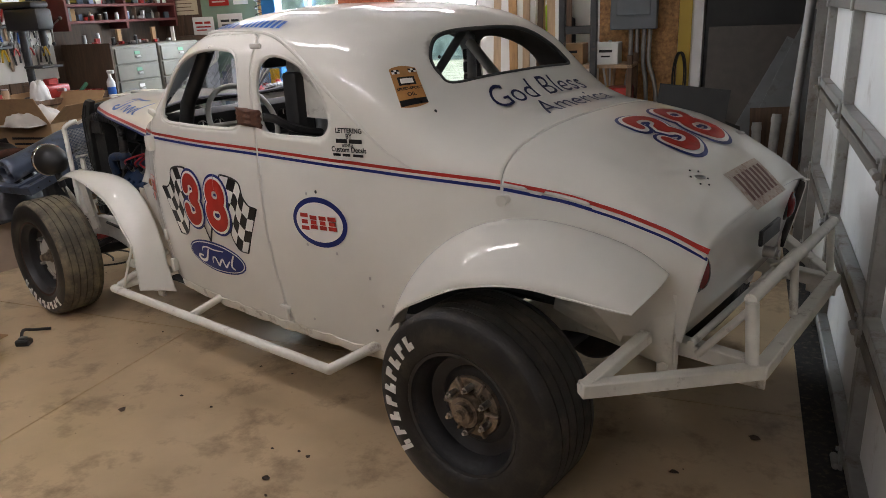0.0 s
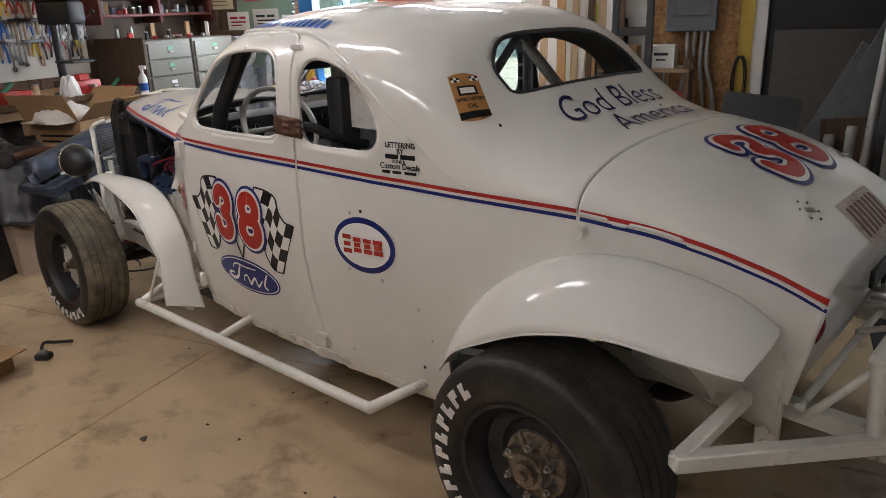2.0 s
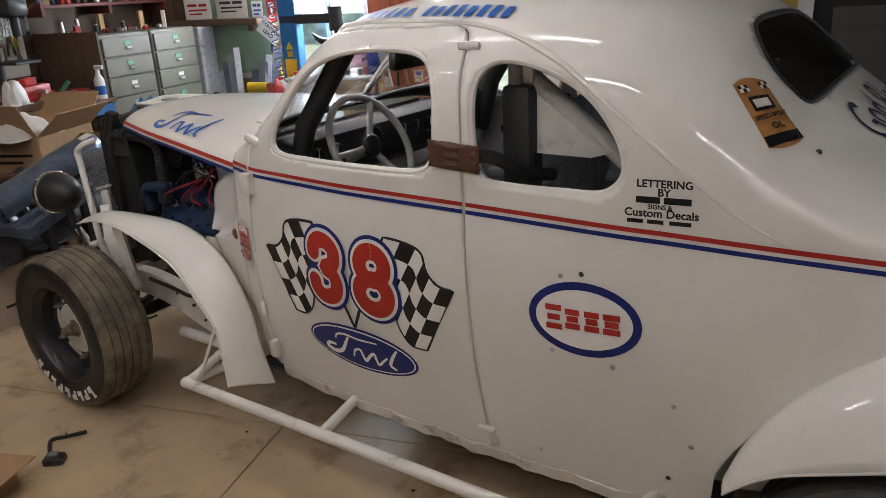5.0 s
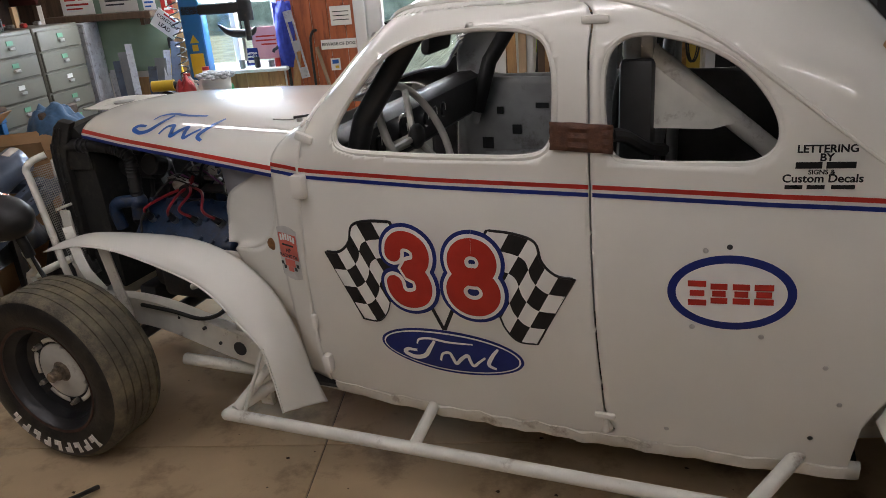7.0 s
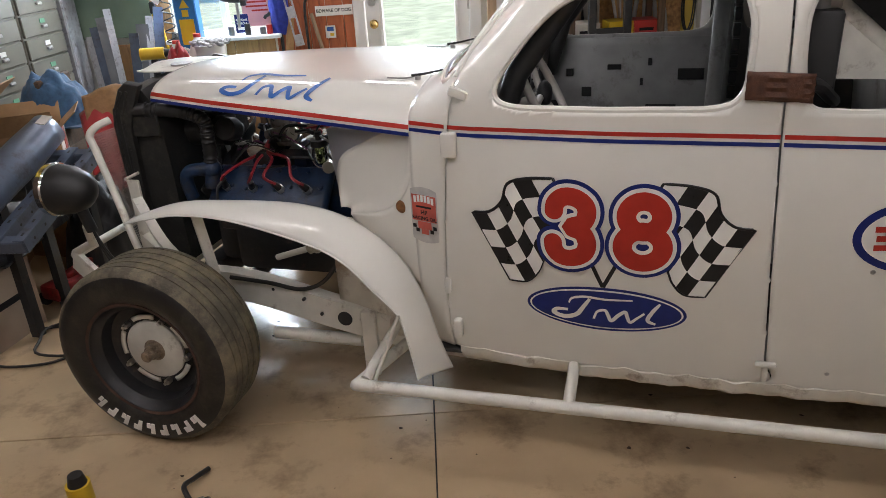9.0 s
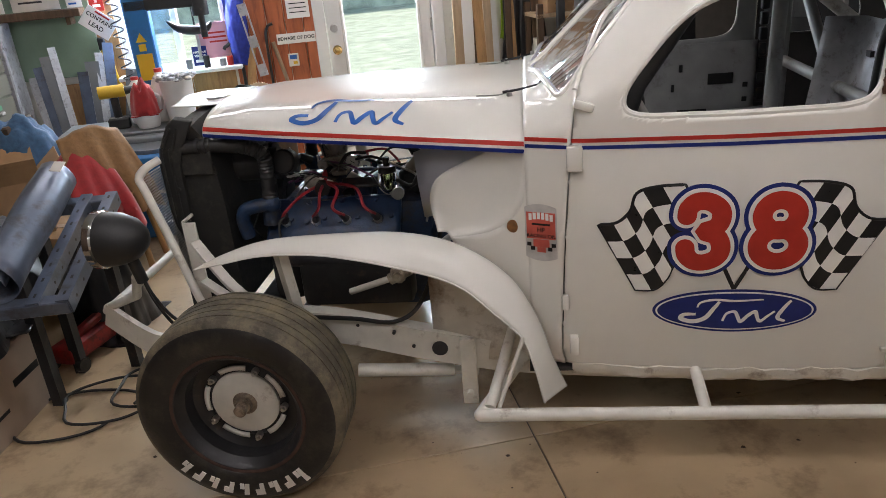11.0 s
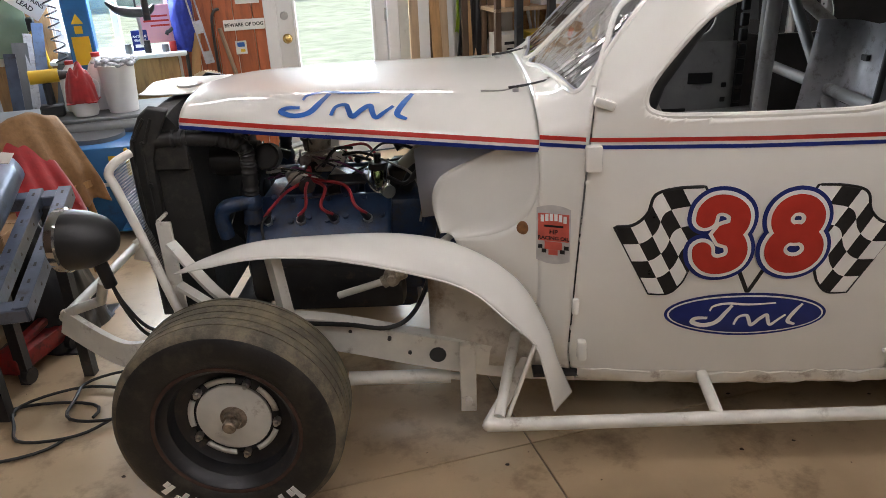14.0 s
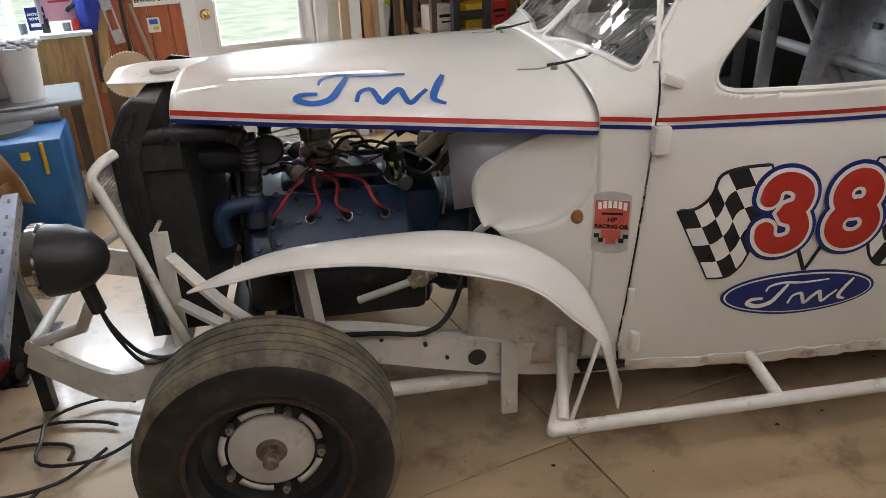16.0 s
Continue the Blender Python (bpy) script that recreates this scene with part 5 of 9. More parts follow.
for s in (1, -1):
    bm = bmesh.new()
    shape = [(-0.352, 0.40), (-0.356, 0.94), (-0.345, 0.99), (-0.305, 1.066), (-0.275, 1.088), (-0.215, 1.078), (-0.235, 1.04), (-0.262, 0.99), (-0.284, 0.93), (-0.288, 0.40)]
    A = [bm.verts.new((x, -0.285 * s, z)) for x, z in shape]
    B = [bm.verts.new((x + 0.004, -0.318 * s, z - 0.004)) for x, z in shape]
    bm.faces.new(B)
    for q in range(len(A)):
        bm.faces.new((A[q], A[(q + 1) % len(A)], B[(q + 1) % len(A)], B[q]))
    bmesh.ops.recalc_face_normals(bm, faces=bm.faces)
    bmesh.ops.bevel(bm, geom=[e for e in bm.edges if all(abs(abs(v.co.y) - 0.318) < 1e-4 for v in e.verts)], offset=0.007, segments=2, affect="EDGES", profile=0.5)
    tank = part("side_tank", bm, RAD, radiator, "dusty black radiator side tank")
    for off, z1 in ((0.018, 1.0), (0.046, 0.985)):
        part("tank_rib", tube(bmesh.new(), smooth_path([(-0.352 + off, -0.319 * s, 0.42), (-0.354 + off, -0.319 * s, 0.93), (-0.338 + off, -0.319 * s, z1), (-0.30 + off * 0.8, -0.319 * s, 1.056)]), 0.005, 8), RAD, tank)
    bm = bmesh.new()
    cyl(bm, (-0.27, -0.295 * s, 0.985), (-0.175, -0.285 * s, 0.985), 0.024, seg=18)
    part("hose_neck", bm, RAD, radiator)
    for x in (-0.215, -0.19):
        part("hose_clamp", lathe(bmesh.new(), [(-0.005, 0.026), (-0.005, 0.029), (0.005, 0.029), (0.005, 0.026)], 20, m=pose(x, -0.288 * s, 0.985, 0, 0, 90)), BLACK_STEEL, radiator)
    for z in (0.55, 0.70, 0.85):
        part("bolt", cyl(bmesh.new(), (-0.30, -0.315 * s, z), (-0.30, -0.326 * s, z), 0.008, seg=6), RAD, tank)
# wire screen before the radiator
bm = bmesh.new()
za, zc, xa, xc = 0.46, 0.915, -0.262, -0.372
for k in range(56):
    t = k / 55
    box(bm, (0.0016, 0.80, 0.0022), (xa + (xc - xa) * t - 0.012, 0, za + (zc - za) * t))
for k in range(98):
    y = -0.40 + k * 0.8 / 97
    cyl(bm, (xa - 0.012, y, za), (xc - 0.012, y, zc), 0.0011, seg=4)
part("wire_screen", bm, STEEL, race_car, "fine grey wire screen before the radiator", smooth=False)
fin = bmesh.new()
box(fin, (0.003, 0.55, 0.004), (0, 0, 0))
fm = bpy.data.meshes.new("fin")
fin.to_mesh(fm)
fin.free()
fm.materials.append(BLACK_STEEL)
for k in range(28):
    f = new("fin", fm)
    f.parent, f.location = radiator, (-0.362, 0, 0.44 + k * 0.016)
bm = bmesh.new()
cyl(bm, (-0.24, 0, 1.06), (-0.24, 0, 1.09), 0.03)
cyl(bm, (-0.24, 0, 1.085), (-0.24, 0, 1.10), 0.042)
part("filler_cap", bm, STEEL, radiator)
bm = bmesh.new()
g = []
for x in np.linspace(-0.385, -0.13, 12):
    w_ = 0.13 * (1 - max(0, (-0.30 - x) / 0.10) ** 2 * 0.5)
    g.append([(x, y * w_ / 0.12, 1.094 + 0.02 * (x + 0.26) + 0.006 * math.sin(19 * y) - 0.05 * max(0, -0.34 - x)) for y in np.linspace(-0.12, 0.12, 15)])
sheet(bm, g)
thicken(part("nose_plate", bm, WORN_WHITE, race_car, "white sheet bracket over the radiator"), 0.004, 0)
bm = bmesh.new()
for k in range(4):
    a = k * math.pi / 2 + 0.4
    m = pose(-0.09, 0, 0.72) @ pose(0, 0, 0, math.degrees(a), 0, 0) @ pose(0, 0, 0.13, 0, 0, 25)
    box(bm, (0.006, 0.085, 0.2), m=m, bevel=0.002)
cyl(bm, (-0.11, 0, 0.72), (-0.03, 0, 0.72), 0.04)
part("fan", bm, SATIN_BLACK, race_car, "black cooling fan")
for a, b, r in (((-0.06, 0.0, 0.72), (-0.035, 0, 0.72), 0.075), ((-0.06, 0.0, 0.54), (-0.03, 0, 0.54), 0.085)):
    part("pulley", cyl(bmesh.new(), a, b, r, seg=28), BLACK_STEEL, race_car)

# flathead engine
engine = part("engine", box(bmesh.new(), (0.56, 0.36, 0.34), (0.25, 0, 0.56), bevel=0.03, seg=2), ENGINE_BLUE, race_car, "oily dark blue flathead V8 engine")
bm = bmesh.new()
box(bm, (0.5, 0.3, 0.14), (0.25, 0, 0.37), bevel=0.04, seg=2)
part("oil_pan", bm, ENGINE_BLUE, engine)
for s in (1, -1):
    M_ = pose(0.19, -0.235 * s, 0.672, 46 * s, 0, 0)
    bm = bmesh.new()
    box(bm, (0.47, 0.20, 0.045), m=M_, bevel=0.016, seg=3)
    hd = part("cylinder_head", bm, ENGINE_BLUE, engine, "dark blue cast cylinder head")
    n = (M_.to_3x3() @ Vector((0, 0, 1)))
    for k in range(8):
        for dy in (-0.075, 0.0, 0.075):
            p = M_ @ Vector((-0.207 + k * 0.059, dy + 0.012 * (k % 2), 0.022))
            part("head_bolt", cyl(bmesh.new(), p, p + n * 0.012, 0.0095, seg=6), ENGINE_BLUE, hd)
    for k in range(4):
        p = M_ @ Vector((-0.163 + k * 0.108, 0.0, 0.02))
        n = (M_.to_3x3() @ Vector((0, 0, 1)))
        bm = bmesh.new()
        cyl(bm, p, p + n * 0.02, 0.016, seg=6)
        part("spark_plug", bm, STEEL, hd)
        bm = bmesh.new()
        cyl(bm, p + n * 0.02, p + n * 0.055 + Vector((0.012 * (1 if k < 2 else -1), 0, 0.004)), 0.013, 0.010, seg=12)
        part("plug_boot", bm, SATIN_BLACK, hd)
        wire = material("plug_wire_red", (0.33, 0.02, 0.03), 0.4) if k == 0 and s == 1 else bpy.data.materials["plug_wire_red"]
        e = p + n * 0.05
        hub = Vector((0.155, -0.13 * s, 0.835))
        bm = bmesh.new()
        tube(bm, smooth_path([e, e + n * 0.03 + Vector((0.03 * (1 if k < 2 else -1), 0, 0.015)), e.lerp(hub, 0.5) + n * (0.02 + 0.012 * k) + Vector((0.01 * k, 0, -0.012)), hub + Vector((0, -0.03 * s, -0.03)), hub]), 0.0055, 6)
        part("plug_wire", bm, wire, hd, "red spark plug wire")
    # water outlet and hose to the radiator
    bm = bmesh.new()
    tube(bm, smooth_path([(-0.10, -0.29 * s, 0.66), (-0.105, -0.30 * s, 0.73), (-0.08, -0.30 * s, 0.765), (-0.01, -0.28 * s, 0.77)]), 0.024, 12)
    ball(bm, (-0.012, -0.27 * s, 0.765), 0.036)
    cyl(bm, (-0.012, -0.27 * s, 0.70), (-0.012, -0.27 * s, 0.785), 0.034, 0.026, seg=18)
    part("water_outlet", bm, ENGINE_BLUE, hd)
    bm = bmesh.new()
    pts = smooth_path([(-0.012, -0.27 * s, 0.78), (-0.004, -0.27 * s, 0.88), (-0.012, -0.27 * s, 0.945), (-0.08, -0.275 * s, 0.975), (-0.2, -0.28 * s, 0.985)], 14)
    tube(bm, pts, lambda t: 0.023 + 0.003 * (math.sin(t * 150) > 0), 12)
    part("radiator_hose", bm, SATIN_BLACK, engine, "black corrugated radiator hose")
bm = bmesh.new()
box(bm, (0.34, 0.2, 0.06), (0.22, 0, 0.735), bevel=0.02, seg=2)
box(bm, (0.1, 0.12, 0.05), (0.18, 0, 0.775), bevel=0.02, seg=2)
for x in (0.28, 0.36):
    box(bm, (0.06, 0.10, 0.06), (x, -0.10, 0.755), bevel=0.02, seg=2)
part("intake_manifold", bm, ENGINE_BLUE, engine, "dark blue intake manifold")
bm = bmesh.new()
box(bm, (0.10, 0.11, 0.02), (0.17, -0.03, 0.81), bevel=0.004)
box(bm, (0.075, 0.085, 0.05), (0.17, -0.03, 0.843), bevel=0.012, seg=2)
cyl(bm, (0.135, -0.06, 0.845), (0.135, -0.09, 0.845), 0.018, seg=14)
cyl(bm, (0.205, -0.06, 0.845), (0.205, -0.085, 0.845), 0.014, seg=14)
cyl(bm, (0.17, -0.03, 0.868), (0.17, -0.03, 0.905), 0.046, 0.05, seg=28)
cyl(bm, (0.17, -0.03, 0.905), (0.17, -0.03, 0.915), 0.056, seg=28)
carb = part("carburettor", bm, material("carb_metal", (0.36, 0.33, 0.28), 0.38, metal=0.75, spread=0.25, scale=40, dirt=(0.08, 0.06, 0.045), dirt_amount=0.35, dirt_scale=30, bump=0.2), engine, "greasy zinc carburettor")
for a, b in (((0.14, -0.088, 0.862), (0.25, -0.10, 0.888)), ((0.20, -0.085, 0.83), (0.33, -0.13, 0.88)), ((0.12, -0.08, 0.825), (0.12, -0.085, 0.88))):
    part("linkage_rod", cyl(bmesh.new(), a, b, 0.0035, seg=8), STEEL, carb)
bm = bmesh.new()
cyl(bm, (-0.14, -0.14, 0.875), (0.0, -0.14, 0.875), 0.056, seg=28)
cyl(bm, (0.0, -0.14, 0.875), (0.02, -0.14, 0.875), 0.04, seg=24)
cyl(bm, (-0.155, -0.14, 0.875), (-0.14, -0.14, 0.875), 0.048, seg=24)
box(bm, (0.05, 0.05, 0.03), (-0.06, -0.15, 0.935), bevel=0.006)
part("generator", bm, SATIN_BLACK, engine, "black generator")
bm = lathe(bmesh.new(), [(-0.03, 0.0), (-0.03, 0.036), (-0.024, 0.042), (0.03, 0.042), (0.036, 0.034), (0.07, 0.026)], 28, m=pose(0.04, -0.20, 0.895, -14, 0, 0))
part("oil_filler", bm, SATIN_BLACK, engine, "round black oil filler cup")
bm = lathe(bmesh.new(), [(0.0, 0.0), (0.0, 0.014), (0.012, 0.024), (0.06, 0.025), (0.068, 0.022)], 22, m=pose(0.39, -0.2, 0.772, 90, 0, 0))
fb = part("fuel_bowl", bm, glass("green_glass", (0.62, 0.68, 0.22)), engine, "glass fuel filter bowl")
bm = bmesh.new()
cyl(bm, (0.39, -0.2, 0.84), (0.39, -0.2, 0.862), 0.031, seg=20)
cyl(bm, (0.39, -0.2, 0.862), (0.39, -0.2, 0.89), 0.012, seg=12)
part("bowl_cap", bm, SATIN_BLACK, fb)
part("bowl_bail", tube(bmesh.new(), smooth_path([(0.362, -0.2, 0.85), (0.358, -0.205, 0.79), (0.39, -0.21, 0.762), (0.422, -0.205, 0.79), (0.418, -0.2, 0.85)]), 0.0022, 6), STEEL, fb)
pg = part("pressure_gauge", lathe(bmesh.new(), [(-0.012, 0.021), (-0.016, 0.025), (0.0, 0.026), (0.012, 0.022), (0.012, 0)], 24, m=pose(0.254, -0.12, 0.86)), CHROME, engine, "small round pressure gauge")
part("dial", lathe(bmesh.new(), [(-0.0125, 0.0), (-0.0125, 0.022)], 24, m=pose(0.254, -0.12, 0.86)), SIGN_WHITE, pg)
part("needle", box(bmesh.new(), (0.018, 0.001, 0.002), m=pose(0.257, -0.1335, 0.862, 0, 35, 0)), SIGN_BLACK, pg, smooth=False)
bm = bmesh.new()
box(bm, (0.09, 0.14, 0.09), (0.45, -0.02, 0.77), bevel=0.02)
cyl(bm, (0.47, -0.1, 0.74), (0.56, -0.18, 0.93), 0.022, seg=16)
part("fuel_pump", bm, SATIN_BLACK, engine)
part("breather_tube", cyl(bmesh.new(), (0.47, -0.20, 0.85), (0.57, -0.26, 0.945), 0.020, seg=14), CREAM_PAINT, engine, "cream painted tube")
# plug leads bundled behind the red wires
PURPLE = material("lead_purple", (0.16, 0.05, 0.14), 0.45, spread=0.2, scale=20)
for k in range(9):
    y0 = -0.13 - 0.006 * (k % 4)
    part("plug_lead", tube(bmesh.new(), smooth_path([(0.155 + 0.004 * k, y0, 0.795 + 0.003 * (k % 3)), (0.11, y0 - 0.01, 0.812 + 0.006 * (k % 5)), (0.06, y0 + 0.02, 0.80 + 0.010 * (k % 4)), (0.03 - 0.012 * (k % 3), y0 + 0.03, 0.79 + 0.012 * (k % 5))]), 0.0042, 6), (PURPLE, SATIN_BLACK, SIGN_WHITE, SATIN_BLACK, PURPLE)[k % 5], engine)
part("air_filter_mat", box(bmesh.new(), (0.13, 0.05, 0.012), m=pose(0.28, -0.16, 0.795, 20, 0, 0), bevel=0.004), BLACK_STEEL, engine)
for k, pts in enumerate((((0.39, -0.2, 0.88), (0.44, -0.22, 0.86), (0.50, -0.24, 0.83), (0.53, -0.26, 0.76), (0.52, -0.27, 0.68)), ((0.27, -0.13, 0.87), (0.33, -0.16, 0.885), (0.39, -0.19, 0.875)), ((0.42, -0.2, 0.81), (0.47, -0.24, 0.80), (0.50, -0.26, 0.82), (0.55, -0.3, 0.87)), ((0.05, -0.29, 0.74), (0.02, -0.31, 0.70), (0.03, -0.33, 0.62)))):
    part("fuel_line", tube(bmesh.new(), smooth_path(pts), (0.004, 0.005, 0.007, 0.005)[k], 8), (STEEL, SATIN_BLACK, SATIN_BLACK, SATIN_BLACK)[k], engine)
rng = random.Random(9)
for k in range(18):
    c = Vector((rng.uniform(0.02, 0.56), rng.uniform(-0.2, 0.12), rng.uniform(0.74, 0.83)))
    r = rng.uniform(0.012, 0.035)
    bm = bmesh.new()
    kind = k % 3
    if kind == 0:
        cyl(bm, c, c + Vector((rng.uniform(-0.05, 0.05), rng.uniform(-0.03, 0.03), rng.uniform(0.02, 0.05))), r, r * rng.uniform(0.6, 1), seg=16)
    elif kind == 1:
        box(bm, (r * 2.4, r * 1.8, r * 1.6), m=Matrix.Translation(c) @ pose(0, 0, 0, rng.uniform(-30, 30), rng.uniform(-30, 30), rng.uniform(0, 90)), bevel=r * 0.25, seg=2)
    else:
        cyl(bm, c, c + Vector((rng.uniform(-0.02, 0.02), rng.uniform(-0.05, -0.02), 0.0)), r * 0.8, seg=14)
        cyl(bm, c, c + Vector((0, 0.02, 0)), r * 0.5, seg=6)
    part("engine_fitting", bm, rng.choice((SATIN_BLACK, BLACK_STEEL, ENGINE_BLUE, SATIN_BLACK, STEEL)), engine)
rng = random.Random(4)
for k in range(16):
    a = Vector((rng.uniform(0.12, 0.55), rng.uniform(-0.24, 0.05), rng.uniform(0.77, 0.88)))
    b = a + Vector((rng.uniform(-0.2, 0.2), rng.uniform(-0.08, 0.08), rng.uniform(-0.08, 0.06)))
    mid = a.lerp(b, 0.5) + Vector((0, rng.uniform(-0.04, 0), rng.uniform(0, 0.06)))
    bm = bmesh.new()
    tube(bm, smooth_path([a, mid, b]), rng.choice((0.003, 0.004, 0.006)), 6)
    part("engine_line", bm, rng.choice((SATIN_BLACK, SATIN_BLACK, BLACK_STEEL, SATIN_BLACK, PURPLE)), engine)
for x, z, r in ((-0.07, 0.50, 0.10), (-0.075, 0.70, 0.075), (-0.06, 0.88, 0.055)):
    bm = lathe(bmesh.new(), [(-0.022, 0.0), (-0.022, r * 0.9), (-0.02, r), (-0.006, r * 0.86), (0.006, r * 0.86), (0.02, r), (0.022, r * 0.9), (0.022, 0.0)], 32, m=pose(x, -0.06, z, 0, 0, 90))
    part("belt_pulley", bm, BLACK_STEEL, engine)
bm = bmesh.new()
tube(bm, [(-0.07, -0.06 - 0.098, 0.50), (-0.07, -0.06 - 0.074, 0.70), (-0.065, -0.06 - 0.053, 0.88), (-0.062, -0.06, 0.937), (-0.065, -0.06 + 0.053, 0.88), (-0.07, -0.06 + 0.098, 0.50), (-0.07, -0.06, 0.402)], 0.009, 6, closed=True)
part("fan_belt", bm, SATIN_BLACK, engine, "black rubber fan belt")
bm = bmesh.new()
box(bm, (0.14, 0.44, 0.30), (-0.01, 0, 0.52), bevel=0.04, seg=2)
box(bm, (0.09, 0.5, 0.10), (-0.10, 0, 0.34), bevel=0.02, seg=2)
part("timing_cover", bm, BLACK_STEEL, engine, "greasy black timing cover")
bm = bmesh.new()
box(bm, (0.40, 0.10, 0.22), (0.26, -0.27, 0.50), bevel=0.03, seg=2)
cyl(bm, (0.02, -0.29, 0.58), (0.52, -0.29, 0.55), 0.035, seg=16)
cyl(bm, (0.50, -0.29, 0.55), (0.66, -0.28, 0.40), 0.03, seg=14)
part("exhaust_manifold", bm, BLACK_STEEL, engine, "sooty black exhaust manifold")
bm = bmesh.new()
box(bm, (0.28, 0.4, 0.3), (0.62, 0, 0.50), bevel=0.08, seg=3)
part("bell_housing", bm, ENGINE_BLUE, engine)
INNER = material("bare_panel", (0.55, 0.56, 0.62), 0.35, metal=0.35, spread=0.1, scale=8, bump=0.1)
bm = bmesh.new()
sheet(bm, [[(0.52, -0.40, 0.955), (0.525, -0.395, 0.85), (0.535, -0.39, 0.74)], [(0.60, -0.415, 0.985), (0.61, -0.43, 0.87), (0.62, -0.42, 0.76)], [(0.70, -0.43, 0.985), (0.71, -0.45, 0.88), (0.72, -0.45, 0.76)], [(0.80, -0.46, 0.985), (0.80, -0.47, 0.88), (0.80, -0.47, 0.76)]])
thicken(part("inner_brace", bm, INNER, race_car, "bare metal inner cowl brace"), 0.004, 0)
rail("hood_stay", [(0.50, -0.30, 0.83), (0.585, -0.36, 0.955)], 0.009, SATIN_BLACK)

# ---- cabin ----
bm = bmesh.new()
g = []
for y in np.linspace(-0.60, 0.60, 21):
    g.append([(1.0, y, 1.10), (1.06, y, 1.105), (1.095, y, 1.085), (1.10, y, 1.03), (1.09, y, 0.96), (1.05, y, 0.93)])
sheet(bm, g)
dash = thicken(part("dashboard", bm, SATIN_BLACK, race_car, "black dashboard with round gauges"), 0.006, 0)
for y, gr in ((-0.46, 0.8), (-0.37, 0.8), (-0.18, 1.5), (0.0, 0.8), (0.08, 0.8), (0.16, 0.8)):
    for rr, mt, nm, xx in ((0.036 * gr, CHROME, "gauge_rim", 1.098), (0.030 * gr, SIGN_BLACK, "gauge_face", 1.104)):
        part(nm, cyl(bmesh.new(), (xx, y, 1.035), (xx + 0.008, y, 1.035), rr, seg=24), mt, dash)
    part("needle", box(bmesh.new(), (0.002, 0.003, 0.025), (1.114, y, 1.045)), SIGN_WHITE, dash, smooth=False)
CREAM = material("wheel_cream", (0.42, 0.40, 0.35), 0.4, spread=0.1, scale=20)
C = Vector((1.20, -0.30, 1.045))
sw = pose(*C, 0, 62, 0)
bm = bmesh.new()
tube(bm, [sw @ Vector((0.175 * math.cos(a), 0.175 * math.sin(a), 0)) for a in np.linspace(0, 2 * math.pi, 40, endpoint=False)], 0.0125, 10, closed=True)
wheel_rim = part("steering_wheel", bm, CREAM, race_car, "grey three-spoke steering wheel")
for a in (0.5, 2.6, 4.71):
    part("spoke", tube(bmesh.new(), [sw @ Vector((0.02 * math.cos(a), 0.02 * math.sin(a), -0.01)), sw @ Vector((0.172 * math.cos(a), 0.172 * math.sin(a), 0))], 0.011, 8), CREAM, wheel_rim)
part("boss", ball(bmesh.new(), C, 0.04, (0.6, 1, 1)), SATIN_BLACK, wheel_rim)
rail("steering_column", [C - Vector((0.02, 0, 0.01)), (0.95, -0.31, 0.93)], 0.018, CREAM)
CAGE = WORN_WHITE
cage = rail("roll_cage", [(1.88, -0.56, 0.32), (1.88, -0.55, 1.36), (1.88, -0.40, 1.46), (1.88, 0.40, 1.46), (1.88, 0.55, 1.36), (1.88, 0.56, 0.32)], 0.022, GREY_PAINT, label="grey tubular roll cage")
for s in (1, -1):
    rail("front_hoop", [(1.08, -0.56 * s, 0.9), (1.16, -0.55 * s, 1.15), (1.34, -0.52 * s, 1.40), (1.88, -0.50 * s, 1.44)], 0.019, GREY_PAINT, cage)
    rail("rear_stay", [(1.88, -0.54 * s, 1.34), (2.30, -0.46 * s, 0.98), (2.5, -0.42 * s, 0.7)], 0.024, WORN_WHITE, cage)
    rail("door_bar", [(1.12, -0.58 * s, 0.75), (1.88, -0.57 * s, 0.80)], 0.02, GREY_PAINT, cage)
    rail("pad", [(1.095, -0.558 * s, 0.95), (1.16, -0.552 * s, 1.15), (1.32, -0.527 * s, 1.375)], 0.031, SATIN_BLACK, cage, "black foam padding")
rail("cross_bar", [(1.88, -0.55, 1.0), (1.88, 0.55, 1.0)], 0.02, GREY_PAINT, cage)
rail("post", [(1.70, 0.10, 0.32), (1.72, 0.10, 1.44)], 0.025, GREY_PAINT, cage)
rail("diagonal", [(1.88, 0.5, 1.4), (1.88, -0.45, 0.6)], 0.02, GREY_PAINT, cage)
bm = bmesh.new()
box(bm, (0.078, 0.08, 0.46), (1.892, -0.548, 1.07), bevel=0.014, seg=2)
part("seat_post_pad", bm, SATIN_BLACK, cage, "black foam padding round the roll bar")
bm = bmesh.new()
box(bm, (0.072, 0.06, 0.12), (1.892, -0.53, 1.355), bevel=0.01, seg=2)
part("post_sleeve", bm, STEEL, cage, "scuffed bare steel sleeve")
bm = bmesh.new()
bm.faces.new([bm.verts.new(p) for p in ((1.925, -0.545, 1.31), (2.12, -0.515, 1.145), (2.06, -0.52, 1.128), (1.925, -0.545, 1.135))])
thicken(part("gusset", bm, WORN_WHITE, cage, "chipped white steel gusset", smooth=False), 0.008, 0)
ALU = material("seat_aluminium", (0.42, 0.42, 0.44), 0.55, metal=0.35, spread=0.14, scale=25, dirt=(0.16, 0.14, 0.12), dirt_amount=0.3, dirt_scale=30, bump=0.2, bump_scale=40)
bm = bmesh.new()
g = []
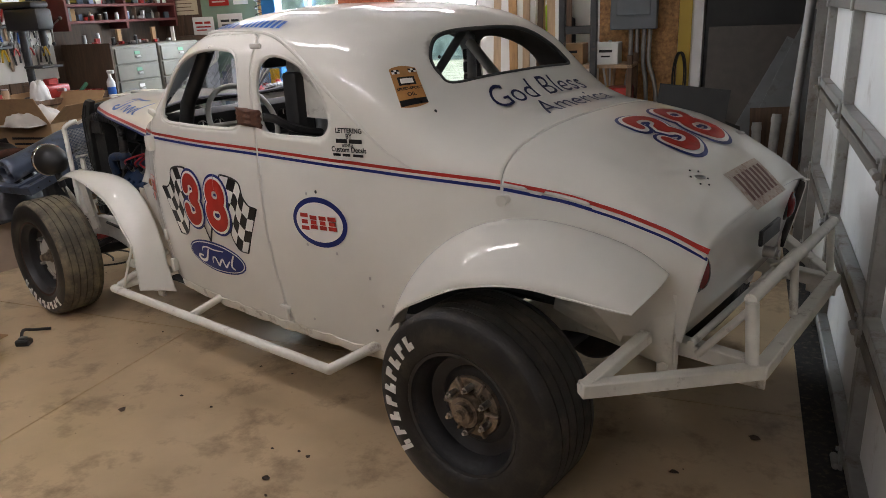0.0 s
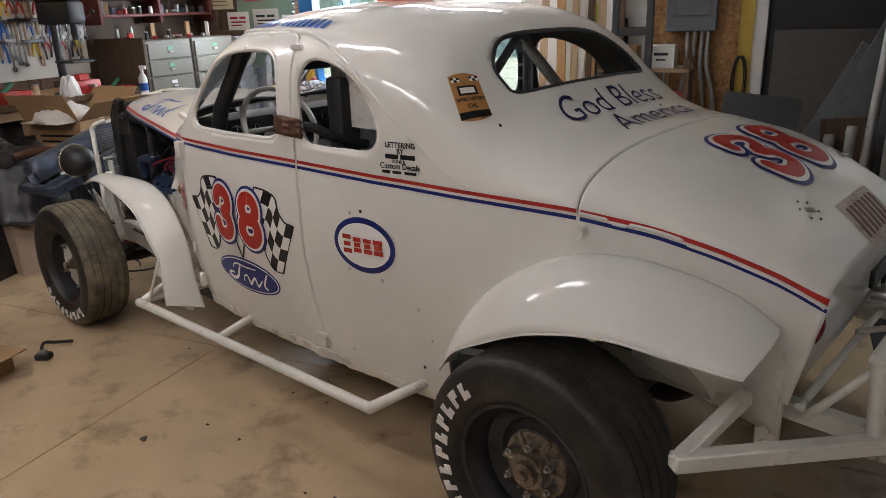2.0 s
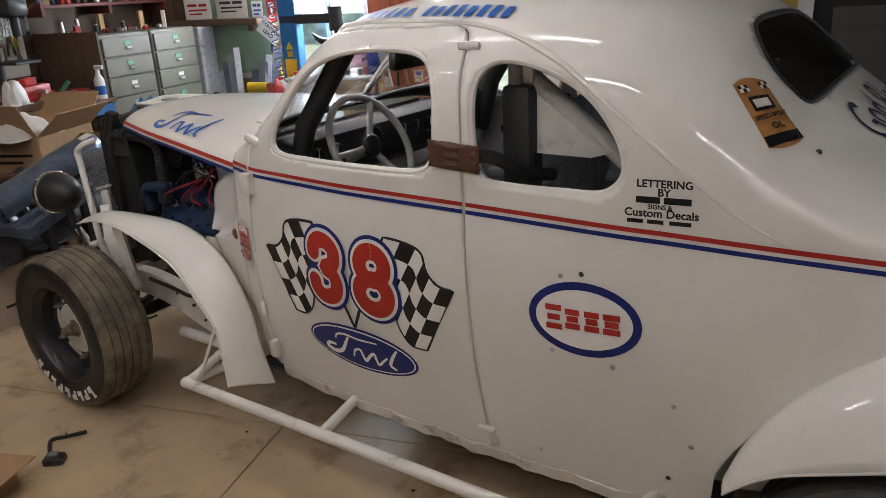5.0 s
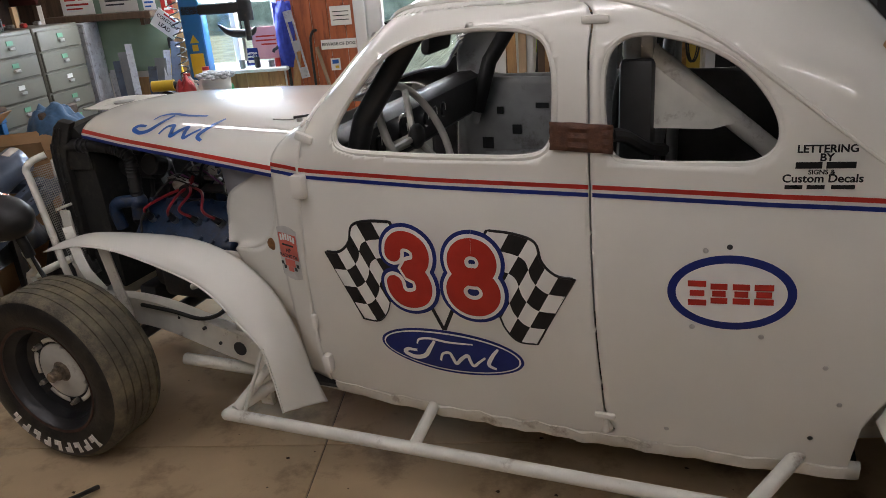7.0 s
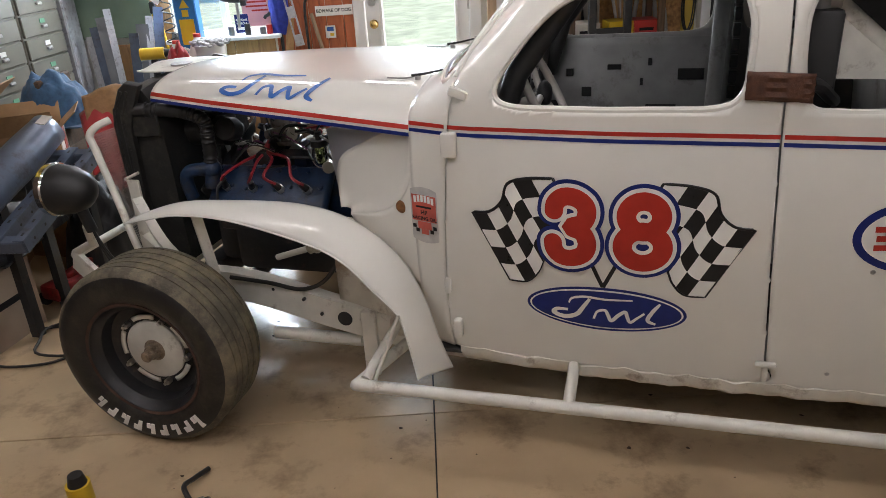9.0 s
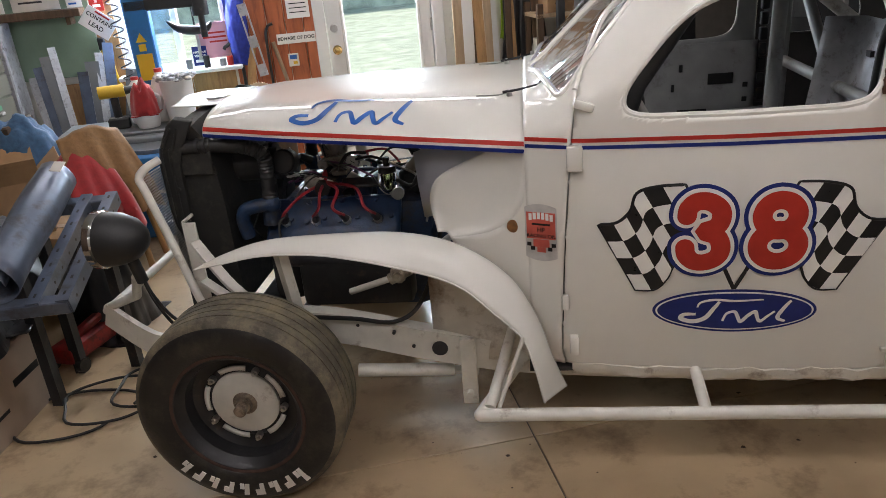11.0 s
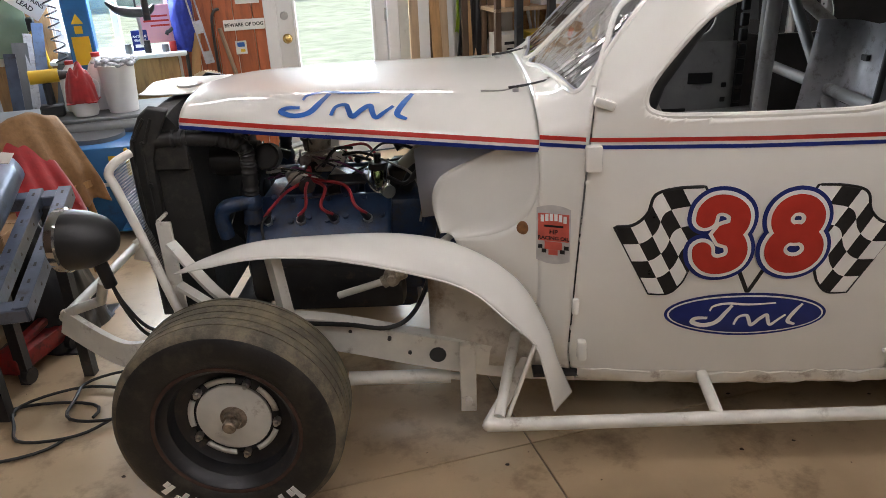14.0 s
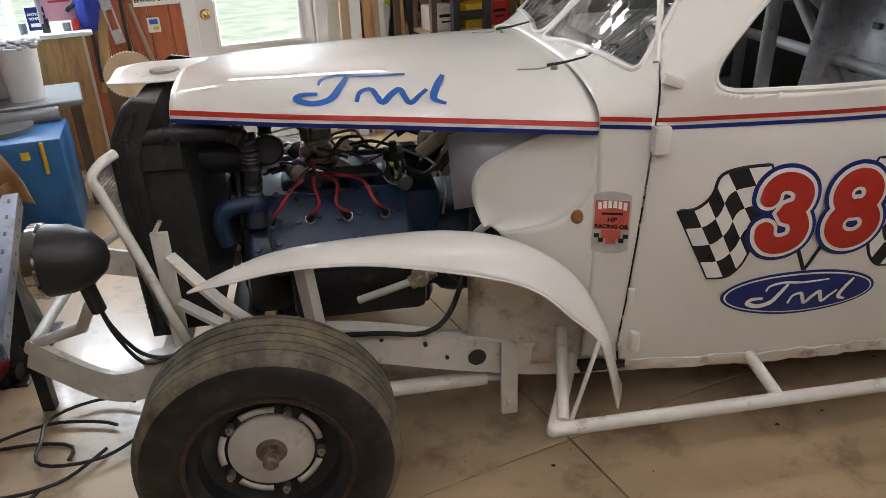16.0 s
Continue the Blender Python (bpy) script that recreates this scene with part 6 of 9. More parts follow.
for z, x in ((0.62, 1.84), (0.75, 1.87), (0.9, 1.895), (1.05, 1.915), (1.22, 1.935)):
    g.append([(x - 0.10 * max((abs(y) - 0.16) / 0.06, 0), -0.20 + y, z + 0.02 * (y < 0)) for y in (-0.22, -0.2, -0.165, -0.155, -0.05, -0.045, 0.045, 0.05, 0.155, 0.165, 0.2, 0.22)])
sheet(bm, g)
seat = thicken(part("seat", bm, ALU, race_car, "riveted bare aluminium racing seat"), 0.004, 0)
part("seat_base", box(bmesh.new(), (0.42, 0.44, 0.06), (1.58, -0.22, 0.60), bevel=0.02), ALU, seat)
rail("seat_edge", smooth_path([(1.795, -0.42, 0.9), (1.815, -0.42, 1.05), (1.835, -0.42, 1.235), (1.93, -0.36, 1.243)]), 0.009, SATIN_BLACK, seat)
for dy, z in ((-0.12, 1.1), (0.05, 1.12), (-0.1, 0.95), (0.1, 0.98)):
    part("belt_slot", box(bmesh.new(), (0.012, 0.03, 0.018), (1.893 + 0.12 * (z - 0.95), -0.20 + dy, z)), SATIN_BLACK, seat, smooth=False)
bm = bmesh.new()
box(bm, (0.035, 0.20, 0.07), m=pose(1.185, -0.05, 1.30, 0, 8, 0), bevel=0.016, seg=2)
cyl(bm, (1.18, -0.05, 1.33), (1.21, -0.05, 1.40), 0.006)
part("mirror", bm, SATIN_BLACK, race_car, "black inside mirror")
# stripped inner panel of the far door, with its openings
bm = bmesh.new()
g = [[(x, 0.615 + 0.006 * math.sin(14 * x) * math.sin(11 * z), z) for z in np.linspace(0.36, 1.075, 24)] for x in np.linspace(1.02, 1.80, 30)]
sheet(bm, g)
inner = thicken(part("inner_door_panel", bm, GREY_PAINT, door_r, "stripped grey inner door panel with openings"), 0.006, 0)
for x, z, w, h in ((1.66, 0.93, 0.10, 0.045), (1.36, 0.96, 0.055, 0.022), (1.18, 0.94, 0.03, 0.03), (1.47, 0.90, 0.012, 0.03), (1.25, 0.86, 0.04, 0.04), (1.5, 0.98, 0.015, 0.03), (1.76, 0.9, 0.02, 0.02), (1.76, 0.84, 0.02, 0.02), (1.12, 0.80, 0.05, 0.05), (1.55, 0.8, 0.12, 0.015)):
    part("panel_opening", box(bmesh.new(), (w, 0.004, h), (x, 0.606, z), bevel=0.0015), SATIN_BLACK, inner, smooth=False)
for k in range(14):
    part("pillar_bracket", box(bmesh.new(), (0.03, 0.03, 0.05), (1.815, 0.60, 0.5 + k * 0.06), bevel=0.004), BLACK_STEEL, race_car)
bm = bmesh.new()
sheet(bm, [[(2.28, y, 0.6), (2.25, y, 0.98)] for y in np.linspace(-0.62, 0.62, 9)])
thicken(part("rear_bulkhead", bm, GREY_PAINT, race_car), 0.006, 0)
# ---- room: walls with openings ----
BOARD_RED = material("red_boards", (0.36, 0.10, 0.035), 0.55, spread=0.2, scale=6, stretch=(6, 6, 0.7), dirt=(0.16, 0.045, 0.02), dirt_amount=0.3, dirt_scale=5, random_value=0.18, bump=0.2)
PLYWOOD = material("tan_plywood", (0.42, 0.24, 0.10), 0.6, spread=0.2, scale=7, stretch=(5, 5, 0.8), dirt=(0.2, 0.10, 0.05), dirt_amount=0.25, dirt_scale=4, random_value=0.1, bump=0.2)
OSB = material("strand_board", (0.42, 0.22, 0.08), 0.65, spread=0.35, scale=35, dirt=(0.2, 0.09, 0.03), dirt_amount=0.45, dirt_scale=22, bump=0.3)
OLD_WOOD = material("old_wood", (0.10, 0.06, 0.035), 0.7, spread=0.3, scale=8, stretch=(6, 6, 0.6), random_value=0.3, bump=0.3)
PALE_WOOD = material("pale_wood", (0.42, 0.30, 0.19), 0.6, spread=0.18, scale=8, stretch=(6, 6, 0.6), random_value=0.35, bump=0.2)
YELLOW_WALL = material("yellow_wall", (0.55, 0.38, 0.06), 0.6, spread=0.08, scale=5, bump=0.08)
GREEN_PANEL = material("green_panel", (0.20, 0.28, 0.20), 0.5, spread=0.12, scale=5, bump=0.1)
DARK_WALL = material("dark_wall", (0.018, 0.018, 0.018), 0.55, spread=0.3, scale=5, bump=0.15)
DOOR_WHITE = material("door_white", (0.74, 0.74, 0.73), 0.4, spread=0.03, scale=6)
CARD = material("cardboard", (0.36, 0.22, 0.11), 0.8, spread=0.08, scale=20, dirt=(0.22, 0.13, 0.06), dirt_amount=0.15, random_value=0.12, bump=0.1)
CARD_WHITE = material("white_card", (0.60, 0.56, 0.50), 0.7, spread=0.06, scale=12)
CABINET = material("cabinet_olive", (0.155, 0.145, 0.115), 0.42, spread=0.06, scale=6, dirt=(0.08, 0.07, 0.05), dirt_amount=0.12, random_value=0.06)
GREY_SHEET = material("grey_sheet", (0.17, 0.18, 0.185), 0.35, metal=0.35, spread=0.12, scale=5, dirt=(0.09, 0.08, 0.07), dirt_amount=0.25, dirt_scale=7)
# dark gloss lifted to blue-grey for the window daylight it reflects
DAYLIT_GREY = material("blue_grey_metal", (0.12, 0.145, 0.20), 0.3, metal=0.5, spread=0.2, scale=8, dirt=(0.07, 0.06, 0.05), dirt_amount=0.3, dirt_scale=9, bump=0.1)
MACHINE_BLUE = material("machine_blue", (0.02, 0.14, 0.36), 0.4, spread=0.1, scale=8, dirt=(0.03, 0.05, 0.08), dirt_amount=0.2)
YELLOW = material("safety_yellow", (0.62, 0.40, 0.02), 0.45, spread=0.06, scale=10)
RED_PLASTIC = material("red_plastic", (0.40, 0.025, 0.02), 0.35, spread=0.1, scale=12, dirt=(0.12, 0.02, 0.02), dirt_amount=0.2)
WHITE_PLASTIC = material("white_plastic", (0.70, 0.70, 0.68), 0.4, spread=0.04, scale=12)
RED_CLOTH = material("red_cloth", (0.34, 0.018, 0.02), 0.85, spread=0.15, scale=30, bump=0.3, sheen=0.3)
BROWN_CLOTH = material("brown_canvas", (0.26, 0.14, 0.055), 0.85, spread=0.15, scale=40, bump=0.4, sheen=0.2)
BLUE_CLOTH = material("denim_blue", (0.045, 0.11, 0.21), 0.85, spread=0.2, scale=40, bump=0.4, sheen=0.2)
GREY_CLOTH = material("grey_rag", (0.38, 0.38, 0.39), 0.9, spread=0.2, scale=60, bump=0.7, bump_scale=90)
BLACK_VINYL = material("black_vinyl", (0.016, 0.016, 0.018), 0.35, spread=0.3, scale=6, dirt=(0.05, 0.045, 0.04), dirt_amount=0.25, dirt_scale=7, bump=0.3, bump_scale=12)
PINK = material("pink_paper", (0.62, 0.33, 0.36), 0.8, spread=0.05)
HIVIS = material("hi_vis", (0.35, 0.5, 0.03), 0.8, spread=0.1)
# grass lifted far above its own colour to look blown out
GLARE_GRASS = material("lawn", (0.33, 0.37, 0.27), 0.9, spread=0.3, scale=3)


def board(name, u0, u1, v, z0, z1, mat, parent, thick=0.015):
    bm = bmesh.new()
    box(bm, (u1 - u0, thick, z1 - z0), ((u0 + u1) / 2, v, (z0 + z1) / 2), bevel=0.002)
    return part(name, bm, mat, parent, smooth=False)


def wall_block(parent_bm, u0, u1, z0, z1):
    box(parent_bm, (u1 - u0, 0.12, z1 - z0), ((u0 + u1) / 2, V1 + 0.06, (z0 + z1) / 2))


D0, D1, DZ = 0.26, 1.09, 2.03           # the garden door
W0, W1, WZ0, WZ1 = -1.13, -0.39, 0.87, 1.75   # the bench window
bm = bmesh.new()
wall_block(bm, U0 - 0.12, W0, -0.02, H)
wall_block(bm, W0, W1, -0.02, WZ0)
wall_block(bm, W0, W1, WZ1, H)
wall_block(bm, W1, D0, -0.02, H)
wall_block(bm, D0, D1, DZ, H)
wall_block(bm, D1, U1 + 0.12, -0.02, H)
wn_ = part("wall_north", bm, WALL_WHITE, None, smooth=False)
wn_.matrix_world = ROOM
tagged(wn_, "garage wall of red boards, plywood and white panels", "wall", "", "structure")
for i in range(5):
    a = W1 + 0.005 + i * 0.128
    board("board", a, a + 0.124, V1 - 0.010 - 0.002 * (i % 2), 0.0, H - 0.02, BOARD_RED, wn_)
for i in range(4):
    a = -1.62 + i * 0.305
    board("board", a, a + 0.301, V1 - 0.009, 0.0, WZ0 - 0.02, PLYWOOD, wn_)
board("panel", -1.95, -1.28, V1 - 0.02, 0.9, 1.9, GREEN_PANEL, wn_)
for i in range(4):
    board("board", U0 + 0.01 + i * 0.122, U0 + 0.128 + i * 0.122, V1 - 0.012 - 0.002 * (i % 2), 0.0, H - 0.02, OLD_WOOD, wn_)
board("board", -1.275, -1.14, V1 - 0.014, 0.0, H - 0.02, PLYWOOD, wn_)
board("panel", 2.04, 2.66, V1 - 0.012, 0.0, 2.2, OSB, wn_)
board("panel", 2.662, 2.76, V1 - 0.014, 0.0, 2.2, YELLOW_WALL, wn_)
board("post", 2.78, 2.85, V1 - 0.05, 0.0, 2.3, DOOR_WHITE, wn_, 0.09)
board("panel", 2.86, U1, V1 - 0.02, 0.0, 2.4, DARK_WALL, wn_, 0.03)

# west wall
bm = bmesh.new()
box(bm, (0.12, V1 - V0 + 0.24, H), (U0 - 0.06, (V0 + V1) / 2, H / 2 - 0.01))
ww_ = part("wall_west", bm, OLD_WOOD, None, smooth=False)
ww_.matrix_world = ROOM
tagged(ww_, "dark rough plank garage wall with pegboard", "wall", "", "structure")
for i in range(11):
    b = 0.2 + i * 0.25
    bm = bmesh.new()
    box(bm, (0.015, 0.244, 1.2), (U0 + 0.006, b + 0.125, 0.6), bevel=0.002)
    part("plank", bm, OLD_WOOD, ww_, smooth=False)
bm = bmesh.new()
box(bm, (0.56, 0.02, 1.34), (U0 + 0.31, 1.528, 0.67), bevel=0.002)
part("plank", bm, OLD_WOOD, ww_, smooth=False)
bm = bmesh.new()
box(bm, (0.012, 1.5, 0.62), (U0 + 0.014, 0.70, 1.37), bevel=0.002)
part("pegboard", bm, material("pegboard_white", (0.66, 0.64, 0.58), 0.5, spread=0.05, scale=6), ww_, "white pegboard", smooth=False)
bm = bmesh.new()
box(bm, (0.012, 3.0, 0.9), (U0 + 0.010, 1.2, 2.14), bevel=0.002)
part("panel", bm, YELLOW_WALL, ww_, smooth=False)
for v_, w_, tx in ((1.12, 0.16, SIGN_WHITE), (1.34, 0.16, SIGN_BLACK), (0.9, 0.12, SIGN_WHITE), (0.45, 0.2, RED)):
    bm = bmesh.new()
    box(bm, (0.006, w_, 0.07), (0, 0, 0), bevel=0.002)
    sg = part("wall_sign", bm, tx, None, smooth=False)
    sg.matrix_world = room(U0 + 0.022, v_, 1.735)
    tagged(sg, "small painted tin sign on the wall", "sign", "wall signs")
    part("sign_bar", bars([(-w_ * .25, 0.012, w_ * .3, 0.016), (w_ * .2, 0.012, w_ * .3, 0.016), (0, -0.014, w_ * .5, 0.012)]), SIGN_BLACK if tx is not SIGN_BLACK else SIGN_WHITE, sg, smooth=False, local=pose(0.005, 0, 0, 90, 0, 90))

# east side: sectional door of white panels in steel stiles
bm = bmesh.new()
box(bm, (0.12, V1 - 1.32, H), (U1 + 0.08, (V1 + 1.32) / 2, H / 2))
box(bm, (0.12, 0.96, H), (U1 + 0.08, V0 + 0.3, H / 2))
box(bm, (0.12, 1.32 - V0 - 0.78, H - 2.2), (U1 + 0.08, (1.32 + V0 + 0.78) / 2, (H + 2.2) / 2))
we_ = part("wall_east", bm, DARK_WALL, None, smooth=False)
we_.matrix_world = ROOM
tagged(we_, "dark garage wall beside the sectional door", "wall", "", "structure")
GALV = material("galvanised", (0.34, 0.335, 0.32), 0.42, metal=0.6, spread=0.12, scale=20, dirt=(0.14, 0.10, 0.07), dirt_amount=0.3, dirt_scale=10)
STILE = material("stile_brown", (0.155, 0.135, 0.115), 0.5, metal=0.3, spread=0.15, scale=14, dirt=(0.09, 0.07, 0.05), dirt_amount=0.3)
gd = thing("garage_door", ROOM, "closed white sectional garage door with steel frame", "garage door", "", "structure")
GA, GB = V0 + 0.78, 1.32
PANEL_WHITE = material("door_panel_white", (0.78, 0.79, 0.79), 0.55, spread=0.05, scale=5, dirt=(0.4, 0.37, 0.33), dirt_amount=0.15)
zs_ = [0.02, 0.50, 0.985, 1.47, 1.955, 2.2]
for i in range(5):
    bm = bmesh.new()
    box(bm, (0.03, GB - GA, zs_[i + 1] - zs_[i] - 0.006), (U1 + 0.02, (GA + GB) / 2, (zs_[i] + zs_[i + 1]) / 2), bevel=0.003)
    sec = part("section", bm, PANEL_WHITE, gd, smooth=False)
    for z in (zs_[i] + 0.03, zs_[i + 1] - 0.03):
        bm = bmesh.new()
        box(bm, (0.045, GB - GA - 0.01, 0.045), (U1 - 0.018, (GA + GB) / 2, z), bevel=0.004)
        part("rail", bm, STILE if z > zs_[i] + 0.1 else GALV, sec, smooth=False)
    for v_ in (GB - 0.05, 0.15, -1.05, -2.25, GA + 0.05):
        bm = bmesh.new()
        box(bm, (0.05, 0.055, zs_[i + 1] - zs_[i] - 0.02), (U1 - 0.014, v_, (zs_[i] + zs_[i + 1]) / 2), bevel=0.004)
        part("stile", bm, GALV, sec, smooth=False)
        bm = bmesh.new()
        box(bm, (0.012, 0.06, 0.11), (U1 - 0.044, v_, zs_[i] + 0.0), bevel=0.004)
        cyl(bm, (U1 - 0.06, v_ - 0.035, zs_[i]), (U1 - 0.06, v_ + 0.035, zs_[i]), 0.012, seg=10)
        cyl(bm, (U1 - 0.058, v_ + 0.02, zs_[i] + 0.035), (U1 - 0.045, v_ + 0.02, zs_[i] + 0.035), 0.008, seg=8)
        part("hinge", bm, GALV, sec, smooth=False)
bm = bmesh.new()
box(bm, (0.06, GB - GA, 0.03), (U1 + 0.0, (GA + GB) / 2, 0.008), bevel=0.006)
box(bm, (0.16, GB - GA, 0.004), (U1 - 0.06, (GA + GB) / 2, 0.002))
part("bottom_seal", bm, material("seal_black", (0.02, 0.018, 0.016), 0.8, spread=0.5, scale=40, dirt=(0.12, 0.09, 0.06), dirt_amount=0.3, dirt_scale=40), gd, smooth=False)
bm = bmesh.new()
box(bm, (0.06, 0.012, 2.2), (U1 - 0.05, GB + 0.06, 1.1))
box(bm, (0.012, 0.05, 2.2), (U1 - 0.08, GB + 0.08, 1.1))
box(bm, (0.02, 0.07, 2.3), (U1 - 0.015, GB + 0.10, 1.15))
part("track", bm, GALV, gd, smooth=False)
for k in range(22):
    part("track_hole", cyl(bmesh.new(), (U1 - 0.0865, GB + 0.08, 0.12 + k * 0.09), (U1 - 0.0862, GB + 0.08, 0.12 + k * 0.09), 0.008, seg=8), SATIN_BLACK, gd)

# garden door with its glass
dr = thing("door_1", ROOM, "closed white garden door with a large glass pane", "door", "", "structure")
bm = bmesh.new()
for a, b, c, d in ((D0 + .03, 0.40, 0.01, DZ - .03), (0.975, D1 - .03, 0.01, DZ - .03), (0.40, 0.975, 0.01, 0.665), (0.40, 0.975, 1.86, DZ - .03)):
    box(bm, (b - a, 0.045, d - c), ((a + b) / 2, V1 + 0.03, (c + d) / 2))
part("leaf", bm, DOOR_WHITE, dr, smooth=False)
bm = bmesh.new()
for a, b, c, d in ((0.395, 0.42, 0.66, 1.87), (0.955, 0.98, 0.66, 1.87), (0.42, 0.955, 0.66, 0.685), (0.42, 0.955, 1.845, 1.87)):
    box(bm, (b - a, 0.03, d - c), ((a + b) / 2, V1 - 0.001, (c + d) / 2), bevel=0.005)
part("glazing_bead", bm, DOOR_WHITE, dr, smooth=False)
bm = bmesh.new()
for a, b, c, d in ((D0 - .06, D0 + .025, 0, DZ + .06), (D1 - .025, D1 + .06, 0, DZ + .06), (D0 + .025, D1 - .025, DZ - .025, DZ + .06)):
    box(bm, (b - a, 0.16, d - c), ((a + b) / 2, V1 + 0.045, (c + d) / 2), bevel=0.004)
part("frame", bm, DOOR_WHITE, dr, smooth=False)
pn = part("pane", box(bmesh.new(), (0.56, 0.006, 1.2), (0.69, V1 + 0.03, 1.265)), GLASS, dr, smooth=False)
pn.visible_shadow = False
BRASS = material("brass", (0.6, 0.42, 0.16), 0.25, metal=1.0, spread=0.1)
bm = bmesh.new()
lathe(bm, [(-0.06, 0.0), (-0.055, 0.02), (-0.04, 0.028), (-0.025, 0.02), (-0.015, 0.012), (-0.004, 0.034), (0.0, 0.034)], 20, m=pose(0.345, V1 + 0.006, 0.885))
part("knob", bm, BRASS, dr)
part("deadbolt", lathe(bmesh.new(), [(-0.02, 0.0), (-0.02, 0.025), (0.0, 0.03)], 20, m=pose(0.34, V1 + 0.006, 1.04)), STEEL, dr)
for z in (0.25, 1.0, 1.75):
    part("hinge", box(bmesh.new(), (0.02, 0.012, 0.09), (D1 - 0.03, V1 + 0.001, z), bevel=0.003), STEEL, dr, smooth=False)

# bench window
wd = thing("window_1", ROOM, "bright white-framed window over the work bench", "window", "", "structure")
bm = bmesh.new()
for a, b, c, d in ((W0, W0 + .05, WZ0, WZ1), (W1 - .05, W1, WZ0, WZ1), (W0 + .05, W1 - .05, WZ1 - .05, WZ1), (W0 + .05, W1 - .05, WZ0, WZ0 + .04), (-0.78, -0.735, WZ0 + .04, WZ1 - .05)):
    box(bm, (b - a, 0.07, d - c), ((a + b) / 2, V1 + 0.05, (c + d) / 2), bevel=0.004)
part("frame", bm, DOOR_WHITE, wd, smooth=False)
part("sill", box(bmesh.new(), (W1 - W0 + .1, 0.17, 0.03), ((W0 + W1) / 2, V1 - 0.05, WZ0 - 0.012), bevel=0.006), DOOR_WHITE, wd, smooth=False)
pn = part("pane", box(bmesh.new(), (W1 - W0 - .1, 0.005, WZ1 - WZ0 - .1), ((W0 + W1) / 2, V1 + 0.05, (WZ0 + WZ1) / 2)), GLASS, wd, smooth=False)
pn.visible_shadow = False

# outside; the greens are bleached in place of outdoor glare
g_ = slab("ground", -30, 40, V1 + 0.13, 60, -0.3, -0.12, GLARE_GRASS, "lawn outside the door, glare paled into its green", category="lawn")
bd = slab("backdrop", -30, 40, 22, 22.2, -0.2, 3.5, material("far_hedge", (0.36, 0.42, 0.34), 0.9, spread=0.5, scale=2), "distant hedge, glare paled into its green", category="hedge")


def loose(name, m, label, category, group="", kind=""):
    return thing(name, m, label, category, group, kind)


# ---- north bench and what stands on and over it ----
def sign(m, w, h, mat, lines, label, thick=0.004):
    s = loose("sign", m, label, "sign")
    part("face", box(bmesh.new(), (w, thick, h), bevel=0.0015), mat, s, smooth=False)
    for txt, b, sz, mt in lines:
        tm = flat_text(txt, sz, bold=0.0008) if isinstance(txt, str) else bars(txt)
        part("lettering", tm, mt, s, smooth=False, local=pose(0, -thick / 2 - 0.001, b, 90, 0, 0))
    return s


sign(room(0.06, V1 - 0.03, 1.005), 0.275, 0.072, SIGN_WHITE, [("BEWARE OF DOG", 0, 0.0325, SIGN_BLACK)], "white tin sign reading beware of dog")
sign(room(-1.22, V1 - 0.13, 1.245, 0, 40, 0), 0.21, 0.145, SIGN_WHITE, [("CONTAINS", 0.02, 0.036, SIGN_BLACK), ("LEAD", -0.03, 0.042, SIGN_BLACK), ([(0, 0, 0.1, 0.012)], 0.055, 1, RED)], "white warning sign hung at a slant")
sign(room(-0.62, V1 - 0.06, 0.955), 0.10, 0.13, BLUE, [("ANTIQUE", 0.025, 0.02, SIGN_WHITE), ("VEHICLE", 0.0, 0.02, SIGN_WHITE), ([(0, 0, 0.07, 0.02)], -0.035, 1, SIGN_WHITE)], "small blue printed sign in the window")
sign(room(-0.5, V1 - 0.04, 1.05), 0.22, 0.24, PINK, [([(0, 0.03, 0.15, 0.012), (0, 0, 0.16, 0.012), (0.02, -0.03, 0.12, 0.012)], 0.02, 1, RED)], "pink paper notice taped to the window")
sign(room(0.10, V1 - 0.03, 1.21), 0.16, 0.14, SIGN_WHITE, [([(0, 0.0, 0.12, 0.006), (0, 0.03, 0.12, 0.006), (0, -0.03, 0.12, 0.006)], 0, 1, SIGN_BLACK)], "white paper calendar pinned to the boards")
sign(room(0.02, V1 - 0.035, 0.855), 0.075, 0.09, WHITE_PLASTIC, [([(0, 0.02, 0.05, 0.03)], 0, 1, BRIGHT_BLUE), ([(0.01, -0.02, 0.03, 0.02)], 0, 1, YELLOW)], "small blue and yellow packet hung on a nail")

bench = loose("work_bench", ROOM, "low grey bench cluttered below the window", "work bench")
part("top", box(bmesh.new(), (1.05, 0.5, 0.035), (-1.0, 2.42, 0.585), bevel=0.006), GREY_SHEET, bench, smooth=False)
for u, v in ((-1.48, 2.2), (-0.52, 2.2), (-1.48, 2.64), (-0.52, 2.64)):
    part("leg", box(bmesh.new(), (0.05, 0.05, 0.567), (u, v, 0.2835), bevel=0.004), OLD_WOOD, bench, smooth=False)
part("front_rail", cyl(bmesh.new(), (-1.30, 2.15, 0.54), (-0.60, 2.13, 0.545), 0.045, seg=18), GREY_SHEET, bench)

bk = loose("bucket", room(-0.74, 2.34, 0.604), "white plastic bucket topped with grey fuzzy rags", "bucket")
part("pail", lathe(bmesh.new(), [(0, 0), (0, 0.085), (0.27, 0.105), (0.28, 0.108), (0.28, 0.098), (0.25, 0.096)], 28, m=pose(0, 0, 0, 90, 0, 0)), WHITE_PLASTIC, bk)
bm = bmesh.new()
rg = random.Random(7)
